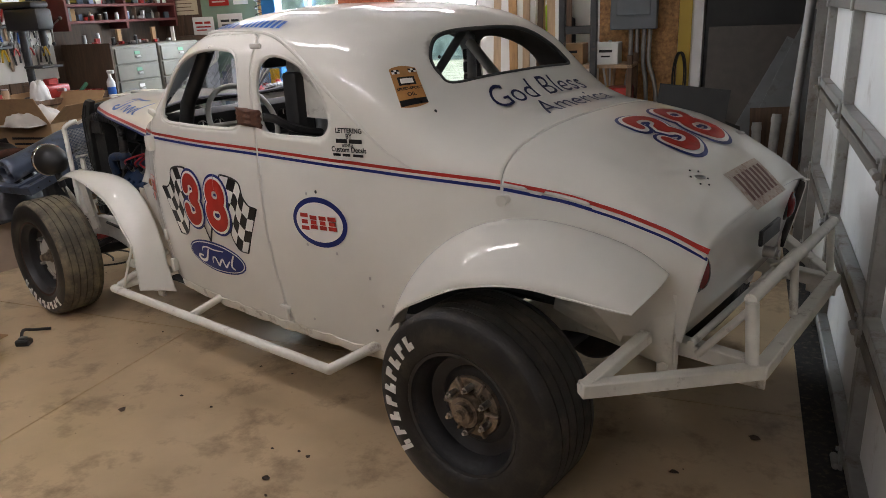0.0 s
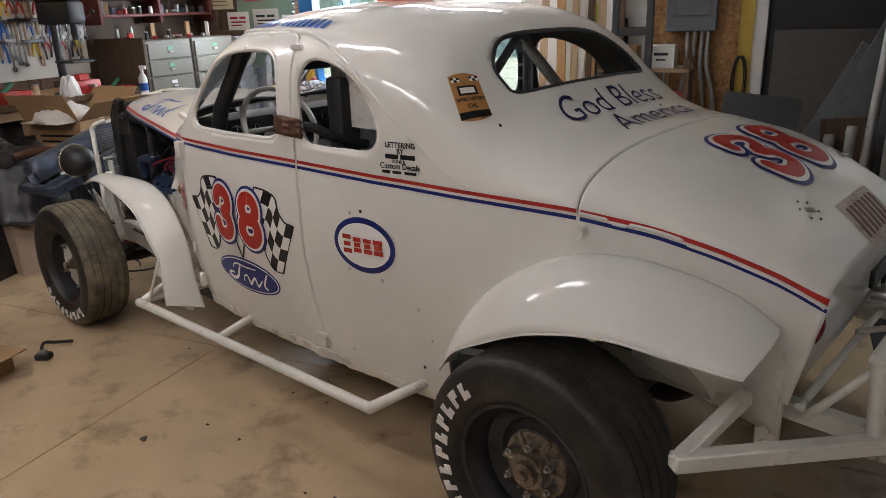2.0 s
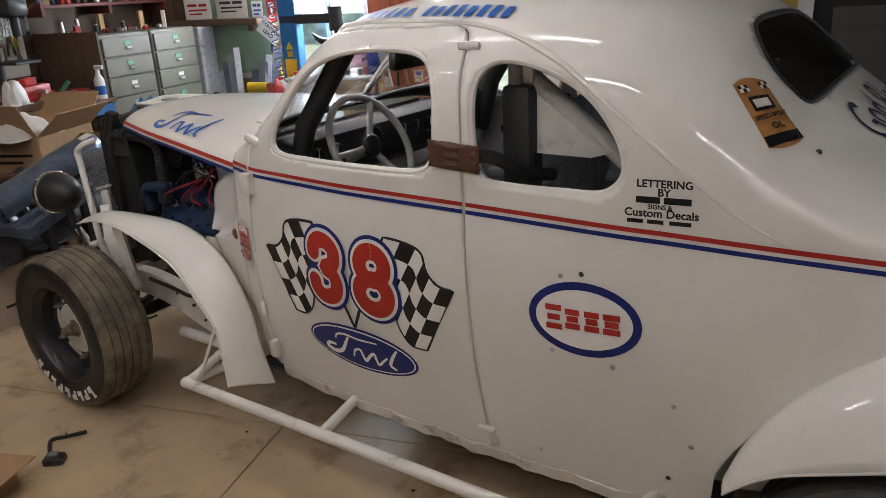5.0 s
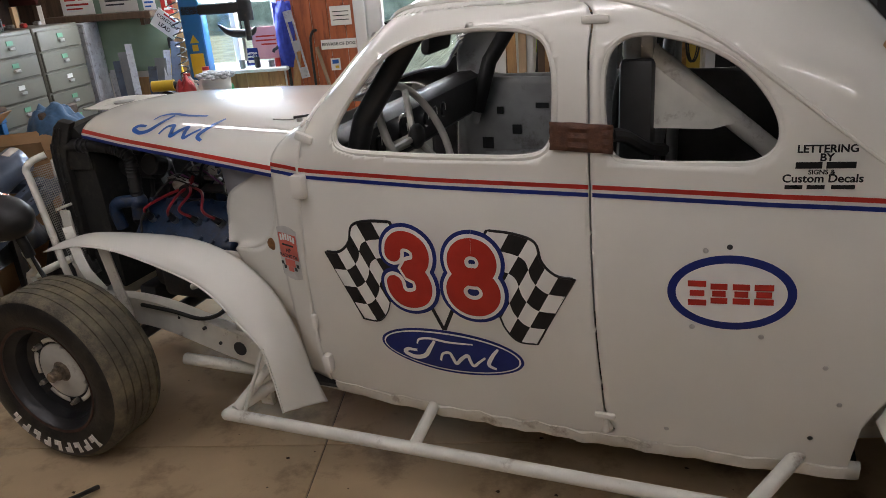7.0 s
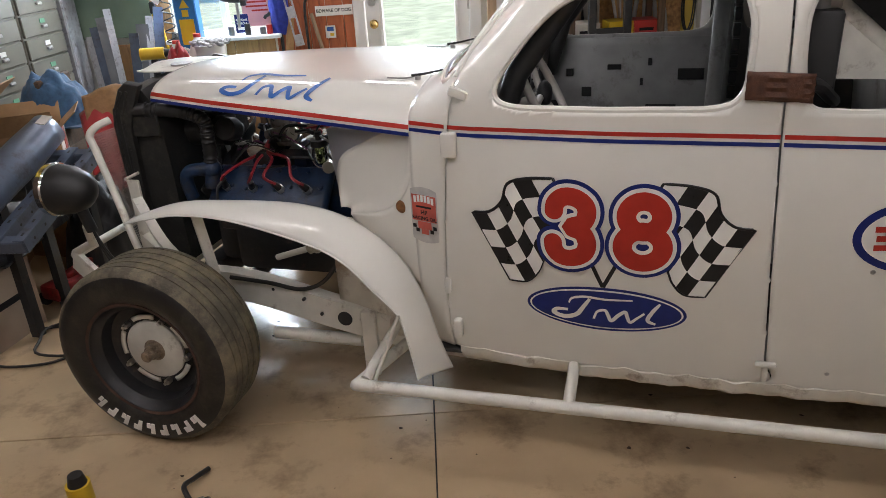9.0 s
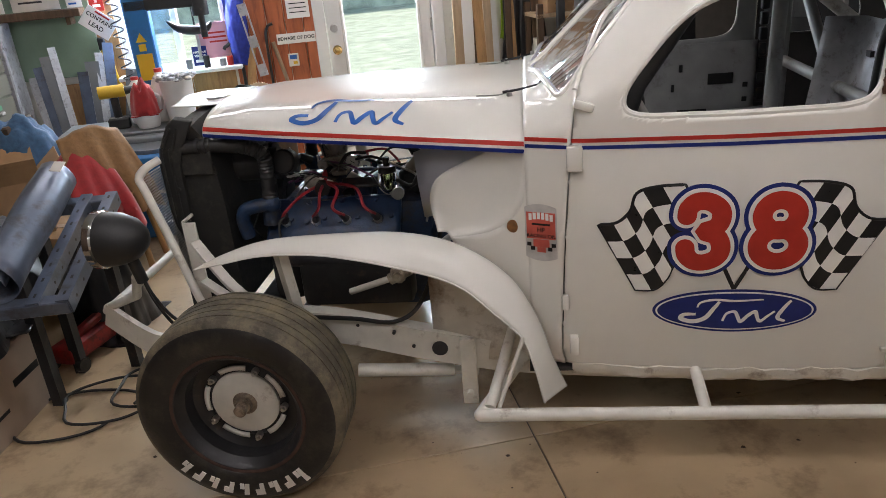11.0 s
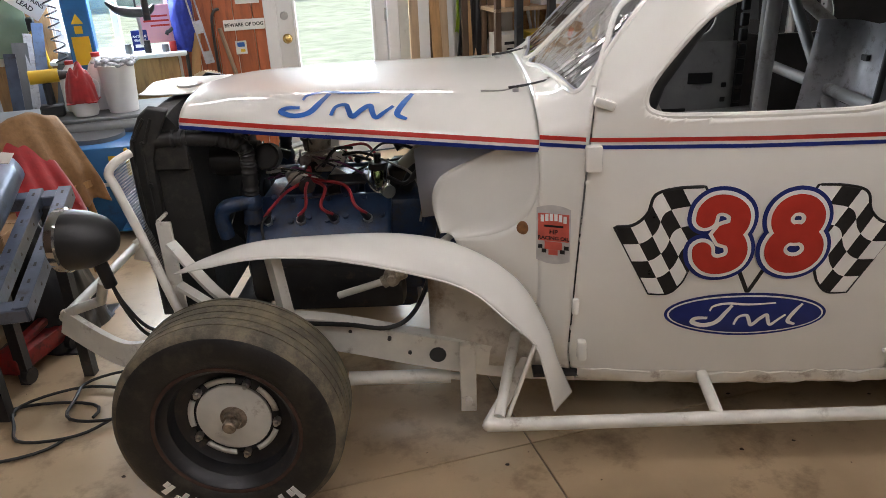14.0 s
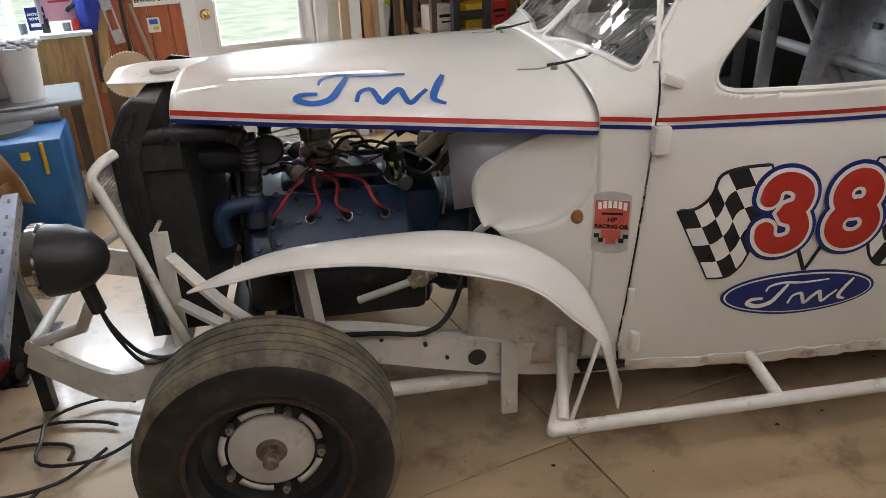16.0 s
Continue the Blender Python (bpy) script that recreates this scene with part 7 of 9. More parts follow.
for k in range(90):
    a, r = rg.uniform(0, 6.28), rg.uniform(0, 0.13)
    ball(bm, (r * math.cos(a), r * math.sin(a), 0.29 + rg.uniform(-0.012, 0.02)), rg.uniform(0.012, 0.022), (1.2, 1.2, 0.7), 6)
part("rag", bm, GREY_CLOTH, bk)


def jug(m, mat, label, h=0.26):
    j = loose("jug", m, label, "jug")
    b = lathe(bmesh.new(), [(0, 0), (0, 0.065), (h * .1, 0.075), (h * .6, 0.075), (h * .8, 0.05), (h * .9, 0.025), (h * .93, 0.025)], 22, m=pose(0, 0, 0, 90, 0, 0))
    part("bottle", b, mat, j)
    part("cap", cyl(bmesh.new(), (0, 0, h * .93), (0, 0, h), 0.026), RED_PLASTIC if mat is not RED_PLASTIC else SATIN_BLACK, j)
    part("handle", tube(bmesh.new(), smooth_path([(0.05, 0, h * .8), (0.09, 0, h * .72), (0.085, 0, h * .45), (0.068, 0, h * .4)]), 0.012, 8), mat, j)
    return j


jug(room(-0.95, 2.30, 0.604), WHITE_PLASTIC, "white plastic jug under a red rag", 0.26)
jug(room(-0.86, 2.48, 0.604), WHITE_PLASTIC, "white plastic gallon jug on the bench", 0.34)
jug(room(-1.02, 2.5, 0.604), WHITE_PLASTIC, "slim white plastic bottle on the bench", 0.3)
jug(room(-0.80, 2.55, 0.604), material("green_plastic", (0.05, 0.3, 0.12), 0.4), "small green plastic bottle on the bench", 0.26)


def drape(name, m, mat, label, category, rx, ry, h, seed, droop=1.0):
    """A heap of cloth or covering with folds."""
    bm = bmesh.new()
    g = []
    noise_at = lambda x, y: noise.noise(Vector((x * 3.1 + seed, y * 3.1, seed * 0.7))) * 0.5 + noise.noise(Vector((x * 8 + seed, y * 8, seed))) * 0.2
    for i in range(29):
        row = []
        for j in range(29):
            a, b = i / 14 - 1, j / 14 - 1
            r = min(math.hypot(a, b), 1.0)
            z = h * (1 - r ** 2.2) ** 0.6 if r < 1 else 0
            k = noise_at(a, b)
            row.append((a * rx * (1 + 0.15 * k), b * ry * (1 + 0.15 * k), max(z * (1 + 0.5 * k * droop), 0.0)))
        g.append(row)
    sheet(bm, g)
    ob = part(name, bm, mat, None, angle=1.2)
    ob.matrix_world = m
    thicken(ob, 0.006, 0)
    return tagged(ob, label, category)


drape("red_rag", room(-0.95, 2.29, 0.69), RED_CLOTH, "red shop rag hung over a white jug", "rag", 0.085, 0.085, 0.20, 12)
dl = loose("power_drill", room(-1.14, 2.36, 0.604, 0, 0, 8) @ Matrix.Scale(1.22, 4), "yellow and black cordless drill standing on the bench", "power drill")
part("battery", box(bmesh.new(), (0.11, 0.075, 0.06), (0, 0, 0.03), bevel=0.01), SATIN_BLACK, dl)
part("grip", box(bmesh.new(), (0.04, 0.035, 0.12), (0.0, 0, 0.11), bevel=0.012), SATIN_BLACK, dl)
part("motor", cyl(bmesh.new(), (-0.07, 0, 0.195), (0.06, 0, 0.195), 0.033), YELLOW, dl)
part("chuck", cyl(bmesh.new(), (0.06, 0, 0.195), (0.12, 0, 0.195), 0.024, 0.014), SATIN_BLACK, dl)
bc = loose("bolt_cutter", room(-1.25, V1 - 0.05, 0.9), "yellow-handled bolt cutter hanging on the wall", "bolt cutter")
for s in (-1, 1):
    part("handle", tube(bmesh.new(), smooth_path([(0.0, 0, 0.16), (0.035 * s, 0, 0.10), (0.045 * s, 0, 0.0), (0.06 * s, 0, -0.12)]), 0.011, 8), YELLOW, bc)
part("jaw", box(bmesh.new(), (0.05, 0.02, 0.09), (0, 0, 0.2), bevel=0.01), SATIN_BLACK, bc)

tw = loose("machine_tower", room(-0.93, 2.60, 0), "blue machine column with yellow warning panel", "tyre changer")
part("column", box(bmesh.new(), (0.15, 0.12, 1.75), (0, 0, 0.875), bevel=0.008), MACHINE_BLUE, tw, smooth=False)
part("warning_panel", box(bmesh.new(), (0.10, 0.004, 0.17), (0.0, -0.063, 0.95)), YELLOW, tw, smooth=False)
bm = bmesh.new()
bm.faces.new([bm.verts.new(p) for p in ((-0.035, -0.064, 1.11), (0.035, -0.064, 1.11), (0, -0.064, 1.17))])
part("warning_triangle", bm, YELLOW, tw, smooth=False)
part("warning_symbol", bars([(0, 0, 0.045, 0.045)]), YELLOW, tw, smooth=False, local=pose(0, -0.064, 1.075, 90, 0, 0))
part("swing_arm", box(bmesh.new(), (0.50, 0.08, 0.075), (0.18, -0.02, 1.335), bevel=0.01), SATIN_BLACK, tw)
bm = bmesh.new()
cyl(bm, (0.40, -0.02, 1.24), (0.40, -0.02, 1.42), 0.055, seg=20)
cyl(bm, (0.40, -0.02, 1.10), (0.40, -0.02, 1.24), 0.022, seg=14)
part("arm_head", bm, BLACK_STEEL, tw)
part("coil", tube(bmesh.new(), [(0.035 * math.cos(a) - 0.14, 0.035 * math.sin(a), 0.85 + a * 0.011) for a in np.linspace(0, 75, 300)], 0.005, 6), BLACK_STEEL, tw)

tc = loose("tyre_changer", room(-0.90, 1.98, 0, 0, 0, -6), "blue garage tyre changer cabinet with plain badge", "tyre changer")
part("cabinet", box(bmesh.new(), (0.62, 0.42, 0.50), (0, 0, 0.27), bevel=0.015, seg=2), MACHINE_BLUE, tc)
for s in (-1, 1):
    part("foot", box(bmesh.new(), (0.08, 0.4, 0.03), (0.22 * s, 0, 0.015)), SATIN_BLACK, tc, smooth=False)
bm = ellipse(0.055, 0.055)
part("badge", bm, SIGN_BLACK, tc, smooth=False, local=pose(-0.08, -0.2125, 0.40, 90, 0, 0))
part("badge_ring", ellipse(0.046, 0.046), SIGN_WHITE, tc, smooth=False, local=pose(-0.08, -0.2135, 0.40, 90, 0, 0))
part("badge_globe", ellipse(0.03, 0.03), MACHINE_BLUE, tc, smooth=False, local=pose(-0.08, -0.2145, 0.40, 90, 0, 0))
part("badge_bar", bars([(-0.1, 0, 0.09, 0.022), (0.02, 0, 0.10, 0.022)]), SIGN_WHITE, tc, smooth=False, local=pose(0.02, -0.2125, 0.31, 90, 0, 0))
part("side_handle", box(bmesh.new(), (0.02, 0.02, 0.16), (0.22, -0.215, 0.43), bevel=0.005), YELLOW, tc)
part("pedal", box(bmesh.new(), (0.12, 0.12, 0.02), (0.2, -0.26, 0.07), bevel=0.005), MACHINE_BLUE, tc)
part("warning_sticker", bars([(0, 0, 0.04, 0.04)]), YELLOW, tc, smooth=False, local=pose(0.14, -0.2125, 0.45, 90, 0, 0))
part("turntable", cyl(bmesh.new(), (0.0, 0.05, 0.50), (0, 0.05, 0.545), 0.17, seg=32), GREY_SHEET, tc)

sb = loose("circular_saw", pose(-0.843, 2.014, 0.70, 12, 0, 17), "large brass-coloured circular saw blade leaning up", "saw blade")
bm = bmesh.new()
pts = []
for k in range(96):
    a = k * 2 * math.pi / 96
    r = 0.135 if k % 2 else 0.128
    pts.append((r * math.cos(a), r * math.sin(a)))
plate(pts, bm)
# brass blade, its colour lightened with the cream sheen it reflects
bl_ = thicken(part("blade", bm, material("pale_brass", (0.72, 0.58, 0.40), 0.4, metal=0.4, spread=0.1, scale=12), sb, smooth=False, local=pose(0, 0, 0, 90, 0, 0)), 0.004, 0)
part("arbor", cyl(bmesh.new(), (0, -0.01, 0), (0, 0.01, 0), 0.025), STEEL, sb)
st = loose("saw_stand", room(-0.19, 2.36, 0), "plain dark wooden stand for the saw", "stand")
part("post", box(bmesh.new(), (0.3, 0.1, 0.68), (0, 0, 0.34), bevel=0.006), OLD_WOOD, st, smooth=False)

# tools hanging over the bench
def hang(name, m, mat, pts, r, label, category, flat=0.35):
    o = loose(name, m, label, category)
    part("blade", tube(bmesh.new(), smooth_path(pts), r, 8, flat=flat), mat, o)
    return o


lv = loose("spirit_level", room(-0.23, V1 - 0.14, 0.98, 0, -9, 0), "grey aluminium spirit level hung on the wall", "level")
bm = bmesh.new()
for a, b, c, d in ((-0.03, -0.02, -0.2, 0.3), (0.02, 0.03, -0.2, 0.3), (-0.02, 0.02, -0.2, -0.12), (-0.02, 0.02, 0.0, 0.08), (-0.02, 0.02, 0.22, 0.3)):
    box(bm, (b - a, 0.025, d - c), ((a + b) / 2, 0, (c + d) / 2))
part("beam", bm, ALU, lv, smooth=False)
hang("crowbar", room(-0.15, V1 - 0.06, 0.9), BLACK_STEEL, [(0, 0, -0.3), (0.0, 0, 0.1), (0.02, 0, 0.2), (0.06, 0, 0.22)], 0.010, "black curved pry bar on the wall", "pry bar", 1)
hang("hand_saw", room(-0.35, V1 - 0.06, 0.9), BLACK_STEEL, [(-0.1, 0, 0.08), (-0.08, 0, 0.1), (0.0, 0, 0.1), (0.005, 0, -0.35)], 0.012, "black hacksaw leaning at the wall", "hacksaw", 1)
hang("wood_stick", room(-0.06, V1 - 0.06, 0.78, 0, -12, 0), PALE_WOOD, [(0, 0, -0.35), (0.0, 0, 0.22)], 0.014, "pale wooden stick leaning at the wall", "stick", 1)
hang("wood_stick", room(-0.29, V1 - 0.06, 0.78, 0, 8, 0), PLYWOOD, [(0, 0, -0.3), (0.0, 0, 0.2)], 0.03, "flat brown wooden slat leaning at the wall", "slat")
drape("jacket", room(-0.335, V1 - 0.06, 1.10, 90, 0, 0), material("royal_blue_cloth", (0.03, 0.05, 0.33), 0.85, spread=0.2, scale=30, bump=0.3), "blue cloth hanging at the window edge", "cloth", 0.07, 0.24, 0.07, 3)
hl_ = loose("hanging_lamp", room(-0.62, V1 - 0.28, 1.17), "dark metal bench lamp arm before the window", "lamp")
part("arm", tube(bmesh.new(), smooth_path([(-0.14, 0, 0.05), (-0.08, 0, 0.0), (0.0, 0, -0.02), (0.10, 0, -0.02), (0.14, 0, 0.02)]), lambda t: 0.006 + 0.026 * math.sin(math.pi * t), 10), BLACK_STEEL, hl_)
part("spike", tube(bmesh.new(), [(0.03, 0, -0.02), (0.035, 0, -0.10), (0.03, 0, -0.22)], 0.011, 8), STEEL, hl_)
part("hanger", tube(bmesh.new(), [(0.03, 0, -0.02), (0.03, 0, 0.4)], 0.006, 6), BLACK_STEEL, hl_)
for k, (u, mt) in enumerate(((-0.95, WHITE_PLASTIC), (-0.7, GREY_SHEET), (-0.58, SATIN_BLACK), (-0.47, GREY_SHEET), (-0.42, RED_PLASTIC))):
    o = loose("tin", room(u, V1 - 0.08, WZ0 + 0.0035), "small tin on the window sill", "tin", "tins on the sill")
    part("can", cyl(bmesh.new(), (0, 0, 0), (0, 0, 0.05 + 0.015 * (k % 3)), 0.022), mt, o)

# metal offcuts leaning at the bench end
for k in range(9):
    o = loose("metal_strip", room(-1.62 + k * 0.045, 2.62 + 0.02 * (k % 3), 0.0, -8 + (k % 3), -6 + k * 2.2, 10 * (k % 4)), "grey sheet metal strip leaning on the wall", "metal strip", "leaning metal strips")
    part("strip", box(bmesh.new(), (0.05 + 0.02 * (k % 3), 0.004, 0.95 + 0.06 * (k % 4)), (0, 0, (0.95 + 0.06 * (k % 4)) / 2)), (ALU, DAYLIT_GREY, GREY_SHEET)[k % 3], o, smooth=False)

# ---- filing cabinets ----
def filing_cabinet(m, w, d, h, n, label):
    c = loose("filing_cabinet", m, label, "filing cabinet", "filing cabinets")
    part("body", box(bmesh.new(), (d, w, h), (-d / 2, 0, h / 2), bevel=0.006), CABINET, c, smooth=False)
    dh = (h - 0.04) / n
    for k in range(n):
        z = 0.02 + dh * (k + 0.5)
        bm = bmesh.new()
        box(bm, (0.018, w - 0.035, dh - 0.012), (0.007, 0, z), bevel=0.004)
        drw = part("drawer", bm, CABINET, c, smooth=False)
        bm = bmesh.new()
        box(bm, (0.02, 0.055, 0.02), (0.026, 0, z - 0.012), bevel=0.005)
        part("pull", bm, SILVER, drw)
        part("label_holder", box(bmesh.new(), (0.004, 0.06, 0.028), (0.018, 0, z + 0.022)), material("label_green", (0.14, 0.36, 0.22), 0.6) if (k, n) == (0, n) and "label_green" not in bpy.data.materials else (bpy.data.materials["label_green"] if k % 3 else SIGN_WHITE), drw, smooth=False)
    return c


filing_cabinet(room(-1.86, 1.80, 0, 0, 0, -4), 0.50, 0.52, 1.315, 9, "olive grey steel filing cabinet with many small drawers")
filing_cabinet(room(-1.83, 2.325, 0, 0, 0, -4), 0.50, 0.52, 1.315, 9, "olive grey steel filing cabinet with many small drawers")
bs = loose("metal_cabinet", room(-2.0, 2.72, 0), "tall shiny grey metal locker side", "locker")
part("body", box(bmesh.new(), (0.42, 0.22, 1.30), (0, 0, 0.65), bevel=0.01), ALU, bs, smooth=False)

ns_ = loose("plank_shelf", ROOM, "dark plank shelf on the north wall", "shelf")
part("board", box(bmesh.new(), (0.86, 0.16, 0.05), (-1.74, V1 - 0.09, 1.325), bevel=0.004), OLD_WOOD, ns_, smooth=False)
for u in (-2.1, -1.4):
    part("bracket", box(bmesh.new(), (0.03, 0.12, 0.05), (u, V1 - 0.08, 1.275), bevel=0.003), OLD_WOOD, ns_, smooth=False)
for u, w, h, mt, m2, lab in ((-1.93, 0.26, 0.17, SIGN_WHITE, RED, "white tin sign with red bars on the shelf"), (-1.60, 0.30, 0.19, CARD_WHITE, SATIN_BLACK, "pale printed sign with dark bars on the shelf"), (-1.36, 0.10, 0.13, SIGN_WHITE, BRIGHT_BLUE, "small white sign with blue bars")):
    sign(room(u, V1 - 0.05, 1.352 + h / 2), w, h, mt, [([(-w * .2, 0.03, w * .35, 0.022), (w * .2, 0.03, w * .3, 0.022), (0, -0.01, w * .7, 0.014), (-w * .1, -0.04, w * .5, 0.012)], 0, 1, m2)], lab)
sign(room(-2.16, V1 - 0.03, 1.70), 0.34, 0.30, material("cream_paper", (0.62, 0.53, 0.36), 0.8, spread=0.05), [([(0, 0.10 - 0.035 * k, 0.24 - 0.03 * (k % 3), 0.008) for k in range(7)], 0, 1, material("ink_brown", (0.16, 0.10, 0.06), 0.8))], "cream paper notice pinned to the wall")
sign(room(-1.72, V1 - 0.035, 1.68), 0.24, 0.12, RED, [([(-0.05, 0.02, 0.09, 0.02), (0.05, 0.02, 0.07, 0.02), (0, -0.02, 0.16, 0.014)], 0, 1, SIGN_WHITE)], "red sign with white bars on the green panel")
sign(room(-1.46, V1 - 0.035, 1.70), 0.17, 0.15, SIGN_WHITE, [([(0, 0.03, 0.11, 0.03), (0, -0.02, 0.12, 0.012)], 0, 1, SATIN_BLACK)], "white sign with black bars on the green panel")
sign(room(-1.22, V1 - 0.06, 1.40), 0.09, 0.17, RED, [([(0, 0.05, 0.05, 0.03), (0, 0.0, 0.018, 0.06), (0, -0.05, 0.05, 0.018)], 0, 1, SIGN_WHITE)], "narrow red and white arrow sign")

# shelf over the cabinets with its clutter
sh = loose("wall_shelf", ROOM, "dark red wooden wall shelf full of tools", "shelf")
for z in (1.52, 1.66, 1.80):
    part("board", box(bmesh.new(), (0.22, 1.35, 0.025), (U0 + 0.11, 2.15, z), bevel=0.003), material("shelf_red", (0.12, 0.025, 0.02), 0.6, spread=0.2) if "shelf_red" not in bpy.data.materials else bpy.data.materials["shelf_red"], sh, smooth=False)
for v_ in (1.48, 2.15, 2.82):
    part("upright", box(bmesh.new(), (0.22, 0.03, 0.42), (U0 + 0.11, v_, 1.66), bevel=0.003), bpy.data.materials["shelf_red"], sh, smooth=False)
rg = random.Random(11)
CLUTTER = [RED_PLASTIC, SATIN_BLACK, CARD, STEEL, DAYLIT_GREY, CARD_WHITE, OLD_WOOD, PALE_WOOD, GREY_SHEET, BLACK_STEEL, OLD_WOOD, SATIN_BLACK, BLACK_STEEL]


def clutter(m, label, kinds, w, d, hmin, hmax, n, group):
    for k in range(n):
        kind = rg.choice(kinds)
        mt = rg.choice(CLUTTER)
        h = rg.uniform(hmin, hmax)
        u, v = rg.uniform(-d / 2, d / 2), -w / 2 + w * (k + rg.uniform(0.2, 0.8)) / n
        s = w / n * 0.8
        o = loose(kind, m @ pose(u, v, 0, 0, 0, rg.uniform(-40, 40)), label[kind], kind.replace("_", " "), group)
        if kind == "tin":
            part("can", lathe(bmesh.new(), [(0, 0), (0, s * .4), (h * .9, s * .4), (h * .92, s * .34), (h, s * .34), (h, 0)], 16, m=pose(0, 0, 0, 90, 0, 0)), mt, o)
            part("lid", cyl(bmesh.new(), (0, 0, h), (0, 0, h + 0.008), s * .36), STEEL, o)
        elif kind == "carton":
            part("box", box(bmesh.new(), (s * .7, s, h), (0, 0, h / 2), bevel=0.002), mt, o, smooth=False)
            part("flap", box(bmesh.new(), (s * .72, s * 1.02, 0.004), (0, 0, h + 0.002)), mt, o, smooth=False)
        elif kind == "bottle":
            part("body", lathe(bmesh.new(), [(0, 0), (0, s * .3), (h * .6, s * .3), (h * .75, s * .12), (h * .95, s * .1)], 14, m=pose(0, 0, 0, 90, 0, 0)), mt, o)
            part("cap", cyl(bmesh.new(), (0, 0, h * .93), (0, 0, h), s * .13), SATIN_BLACK, o)
        else:
            part("bar", tube(bmesh.new(), smooth_path([(-s * .6, 0, 0.012), (-s * .1, 0.01, 0.016), (s * .3, 0, 0.014), (s * .6, -0.01, 0.02)]), 0.011, 8), rg.choice((STEEL, BLACK_STEEL)), o)
            part("head", box(bmesh.new(), (0.05, 0.03, 0.03), (s * .6, 0, 0.017), bevel=0.006), rg.choice((STEEL, BLACK_STEEL, RED_PLASTIC)), o)


LAB = {"tin": "dented paint tin on the crowded shelf", "carton": "small parts carton on the shelf", "bottle": "plastic fluid bottle with dark cap", "hand_tool": "worn steel hand tool lying about"}
for z in (1.5325, 1.6725, 1.8125):
    clutter(room(U0 + 0.12, 2.15, z), LAB, ["tin", "carton", "bottle", "carton", "hand_tool", "hand_tool"], 1.25, 0.09, 0.04, 0.115, 21, "shelf clutter")
clutter(room(-2.1, 1.80, 1.315), LAB, ["carton", "hand_tool", "tin", "hand_tool"], 0.46, 0.3, 0.04, 0.14, 9, "cabinet clutter")
clutter(room(-2.1, 2.32, 1.315), LAB, ["carton", "hand_tool", "bottle", "hand_tool"], 0.46, 0.3, 0.04, 0.14, 9, "cabinet clutter")

# ---- west bench, drill press, vise, pegboard tools ----
wb_ = loose("tool_bench", ROOM, "long dark wooden tool bench along the plank wall", "work bench")
part("top", box(bmesh.new(), (0.58, 2.0, 0.05), (U0 + 0.30, 0.48, 0.93), bevel=0.006), OLD_WOOD, wb_, smooth=False)
part("apron", box(bmesh.new(), (0.03, 1.95, 0.06), (U0 + 0.56, 0.48, 0.872)), PALE_WOOD, wb_, smooth=False)
for v_ in (-0.45, 0.48, 1.4):
    part("leg", box(bmesh.new(), (0.09, 0.09, 0.905), (U0 + 0.52, v_, 0.4525), bevel=0.006), OLD_WOOD, wb_, smooth=False)
bt = loose("blue_table", room(-2.0, 1.295, 0), "low blue steel table with a wooden top", "table")
part("top", box(bmesh.new(), (0.45, 0.42, 0.03), (0, 0, 0.88), bevel=0.005), OLD_WOOD, bt, smooth=False)
part("skirt", box(bmesh.new(), (0.42, 0.40, 0.07), (0, 0, 0.83), bevel=0.005), MACHINE_BLUE, bt, smooth=False)
for a in (-0.18, 0.18):
    for b in (-0.17, 0.17):
        part("leg", box(bmesh.new(), (0.05, 0.05, 0.8), (a, b, 0.4), bevel=0.004), MACHINE_BLUE, bt, smooth=False)
dp = loose("drill_press", room(-2.12, 0.98, 0.955), "black bench drill press with three-arm feed handle", "drill press")
part("base", box(bmesh.new(), (0.3, 0.2, 0.04), (0, 0, 0.02), bevel=0.01), SATIN_BLACK, dp)
part("column", cyl(bmesh.new(), (-0.08, 0, 0.04), (-0.08, 0, 0.62), 0.03), BLACK_STEEL, dp)
bm = bmesh.new()
box(bm, (0.36, 0.16, 0.17), (0.02, 0, 0.60), bevel=0.03, seg=2)
box(bm, (0.34, 0.17, 0.05), (0.0, 0, 0.71), bevel=0.02, seg=2)
cyl(bm, (0.14, 0, 0.40), (0.14, 0, 0.52), 0.028)
part("head", bm, SATIN_BLACK, dp)
part("table", box(bmesh.new(), (0.2, 0.2, 0.02), (0.08, 0, 0.24), bevel=0.004), BLACK_STEEL, dp)
part("motor", cyl(bmesh.new(), (-0.15, 0.02, 0.52), (-0.15, 0.02, 0.72), 0.075), SATIN_BLACK, dp)
for k in range(3):
    a = k * 2.094 + 0.5
    e = (0.13 + 0.13 * math.cos(a), 0.10, 0.54 + 0.13 * math.sin(a))
    part("feed_arm", tube(bmesh.new(), [(0.13, 0.10, 0.54), e], 0.007, 6), STEEL, dp)
    part("feed_ball", ball(bmesh.new(), e, 0.016, seg=10), SATIN_BLACK, dp)
vs = loose("red_vise", room(-1.98, 0.95, 0.955), "red bench toolbox and vise on the bench", "vise")
part("body", box(bmesh.new(), (0.16, 0.24, 0.10), (0, 0, 0.05), bevel=0.012, seg=2), RED_PLASTIC, vs)
part("jaw", box(bmesh.new(), (0.06, 0.10, 0.05), (0.04, -0.02, 0.125), bevel=0.008), RED_PLASTIC, vs)
part("screw", cyl(bmesh.new(), (0.08, 0, 0.06), (0.16, 0, 0.06), 0.013), STEEL, vs)
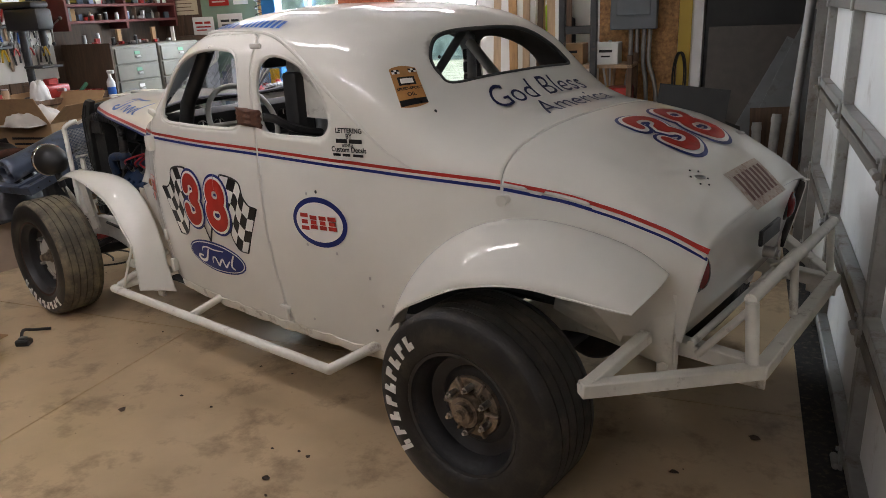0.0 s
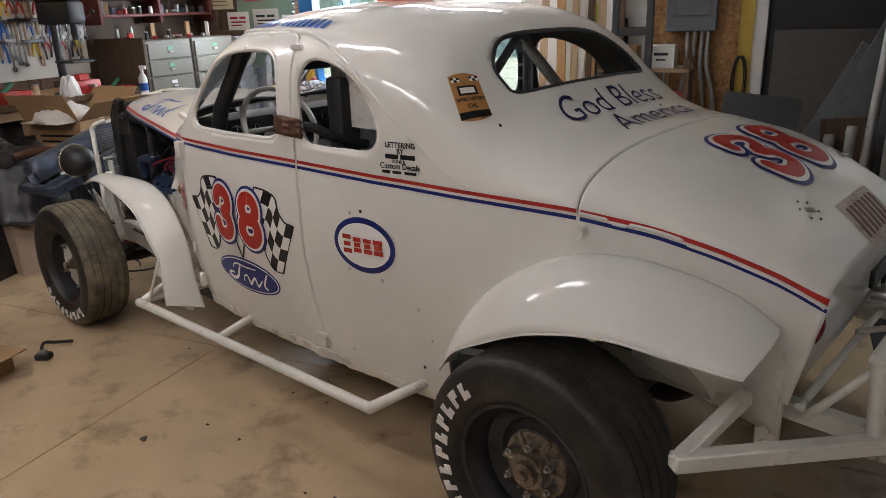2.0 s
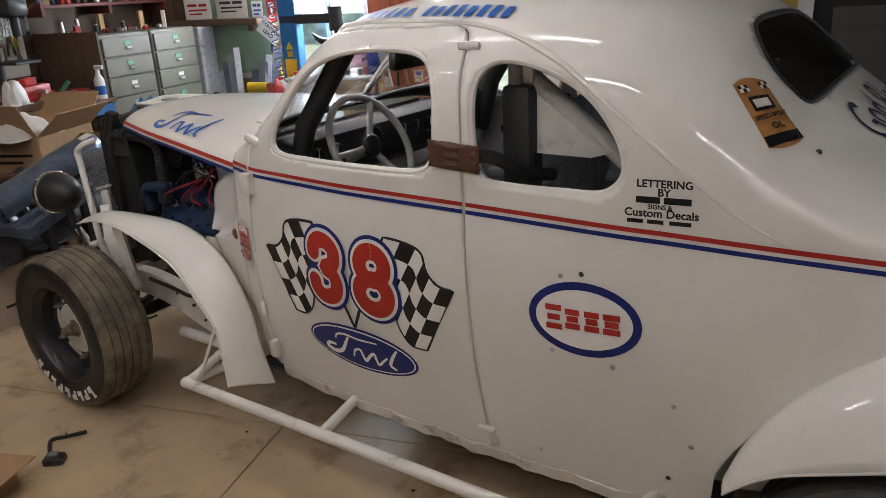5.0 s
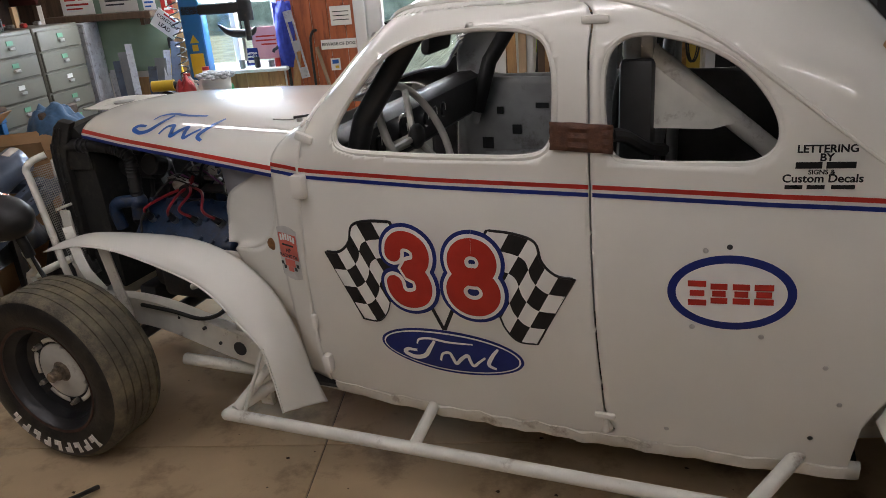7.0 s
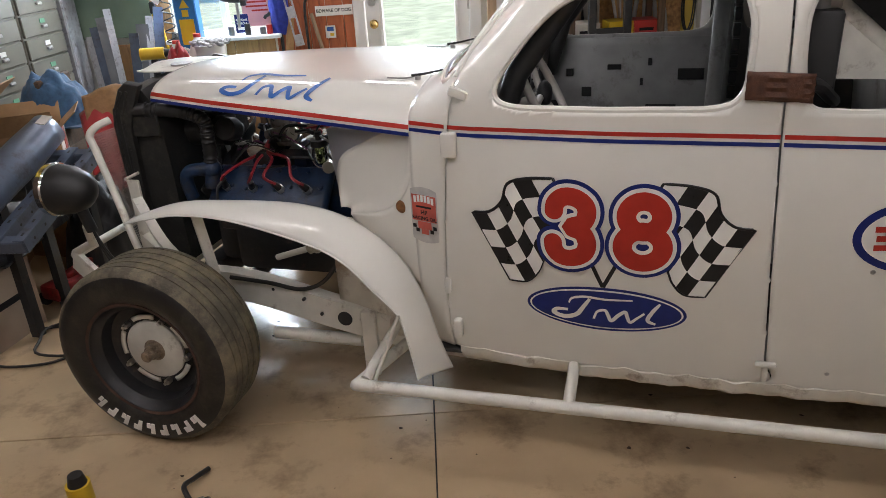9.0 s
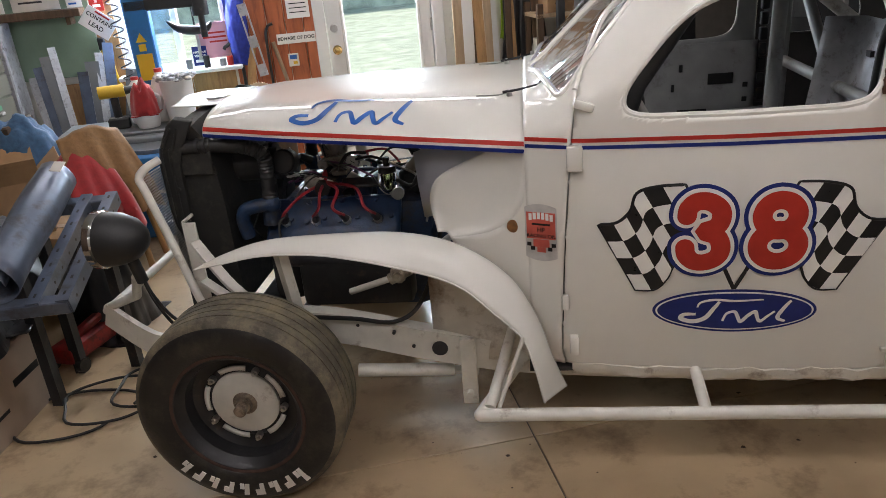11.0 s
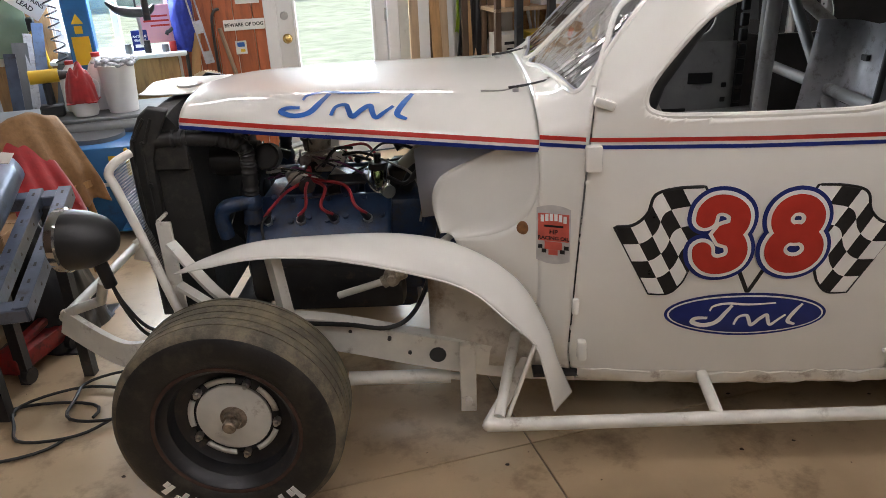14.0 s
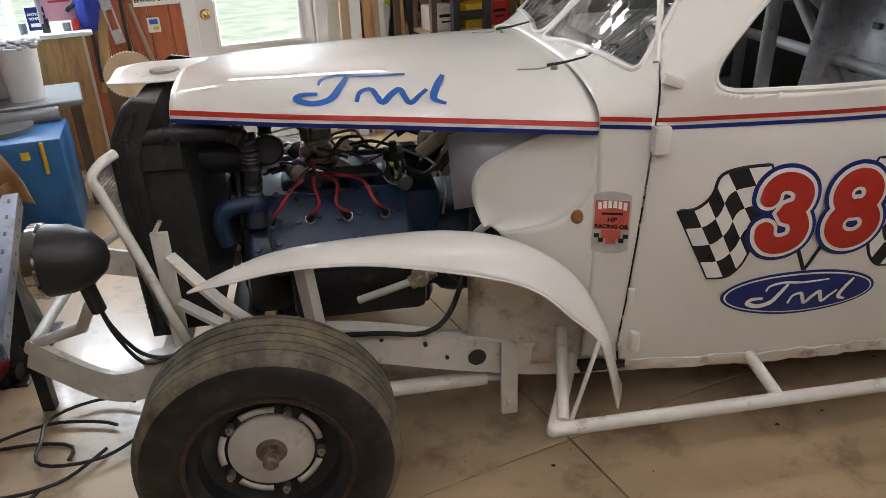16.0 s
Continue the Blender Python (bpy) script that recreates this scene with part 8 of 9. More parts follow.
for k, (v_, mt, nm) in enumerate(((1.30, RED_PLASTIC, "tool_tray"), (0.35, RED_PLASTIC, "tool_tray"))):
    o = loose(nm, room(-2.0, v_, 0.955 if v_ < 1.2 else 0.895), "red plastic tool tray filled with tools", "tool tray", "tool trays")
    bm = bmesh.new()
    for sx, sy, px_, py_ in ((0.2, 0.006, 0, 0.1), (0.2, 0.006, 0, -0.1), (0.006, 0.2, 0.1, 0), (0.006, 0.2, -0.1, 0)):
        box(bm, (sx, sy, 0.08), (px_, py_, 0.04))
    box(bm, (0.2, 0.2, 0.006), (0, 0, 0.003))
    part("tray", bm, mt, o, smooth=False)
    part("wrench", box(bmesh.new(), (0.03, 0.16, 0.03), (0, 0, 0.06), bevel=0.008), STEEL, o)
    part("grip", cyl(bmesh.new(), (-0.04, -0.06, 0.03), (-0.03, 0.06, 0.13), 0.016), material("tool_green", (0.03, 0.16, 0.08), 0.5), o)
clutter(room(-2.05, 0.25, 0.955), LAB, ["hand_tool", "carton", "tin", "hand_tool"], 1.3, 0.3, 0.05, 0.12, 15, "bench clutter")
sp = loose("spray_bottle", room(-1.84, 1.44, 0.895), "white spray bottle with blue label", "spray bottle")
part("body", lathe(bmesh.new(), [(0, 0), (0, 0.035), (0.13, 0.035), (0.17, 0.014), (0.2, 0.014)], 18, m=pose(0, 0, 0, 90, 0, 0)), WHITE_PLASTIC, sp)
part("label_band", lathe(bmesh.new(), [(0.03, 0.0355), (0.09, 0.0355)], 18, m=pose(0, 0, 0, 90, 0, 0)), BRIGHT_BLUE, sp)
part("trigger", box(bmesh.new(), (0.07, 0.025, 0.03), (0.015, 0, 0.215), bevel=0.006), WHITE_PLASTIC, sp)


TOOL_STEEL = material("tool_steel", (0.16, 0.155, 0.145), 0.5, metal=0.6, spread=0.3, scale=30, dirt=(0.08, 0.05, 0.03), dirt_amount=0.3, dirt_scale=20)


def wrench(m, l, mat, kind):
    o = loose(kind, m, "steel %s hanging on the pegboard" % kind.replace("_", " "), kind.replace("_", " "), "pegboard tools")
    if kind == "pliers":
        for s in (-1, 1):
            part("grip", tube(bmesh.new(), smooth_path([(0, 0, 0), (0, 0.018 * s, -l * .3), (0, 0.03 * s, -l * .7)]), 0.008, 6), mat, o)
        part("jaw", box(bmesh.new(), (0.012, 0.03, 0.05), (0, 0, 0.02), bevel=0.005), TOOL_STEEL, o)
    elif kind == "hammer":
        part("handle", tube(bmesh.new(), [(0, 0, 0), (0, 0, -l)], 0.012, 8), PALE_WOOD, o)
        part("head", box(bmesh.new(), (0.025, 0.10, 0.03), (0, 0, 0.01), bevel=0.006), BLACK_STEEL, o)
    else:
        part("shank", box(bmesh.new(), (0.006, 0.016, l), (0, 0, -l / 2), bevel=0.002), TOOL_STEEL, o)
        for z in (0, -l):
            part("ring", lathe(bmesh.new(), [(-0.004, 0.009), (-0.004, 0.019), (0.004, 0.019), (0.004, 0.009)], 14, m=pose(0, 0, z, 0, 0, 90), closed=True), TOOL_STEEL, o)


for row, z in enumerate((1.65, 1.50, 1.34)):
    v_ = 0.02
    while v_ < 1.42:
        wrench(room(U0 + 0.035, v_, z, rg.uniform(-4, 4), 0, 0), rg.uniform(0.09, 0.20), rg.choice((RED_PLASTIC, BRIGHT_BLUE, SATIN_BLACK, YELLOW)), rg.choice(("wrench", "wrench", "pliers", "hammer", "pliers")))
        v_ += rg.uniform(0.028, 0.055)

# ---- heap in front of the car ----
def carton(m, w, d, h, mat, label, open_top=True, mark=None):
    c = loose("cardboard_box", m, label, "cardboard box", "cardboard boxes")
    bm = bmesh.new()
    t = 0.006
    for sx, sy, x, y in ((w, t, 0, d / 2), (w, t, 0, -d / 2), (t, d, w / 2, 0), (t, d, -w / 2, 0)):
        box(bm, (sx, sy, h), (x, y, h / 2))
    box(bm, (w, d, t), (0, 0, t / 2))
    part("carton", bm, mat, c, smooth=False)
    if open_top:
        for k, (x, y, rx, ry, sx, sy) in enumerate(((0, d / 2, -50, 0, w, d * .45), (0, -d / 2, 60, 0, w, d * .45), (w / 2, 0, 0, 40, w * .4, d), (-w / 2, 0, 0, -65, w * .4, d))):
            bm = bmesh.new()
            box(bm, (sx, sy, 0.005), (sx / 2 * (1 if k == 2 else -1 if k == 3 else 0), sy / 2 * (1 if k == 0 else -1 if k == 1 else 0), 0))
            part("flap", bm, mat, c, smooth=False, local=pose(x, y, h, -rx if k < 2 else 0, -abs(ry) * (1 if k == 2 else -1) if k > 1 else 0, 0))
    else:
        part("lid", box(bmesh.new(), (w, d, 0.006), (0, 0, h)), mat, c, smooth=False)
        part("tape", box(bmesh.new(), (w * 1.002, 0.05, 0.002), (0, 0, h + 0.004)), PALE_WOOD, c, smooth=False)
    if mark:
        part("print", bars(mark), SIGN_BLACK, c, smooth=False, local=pose(0, -d / 2 - 0.006, h / 2, 90, 0, 0))
    return c


PALE_CARD = material("pale_card", (0.36, 0.27, 0.20), 0.8, spread=0.08, scale=9, bump=0.1)
carton(pose(-1.24, -0.47, 0, 0, 0, 93.8), 0.52, 0.40, 0.32, PALE_CARD, "pale cardboard carton with black print", False, [(0.08, 0.02, 0.16, 0.03), (-0.1, -0.05, 0.08, 0.015)])
carton(room(-1.72, 0.62, 0.0, 0, 0, 12), 0.55, 0.55, 0.42, CARD, "large brown cardboard box", False, [(0, 0.08, 0.3, 0.02), (0.0, 0.03, 0.26, 0.02)])
carton(room(-1.70, 0.62, 0.43, 0, 0, 8), 0.50, 0.50, 0.40, CARD, "open brown cardboard box holding parts", True, [(0.05, 0.10, 0.3, 0.016), (0.02, 0.06, 0.22, 0.016)])
carton(room(-1.30, 1.05, 0.0, 0, 0, -15), 0.42, 0.36, 0.40, CARD, "plain brown cardboard box on the floor", False)
lc = carton(room(-1.42, 1.02, 0.41, 0, 0, 20), 0.34, 0.30, 0.26, CARD, "open cardboard box with a red and white label", True)
part("label_panel", box(bmesh.new(), (0.004, 0.29, 0.25), (0.175, 0, 0.13)), CARD_WHITE, lc, smooth=False)
part("tape", box(bmesh.new(), (0.003, 0.085, 0.252), (0.179, 0.03, 0.13)), SALMON, lc, smooth=False)
part("print", stroke(bmesh.new(), [(-0.10, 0.03), (-0.05, -0.02), (0.02, -0.03), (0.09, 0.02)], 0.02), SATIN_BLACK, lc, smooth=False, local=pose(0.182, 0, 0.13, 90, 0, 90))
drape("white_cloth", room(-1.93, 0.80, 0.955), WHITE_PLASTIC, "white rag hung over a bottle", "cloth", 0.07, 0.07, 0.15, 5, 0.6)
drape("packing_paper", room(-1.62, 0.45, 0.83), CARD_WHITE, "crumpled white packing paper in a box", "paper", 0.18, 0.2, 0.12, 9)

drape("covered_seat", room(-1.36, 0.30, 0.36), BLACK_VINYL, "black vinyl covered seat heap", "car seat", 0.34, 0.42, 0.30, 2)
drape("black_tarp", room(-1.75, -0.35, 0.0), BLACK_VINYL, "crumpled black tarpaulin over spare parts", "tarpaulin", 0.5, 0.55, 0.70, 8)
drape("black_tarp", room(-2.0, 0.2, 0.0), BLACK_VINYL, "crumpled black tarpaulin over spare parts", "tarpaulin", 0.35, 0.5, 0.82, 14)
for k, (u, v, z, l, ry, rz) in enumerate(((-1.7, -0.2, 0.69, 0.5, 90, 20), (-1.55, 0.12, 0.64, 0.45, 85, -30), (-1.85, -0.1, 0.72, 0.3, 90, 60))):
    o = loose("rubber_roll", room(u, v, z, 0, 0, rz), "rolled black rubber mat on the heap", "rubber mat", "rubber rolls")
    part("roll", tube(bmesh.new(), smooth_path([(-l / 2, 0, 0.03), (0, 0.02, 0.04), (l / 2, 0, 0.03)]), 0.055, 14), BLACK_VINYL, o)
    part("core", cyl(bmesh.new(), (l / 2 + 0.001, 0, 0.03), (l / 2 + 0.003, 0, 0.03), 0.03), DARK_CAVITY, o)
drape("black_tarp", pose(-1.27, -0.50, 0.33, 0, 0, 20), BLACK_VINYL, "crumpled black vinyl heaped on the pale carton", "tarpaulin", 0.26, 0.30, 0.36, 31)
drape("black_tarp", pose(-1.62, -0.62, 0.0, 0, 0, -15), BLACK_VINYL, "crumpled black tarpaulin over spare parts", "tarpaulin", 0.30, 0.34, 0.78, 37)
for x, y, z, l, rz, lean in ((-1.18, -0.42, 0.655, 0.42, 35, 6), (-1.33, -0.58, 0.66, 0.36, -20, -4), (-1.08, -0.32, 0.60, 0.34, 62, 4)):
    o = loose("rubber_roll", pose(x, y, z, 0, lean, rz), "rolled black rubber mat on the heap", "rubber mat", "rubber rolls")
    part("roll", tube(bmesh.new(), smooth_path([(-l / 2, 0, 0.03), (0, 0.02, 0.04), (l / 2, 0, 0.03)]), 0.05, 16), BLACK_VINYL, o)
    part("core", cyl(bmesh.new(), (l / 2 + 0.001, 0, 0.03), (l / 2 + 0.003, 0, 0.03), 0.026), DARK_CAVITY, o)
o = loose("leather_strap", pose(-1.05, -0.42, 0.70, 0, 0, 50), "worn brown leather strap lying on the heap", "strap")
part("strap", tube(bmesh.new(), smooth_path([(-0.22, 0, 0.0), (-0.08, 0.03, 0.035), (0.08, 0.0, 0.03), (0.24, -0.03, 0.0)]), 0.022, 8, flat=0.25), STRAP, o)
part("buckle", box(bmesh.new(), (0.03, 0.05, 0.008), (0.22, -0.028, 0.006), bevel=0.003), STEEL, o)
# dark glossy roll, reflected daylight in its colour, and slotted angle stand
STAND = pose(-0.70, -0.285, 0.665, 0, -14.7, 101.6)
o = loose("rolled_sheet", STAND, "dark glossy rolled sheet on the stand, tinted with reflected daylight", "steel roll")
bm = bmesh.new()
g = []
for x in np.linspace(-0.30, 0.36, 14):
    k = 1 + 0.04 * math.sin(13 * x)
    g.append([(x + 0.006 * math.sin(3 * t), 0.195 + (0.085 - 0.006 * t) * k * math.cos(t + 1.2), 0.062 + (0.083 - 0.006 * t) * k * math.sin(t + 1.2)) for t in np.linspace(0.0, 8.2, 48)])
sheet(bm, g)
thicken(part("sheet", bm, DAYLIT_GREY, o), 0.003, 0)
part("torn_edge", box(bmesh.new(), (0.07, 0.04, 0.004), (0.28, 0.16, 0.135), bevel=0.001, m=pose(0, 0, 0, 10, 0, 0)), CARD_WHITE, o, smooth=False)
o = loose("angle_stand", STAND, "blue-grey slotted steel angle stand", "stand")
for y in (0.0, 0.095):
    bm = bmesh.new()
    box(bm, (0.66, 0.042, 0.005), (0, y, 0.0), bevel=0.001)
    box(bm, (0.66, 0.005, 0.055), (0, y - 0.0205, -0.025), bevel=0.001)
    a_ = part("angle", bm, DAYLIT_GREY, o, smooth=False)
    for k in range(8):
        part("slot", box(bmesh.new(), (0.018, 0.008, 0.001), (-0.29 + k * 0.083, y, 0.0032)), SATIN_BLACK, a_, smooth=False)
        part("slot", cyl(bmesh.new(), (-0.27 + k * 0.083, y - 0.0235, -0.028), (-0.27 + k * 0.083, y - 0.0225, -0.028), 0.006, seg=8), SATIN_BLACK, a_, smooth=False)
for x in (-0.305, 0.305):
    part("cross_rail", box(bmesh.new(), (0.05, 0.33, 0.05), (x, 0.15, -0.032), bevel=0.004), DAYLIT_GREY, o, smooth=False)
for x, y in ((0.27, 0.06), (0.27, 0.29), (0.02, 0.29)):
    q = STAND @ Vector((x, y, -0.04))
    part("leg", box(bmesh.new(), (0.04, 0.04, q.z), m=STAND.inverted() @ Matrix.Translation((q.x, q.y, q.z / 2))), BLACK_STEEL, o, smooth=False)
drape("black_tarp", pose(-1.12, 0.34, 0.0), BLACK_VINYL, "crumpled black tarpaulin behind the steel stand", "tarpaulin", 0.18, 0.22, 0.46, 21)
# draped chair
ch = loose("wooden_stool", room(-1.02, 1.42, 0), "round brown wooden stool on the floor", "stool")
part("seat", cyl(bmesh.new(), (0, 0, 0.43), (0, 0, 0.465), 0.2, seg=32), PLYWOOD, ch)
for k in range(4):
    a = k * math.pi / 2 + 0.7
    part("leg", cyl(bmesh.new(), (0.2 * math.cos(a), 0.2 * math.sin(a), 0.0), (0.13 * math.cos(a), 0.13 * math.sin(a), 0.44), 0.017), PLYWOOD, ch)
rs = loose("chair", room(-1.25, 1.48, 0, 0, 0, 0), "chair buried under a red coat and brown canvas", "chair")
part("seat", box(bmesh.new(), (0.4, 0.4, 0.04), (0, 0, 0.44), bevel=0.01), OLD_WOOD, rs)
for a in (-0.17, 0.17):
    for b in (-0.17, 0.17):
        part("leg", box(bmesh.new(), (0.035, 0.035, 0.43), (a, b, 0.215)), OLD_WOOD, rs, smooth=False)
part("back", box(bmesh.new(), (0.04, 0.38, 0.42), (-0.18, 0, 0.66), bevel=0.01), OLD_WOOD, rs)


def hung_cloth(m, mat, label, name, w, h, seed, lean=0.25, category="coat"):
    bm = bmesh.new()
    g = []
    for i in range(25):
        t = i / 24
        row = []
        for j in range(21):
            s = j / 20 - 0.5
            f = 0.03 * math.sin(s * 22 + seed + 2 * t) * t + 0.02 * noise.noise(Vector((s * 5 + seed, t * 4, seed)))
            row.append((s * w * (0.75 + 0.35 * t), -lean * t - 0.06 * math.sin(t * 3) + f, h * (1 - t) + 0.05 * math.cos(s * 3.1) * (1 - t) + f * 0.4))
        g.append(row)
    sheet(bm, g)
    ob = part(name, bm, mat, None, angle=1.2)
    ob.matrix_world = m
    thicken(ob, 0.008, 0)
    return tagged(ob, label, category)


hung_cloth(room(-1.13, 1.32, 0.30, 0, 0, 32), RED_CLOTH, "red coat hung over the chair", "red_coat", 0.30, 0.38, 1.0, 0.30)
hung_cloth(room(-1.08, 1.40, 0.36, 0, 0, 32), BROWN_CLOTH, "brown canvas jacket thrown over the chair", "canvas_jacket", 0.42, 0.40, 4.0, 0.20)
drape("blue_cloth", room(-1.42, 1.42, 0.62), BLUE_CLOTH, "crumpled blue denim cloth", "cloth", 0.2, 0.2, 0.26, 6)
JACK_RED = material("jack_red", (0.30, 0.02, 0.018), 0.4, spread=0.25, scale=14, dirt=(0.02, 0.015, 0.015), dirt_amount=0.45, dirt_scale=12, bump=0.1)
fj = loose("floor_jack", pose(-1.08, 0.06, 0, 0, 0, 80) @ Matrix.Scale(0.64, 4), "red trolley jack on the floor", "floor jack")
part("body", box(bmesh.new(), (0.5, 0.2, 0.12), (0, 0, 0.12), bevel=0.03, seg=2), JACK_RED, fj)
part("lift_arm", box(bmesh.new(), (0.3, 0.07, 0.06), (0.08, 0, 0.2), m=pose(0, 0, 0, 0, -8, 0), bevel=0.015), JACK_RED, fj)
part("saddle", cyl(bmesh.new(), (0.2, 0, 0.22), (0.2, 0, 0.26), 0.05), BLACK_STEEL, fj)
for a in (-0.2, 0.2):
    for b in (-0.12, 0.12):
        part("wheel", cyl(bmesh.new(), (a, b - 0.02, 0.05), (a, b + 0.02, 0.05), 0.05), BLACK_STEEL, fj)
cb = loose("extension_cable", ROOM, "black cable lying in loops on the floor", "cable")
for k in range(3):
    pts = [(-0.98 + 0.16 * k + (0.24 - 0.03 * k) * math.cos(a) * (1 + 0.15 * math.sin(3 * a + k)), -0.12 + 0.16 * math.sin(a) + 0.05 * k, 0.007 + 0.008 * k) for a in np.linspace(0.3 * k, 5.6 + 0.3 * k, 30)]
    part("loop", tube(bmesh.new(), pts, 0.006, 6), SATIN_BLACK, cb)

# ---- north-east corner: lumber, panels, electric box ----
rg = random.Random(5)
for k in range(11):
    w = rg.uniform(0.03, 0.09)
    o = loose("leaning_board", room(1.20 + k * 0.062, V1 - 0.17 - rg.uniform(0, 0.12), 0, -3.0, rg.uniform(-1.5, 1.5), 0), "long timber board leaning on the wall", "board", "leaning boards")
    part("timber", box(bmesh.new(), (w, 0.022, 2.1), (0, 0, 1.05), bevel=0.002), (PALE_WOOD, DOOR_WHITE, OLD_WOOD, PLYWOOD)[k % 4], o, smooth=False)
hung_cloth(room(1.72, V1 - 0.06, 0.62, 0, 0, 0), BLACK_VINYL, "black jacket hanging on the wall", "jacket", 0.34, 0.75, 2.0, 0.1)
hung_cloth(room(1.62, V1 - 0.04, 0.85, 0, 0, 0), HIVIS, "yellow-green safety vest hanging on the wall", "safety_vest", 0.12, 0.6, 3.0, 0.06, "vest")
rk = loose("storage_rack", room(2.05, V1 - 0.34, 0), "wooden storage rack with boxes and red straps", "rack")
for z in (0.35, 0.68, 1.02):
    part("shelf", box(bmesh.new(), (0.66, 0.34, 0.025), (0, 0, z)), PALE_WOOD, rk, smooth=False)
for a in (-0.31, 0.31):
    for b in (-0.15, 0.15):
        part("upright", box(bmesh.new(), (0.04, 0.04, 1.1), (a, b, 0.55)), OLD_WOOD, rk, smooth=False)
for k, (u, z, mt) in enumerate(((-0.2, 0.6925, CARD_WHITE), (0.05, 0.6925, YELLOW), (0.22, 0.6925, RED_PLASTIC), (-0.15, 1.0325, CARD), (0.12, 1.0325, WHITE_PLASTIC))):
    o = loose("parts_box", room(2.05 + u, V1 - 0.36, z), "small parts box on the storage rack", "parts box", "rack boxes")
    part("box", box(bmesh.new(), (0.19, 0.2, 0.16), (0, 0, 0.08), bevel=0.004), mt, o, smooth=False)
    part("print", bars([(0, 0.02, 0.1, 0.02), (0, -0.02, 0.07, 0.012)]), SIGN_BLACK, o, smooth=False, local=pose(0, -0.102, 0.08, 90, 0, 0))
eb = loose("electric_panel", room(2.325, V1 - 0.09, 1.275), "grey steel electric panel with conduits below", "electric panel")
part("box", box(bmesh.new(), (0.36, 0.1, 0.55), (0, 0, 0.275), bevel=0.006), material("panel_grey", (0.135, 0.15, 0.165), 0.4, spread=0.06), eb, smooth=False)
part("door", box(bmesh.new(), (0.26, 0.012, 0.40), (0, -0.054, 0.31), bevel=0.004), bpy.data.materials["panel_grey"], eb, smooth=False)
for k, u in enumerate((-0.02, 0.03, 0.085, 0.13)):
    part("conduit", tube(bmesh.new(), smooth_path([(u, -0.01, 0), (u, -0.01, -0.25), (u + 0.03 * (k - 1), -0.01, -0.5), (u + 0.05 * (k - 1), -0.02, -1.2)]), 0.017, 10), GALV, eb)
for k in range(6):
    o = loose("wooden_pole", room(2.12 + k * 0.035, V1 - 0.2, 0, -3, 4 - k * 3.0, 0), "thin round wooden pole leaning on the wall", "pole", "leaning poles")
    part("pole", cyl(bmesh.new(), (0, 0, 0), (0, 0, 1.1 + 0.05 * (k % 3)), 0.013), (PALE_WOOD, PLYWOOD, STEEL)[k % 3], o)
rc = loose("cable_coil", room(2.69, V1 - 0.06, 0.9), "coiled wire hung on the yellow wall", "cable")
part("coil", tube(bmesh.new(), [(0.045 * math.cos(a) + 0.01 * math.sin(a * .37), -0.01 - 0.0005 * a, 0.19 * math.sin(a)) for a in np.linspace(0, 30, 160)], 0.005, 6), SATIN_BLACK, rc)
# steel frame ladder seen past the roof
fr_ = loose("ladder_rack", room(1.98, V1 - 0.58, 0), "rusty perforated steel frame standing upright", "steel frame")
for a in (-0.12, 0.12):
    part("upright", box(bmesh.new(), (0.05, 0.05, 1.9), (a, 0, 0.95), bevel=0.004), BLACK_STEEL, fr_, smooth=False)
for z in (0.3, 0.8, 1.3, 1.75):
    part("rung", box(bmesh.new(), (0.24, 0.03, 0.06), (0, 0, z), bevel=0.004), BLACK_STEEL, fr_, smooth=False)
# dark and grey sheets
def sheet_panel(m, w, h, mat, label):
    o = loose("sheet_metal", m, label, "sheet panel", "leaning sheets")
    part("sheet", box(bmesh.new(), (w, 0.006, h), (0, 0, h / 2), bevel=0.001), mat, o, smooth=False)
    part("edge_strip", box(bmesh.new(), (w, 0.008, 0.012), (0, 0, h - 0.006)), mat, o, smooth=False)


sheet_panel(room(2.80, 1.20, 0.0, -12, 6, 0), 0.42, 1.0, DARK_WALL, "matt black sheet panel leaning on scrap")
sheet_panel(room(3.22, 2.28, 0, -8, 0, 0), 0.62, 1.30, material("brown_sheet", (0.07, 0.06, 0.05), 0.5, spread=0.15), "dull brown sheet leaning on the dark wall")
sheet_panel(room(3.10, 2.10, 0.15, -10, 26, 0), 0.34, 1.12, GREY_SHEET, "grey sheet steel offcut standing askew")
sheet_panel(room(3.30, 2.0, 0.25, -10, 22, 0), 0.40, 1.18, GREY_SHEET, "grey sheet steel offcut standing askew")
sheet_panel(room(3.42, 1.75, 0, -8, -3, 0), 0.3, 0.8, OLD_WOOD, "dark wooden panel by the door track")
for k, (u, v, l, ry) in enumerate(((3.44, 1.55, 1.55, 3), (3.30, 1.62, 0.72, -2), (3.36, 1.58, 0.78, 2))):
    o = loose("steel_pipe", room(u, v, 0, -4, ry, 0), "grey steel pipe leaning by the garage door", "pipe", "steel pipes")
    bm = bmesh.new()
    lathe(bm, [(0, 0.022), (0, 0.028), (l, 0.028), (l, 0.022), (0.0, 0.022)], 16, m=pose(0, 0, 0, 90, 0, 0))
    part("tube", bm, GALV, o)
    part("collar", cyl(bmesh.new(), (0, 0, l - 0.05), (0, 0, l - 0.02), 0.031), GALV, o)
hung_cloth(room(2.95, 1.6, 0.0, 0, 0, 0), DARK_CAVITY, "dark cloth bundle behind the car", "dark_cover", 0.6, 0.7, 5.0, 0.3, "cover")

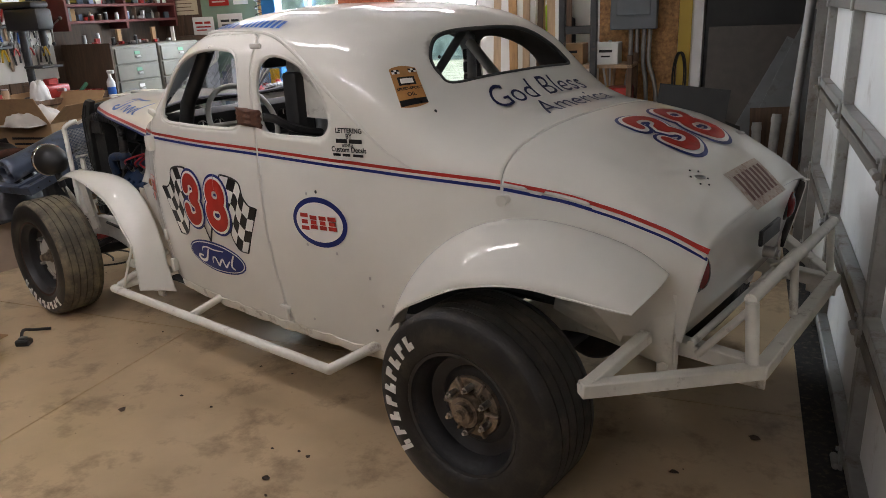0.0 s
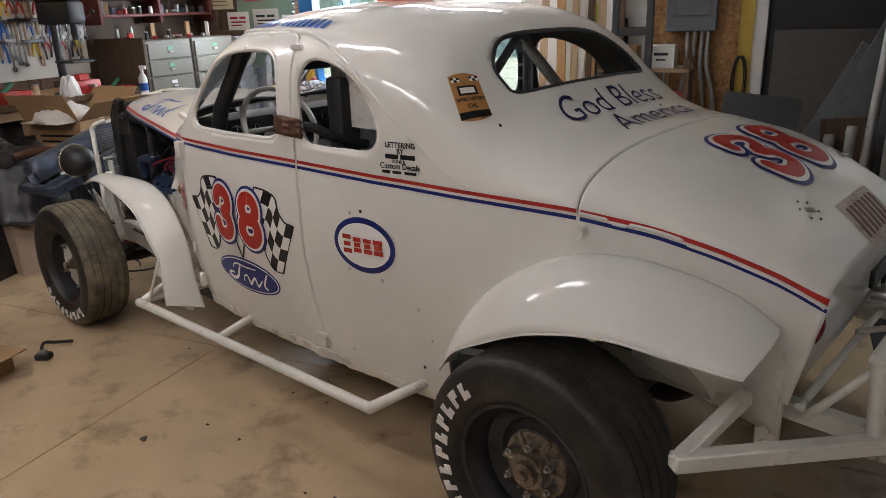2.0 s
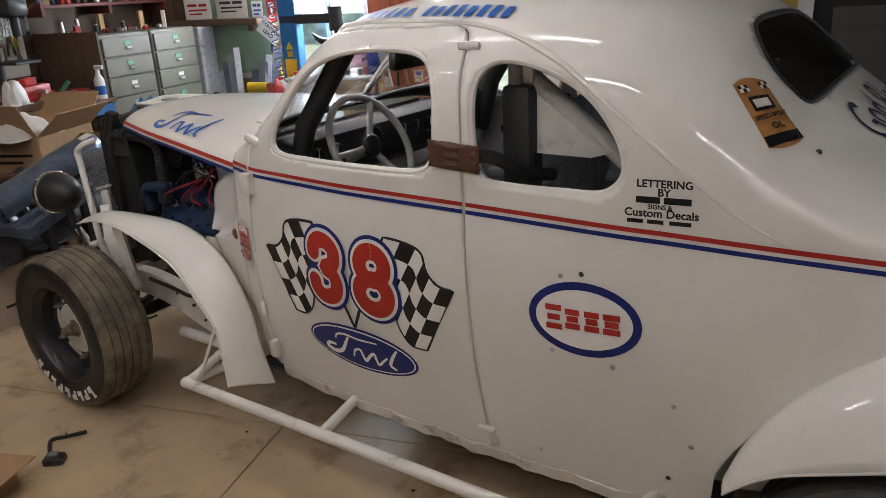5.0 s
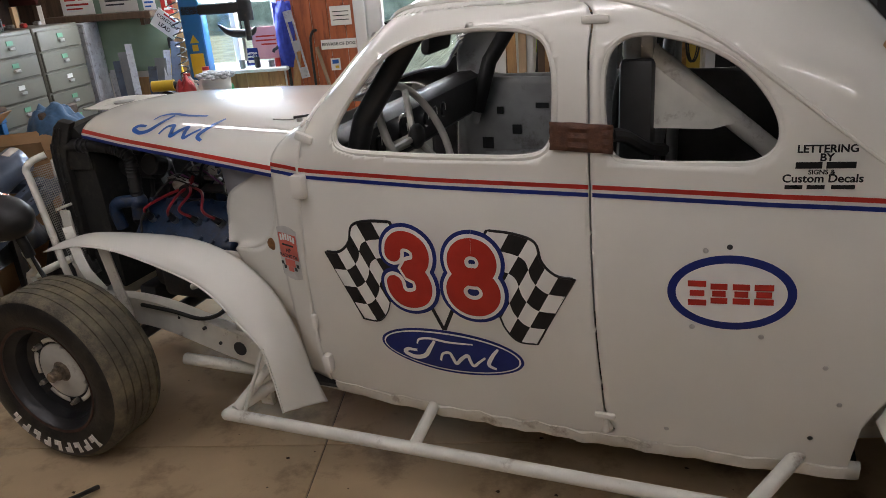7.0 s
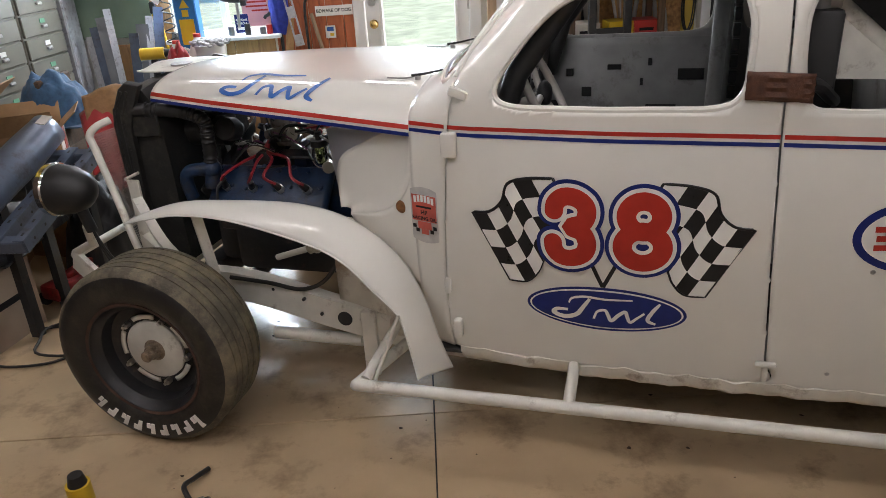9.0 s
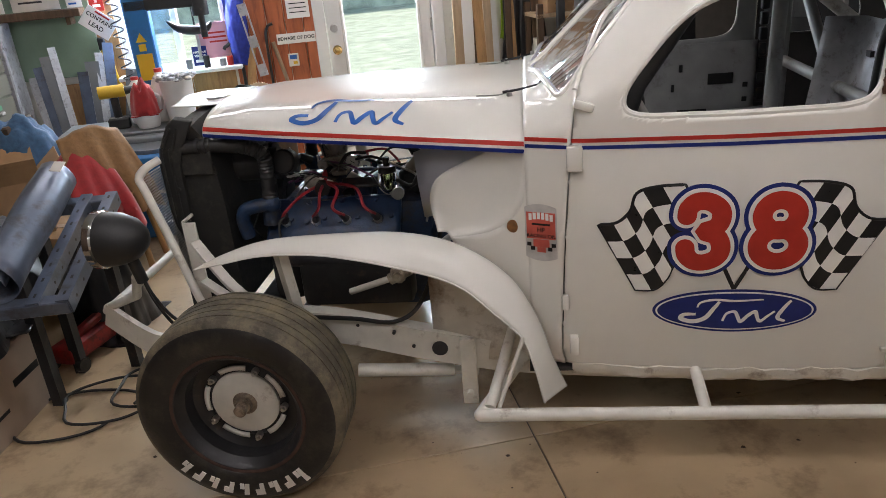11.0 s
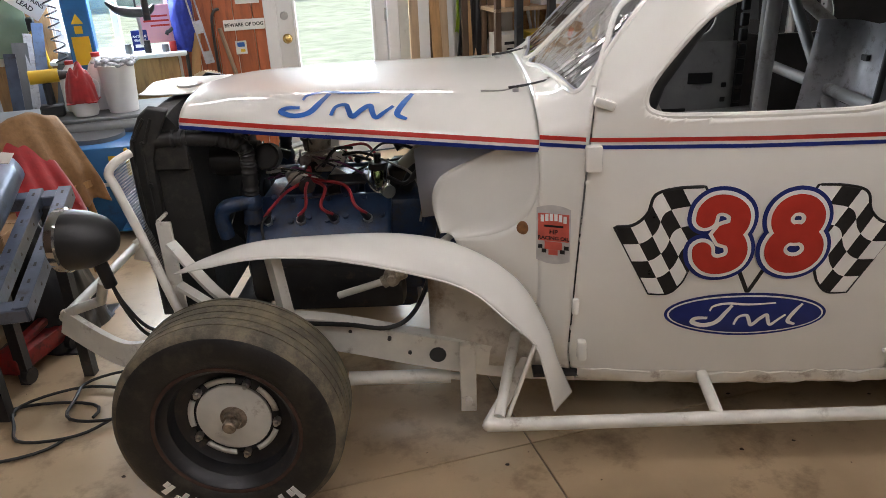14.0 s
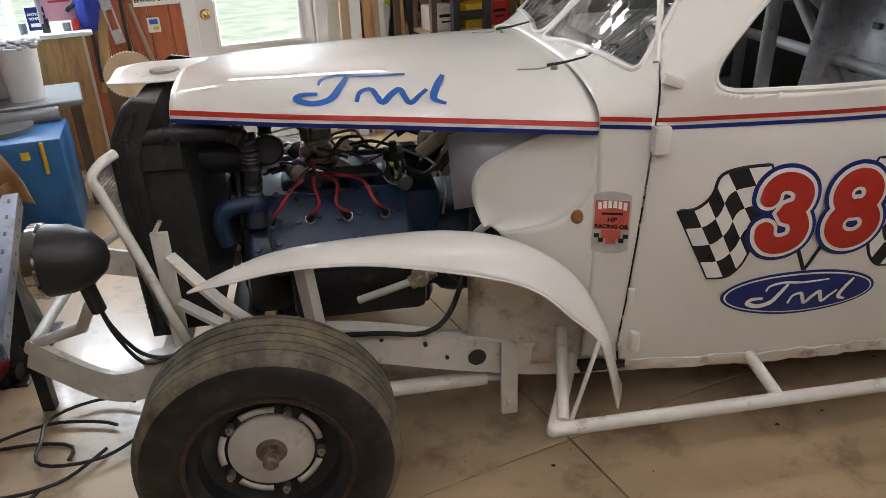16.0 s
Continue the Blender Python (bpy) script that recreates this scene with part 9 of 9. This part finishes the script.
# ---- small things on the floor ----
sc = loose("cardboard_scrap", pose(0.31, -1.42, 0.0, 0, 0, 24), "open cardboard carton with work gloves on it", "cardboard box")
part("carton", box(bmesh.new(), (0.40, 0.34, 0.10), (-0.12, -0.02, 0.05), bevel=0.003), CARD, sc, smooth=False)
part("flap", box(bmesh.new(), (0.26, 0.30, 0.006), (0.02, 0.02, 0.104)), CARD, sc, smooth=False)
gl = loose("work_glove", pose(0.27, -1.40, 0.112, 0, 0, 10), "worn dark work glove on the carton", "glove")
part("palm", ball(bmesh.new(), (0, 0, 0.014), 0.045, (1, 0.9, 0.3), 12), BROWN_CLOTH, gl)
for k in range(4):
    part("finger", tube(bmesh.new(), smooth_path([(0.03, -0.03 + 0.02 * k, 0.014), (0.07, -0.034 + 0.023 * k, 0.02), (0.10, -0.035 + 0.024 * k, 0.013)]), 0.010, 8), BLACK_VINYL, gl)
yb = loose("yellow_can", pose(0.05, -1.26, 0.0), "yellow spray can standing on the floor", "spray can")
part("can", cyl(bmesh.new(), (0, 0, 0), (0, 0, 0.18), 0.033, seg=20), YELLOW, yb)
part("cap", cyl(bmesh.new(), (0, 0, 0.18), (0, 0, 0.21), 0.026, 0.02), SATIN_BLACK, yb)
hk = loose("air_chuck", pose(0.31, -1.12, 0.0, 0, 0, 40), "black air hose end with a clip on the floor", "air hose")
part("clip", box(bmesh.new(), (0.07, 0.05, 0.03), (0, 0, 0.016), bevel=0.006), SATIN_BLACK, hk)
part("gauge", box(bmesh.new(), (0.035, 0.03, 0.012), (0.0, 0.0, 0.037), bevel=0.003), GREY_SHEET, hk)
part("hose", tube(bmesh.new(), smooth_path([(-0.02, 0.02, 0.03), (-0.03, 0.07, 0.05), (0.0, 0.12, 0.03), (0.05, 0.17, 0.012)]), 0.008, 8), SATIN_BLACK, hk)
LEAF = material("dry_leaf", (0.055, 0.035, 0.02), 0.9, spread=0.4, scale=30)
bm = bmesh.new()
rg = random.Random(21)
spots = [(2.22, -0.95), (1.44, -0.96), (1.34, -1.17), (2.2, -1.12), (3.3, -0.3), (2.95, -1.35), (3.45, 0.05)]
for k in range(110):
    x, y = spots[k] if k < len(spots) else (rg.uniform(-1.2, 3.4), rg.uniform(-1.9, 0.3))
    s = rg.uniform(0.012, 0.028) if k < len(spots) else rg.choice((0.002, 0.003, 0.004, 0.009))
    c = [bm.verts.new((x + s * math.cos(a) * rg.uniform(0.5, 1.1), y + s * math.sin(a) * rg.uniform(0.4, 0.9), 0.0015 + rg.uniform(0, 0.3) * s)) for a in np.linspace(0, 6.28, 7, endpoint=False)]
    bm.faces.new(c)
db = part("floor_litter", bm, LEAF, None, smooth=False)
tagged(db, "dry leaf scraps and grit on the floor", "litter", "", "stuff")
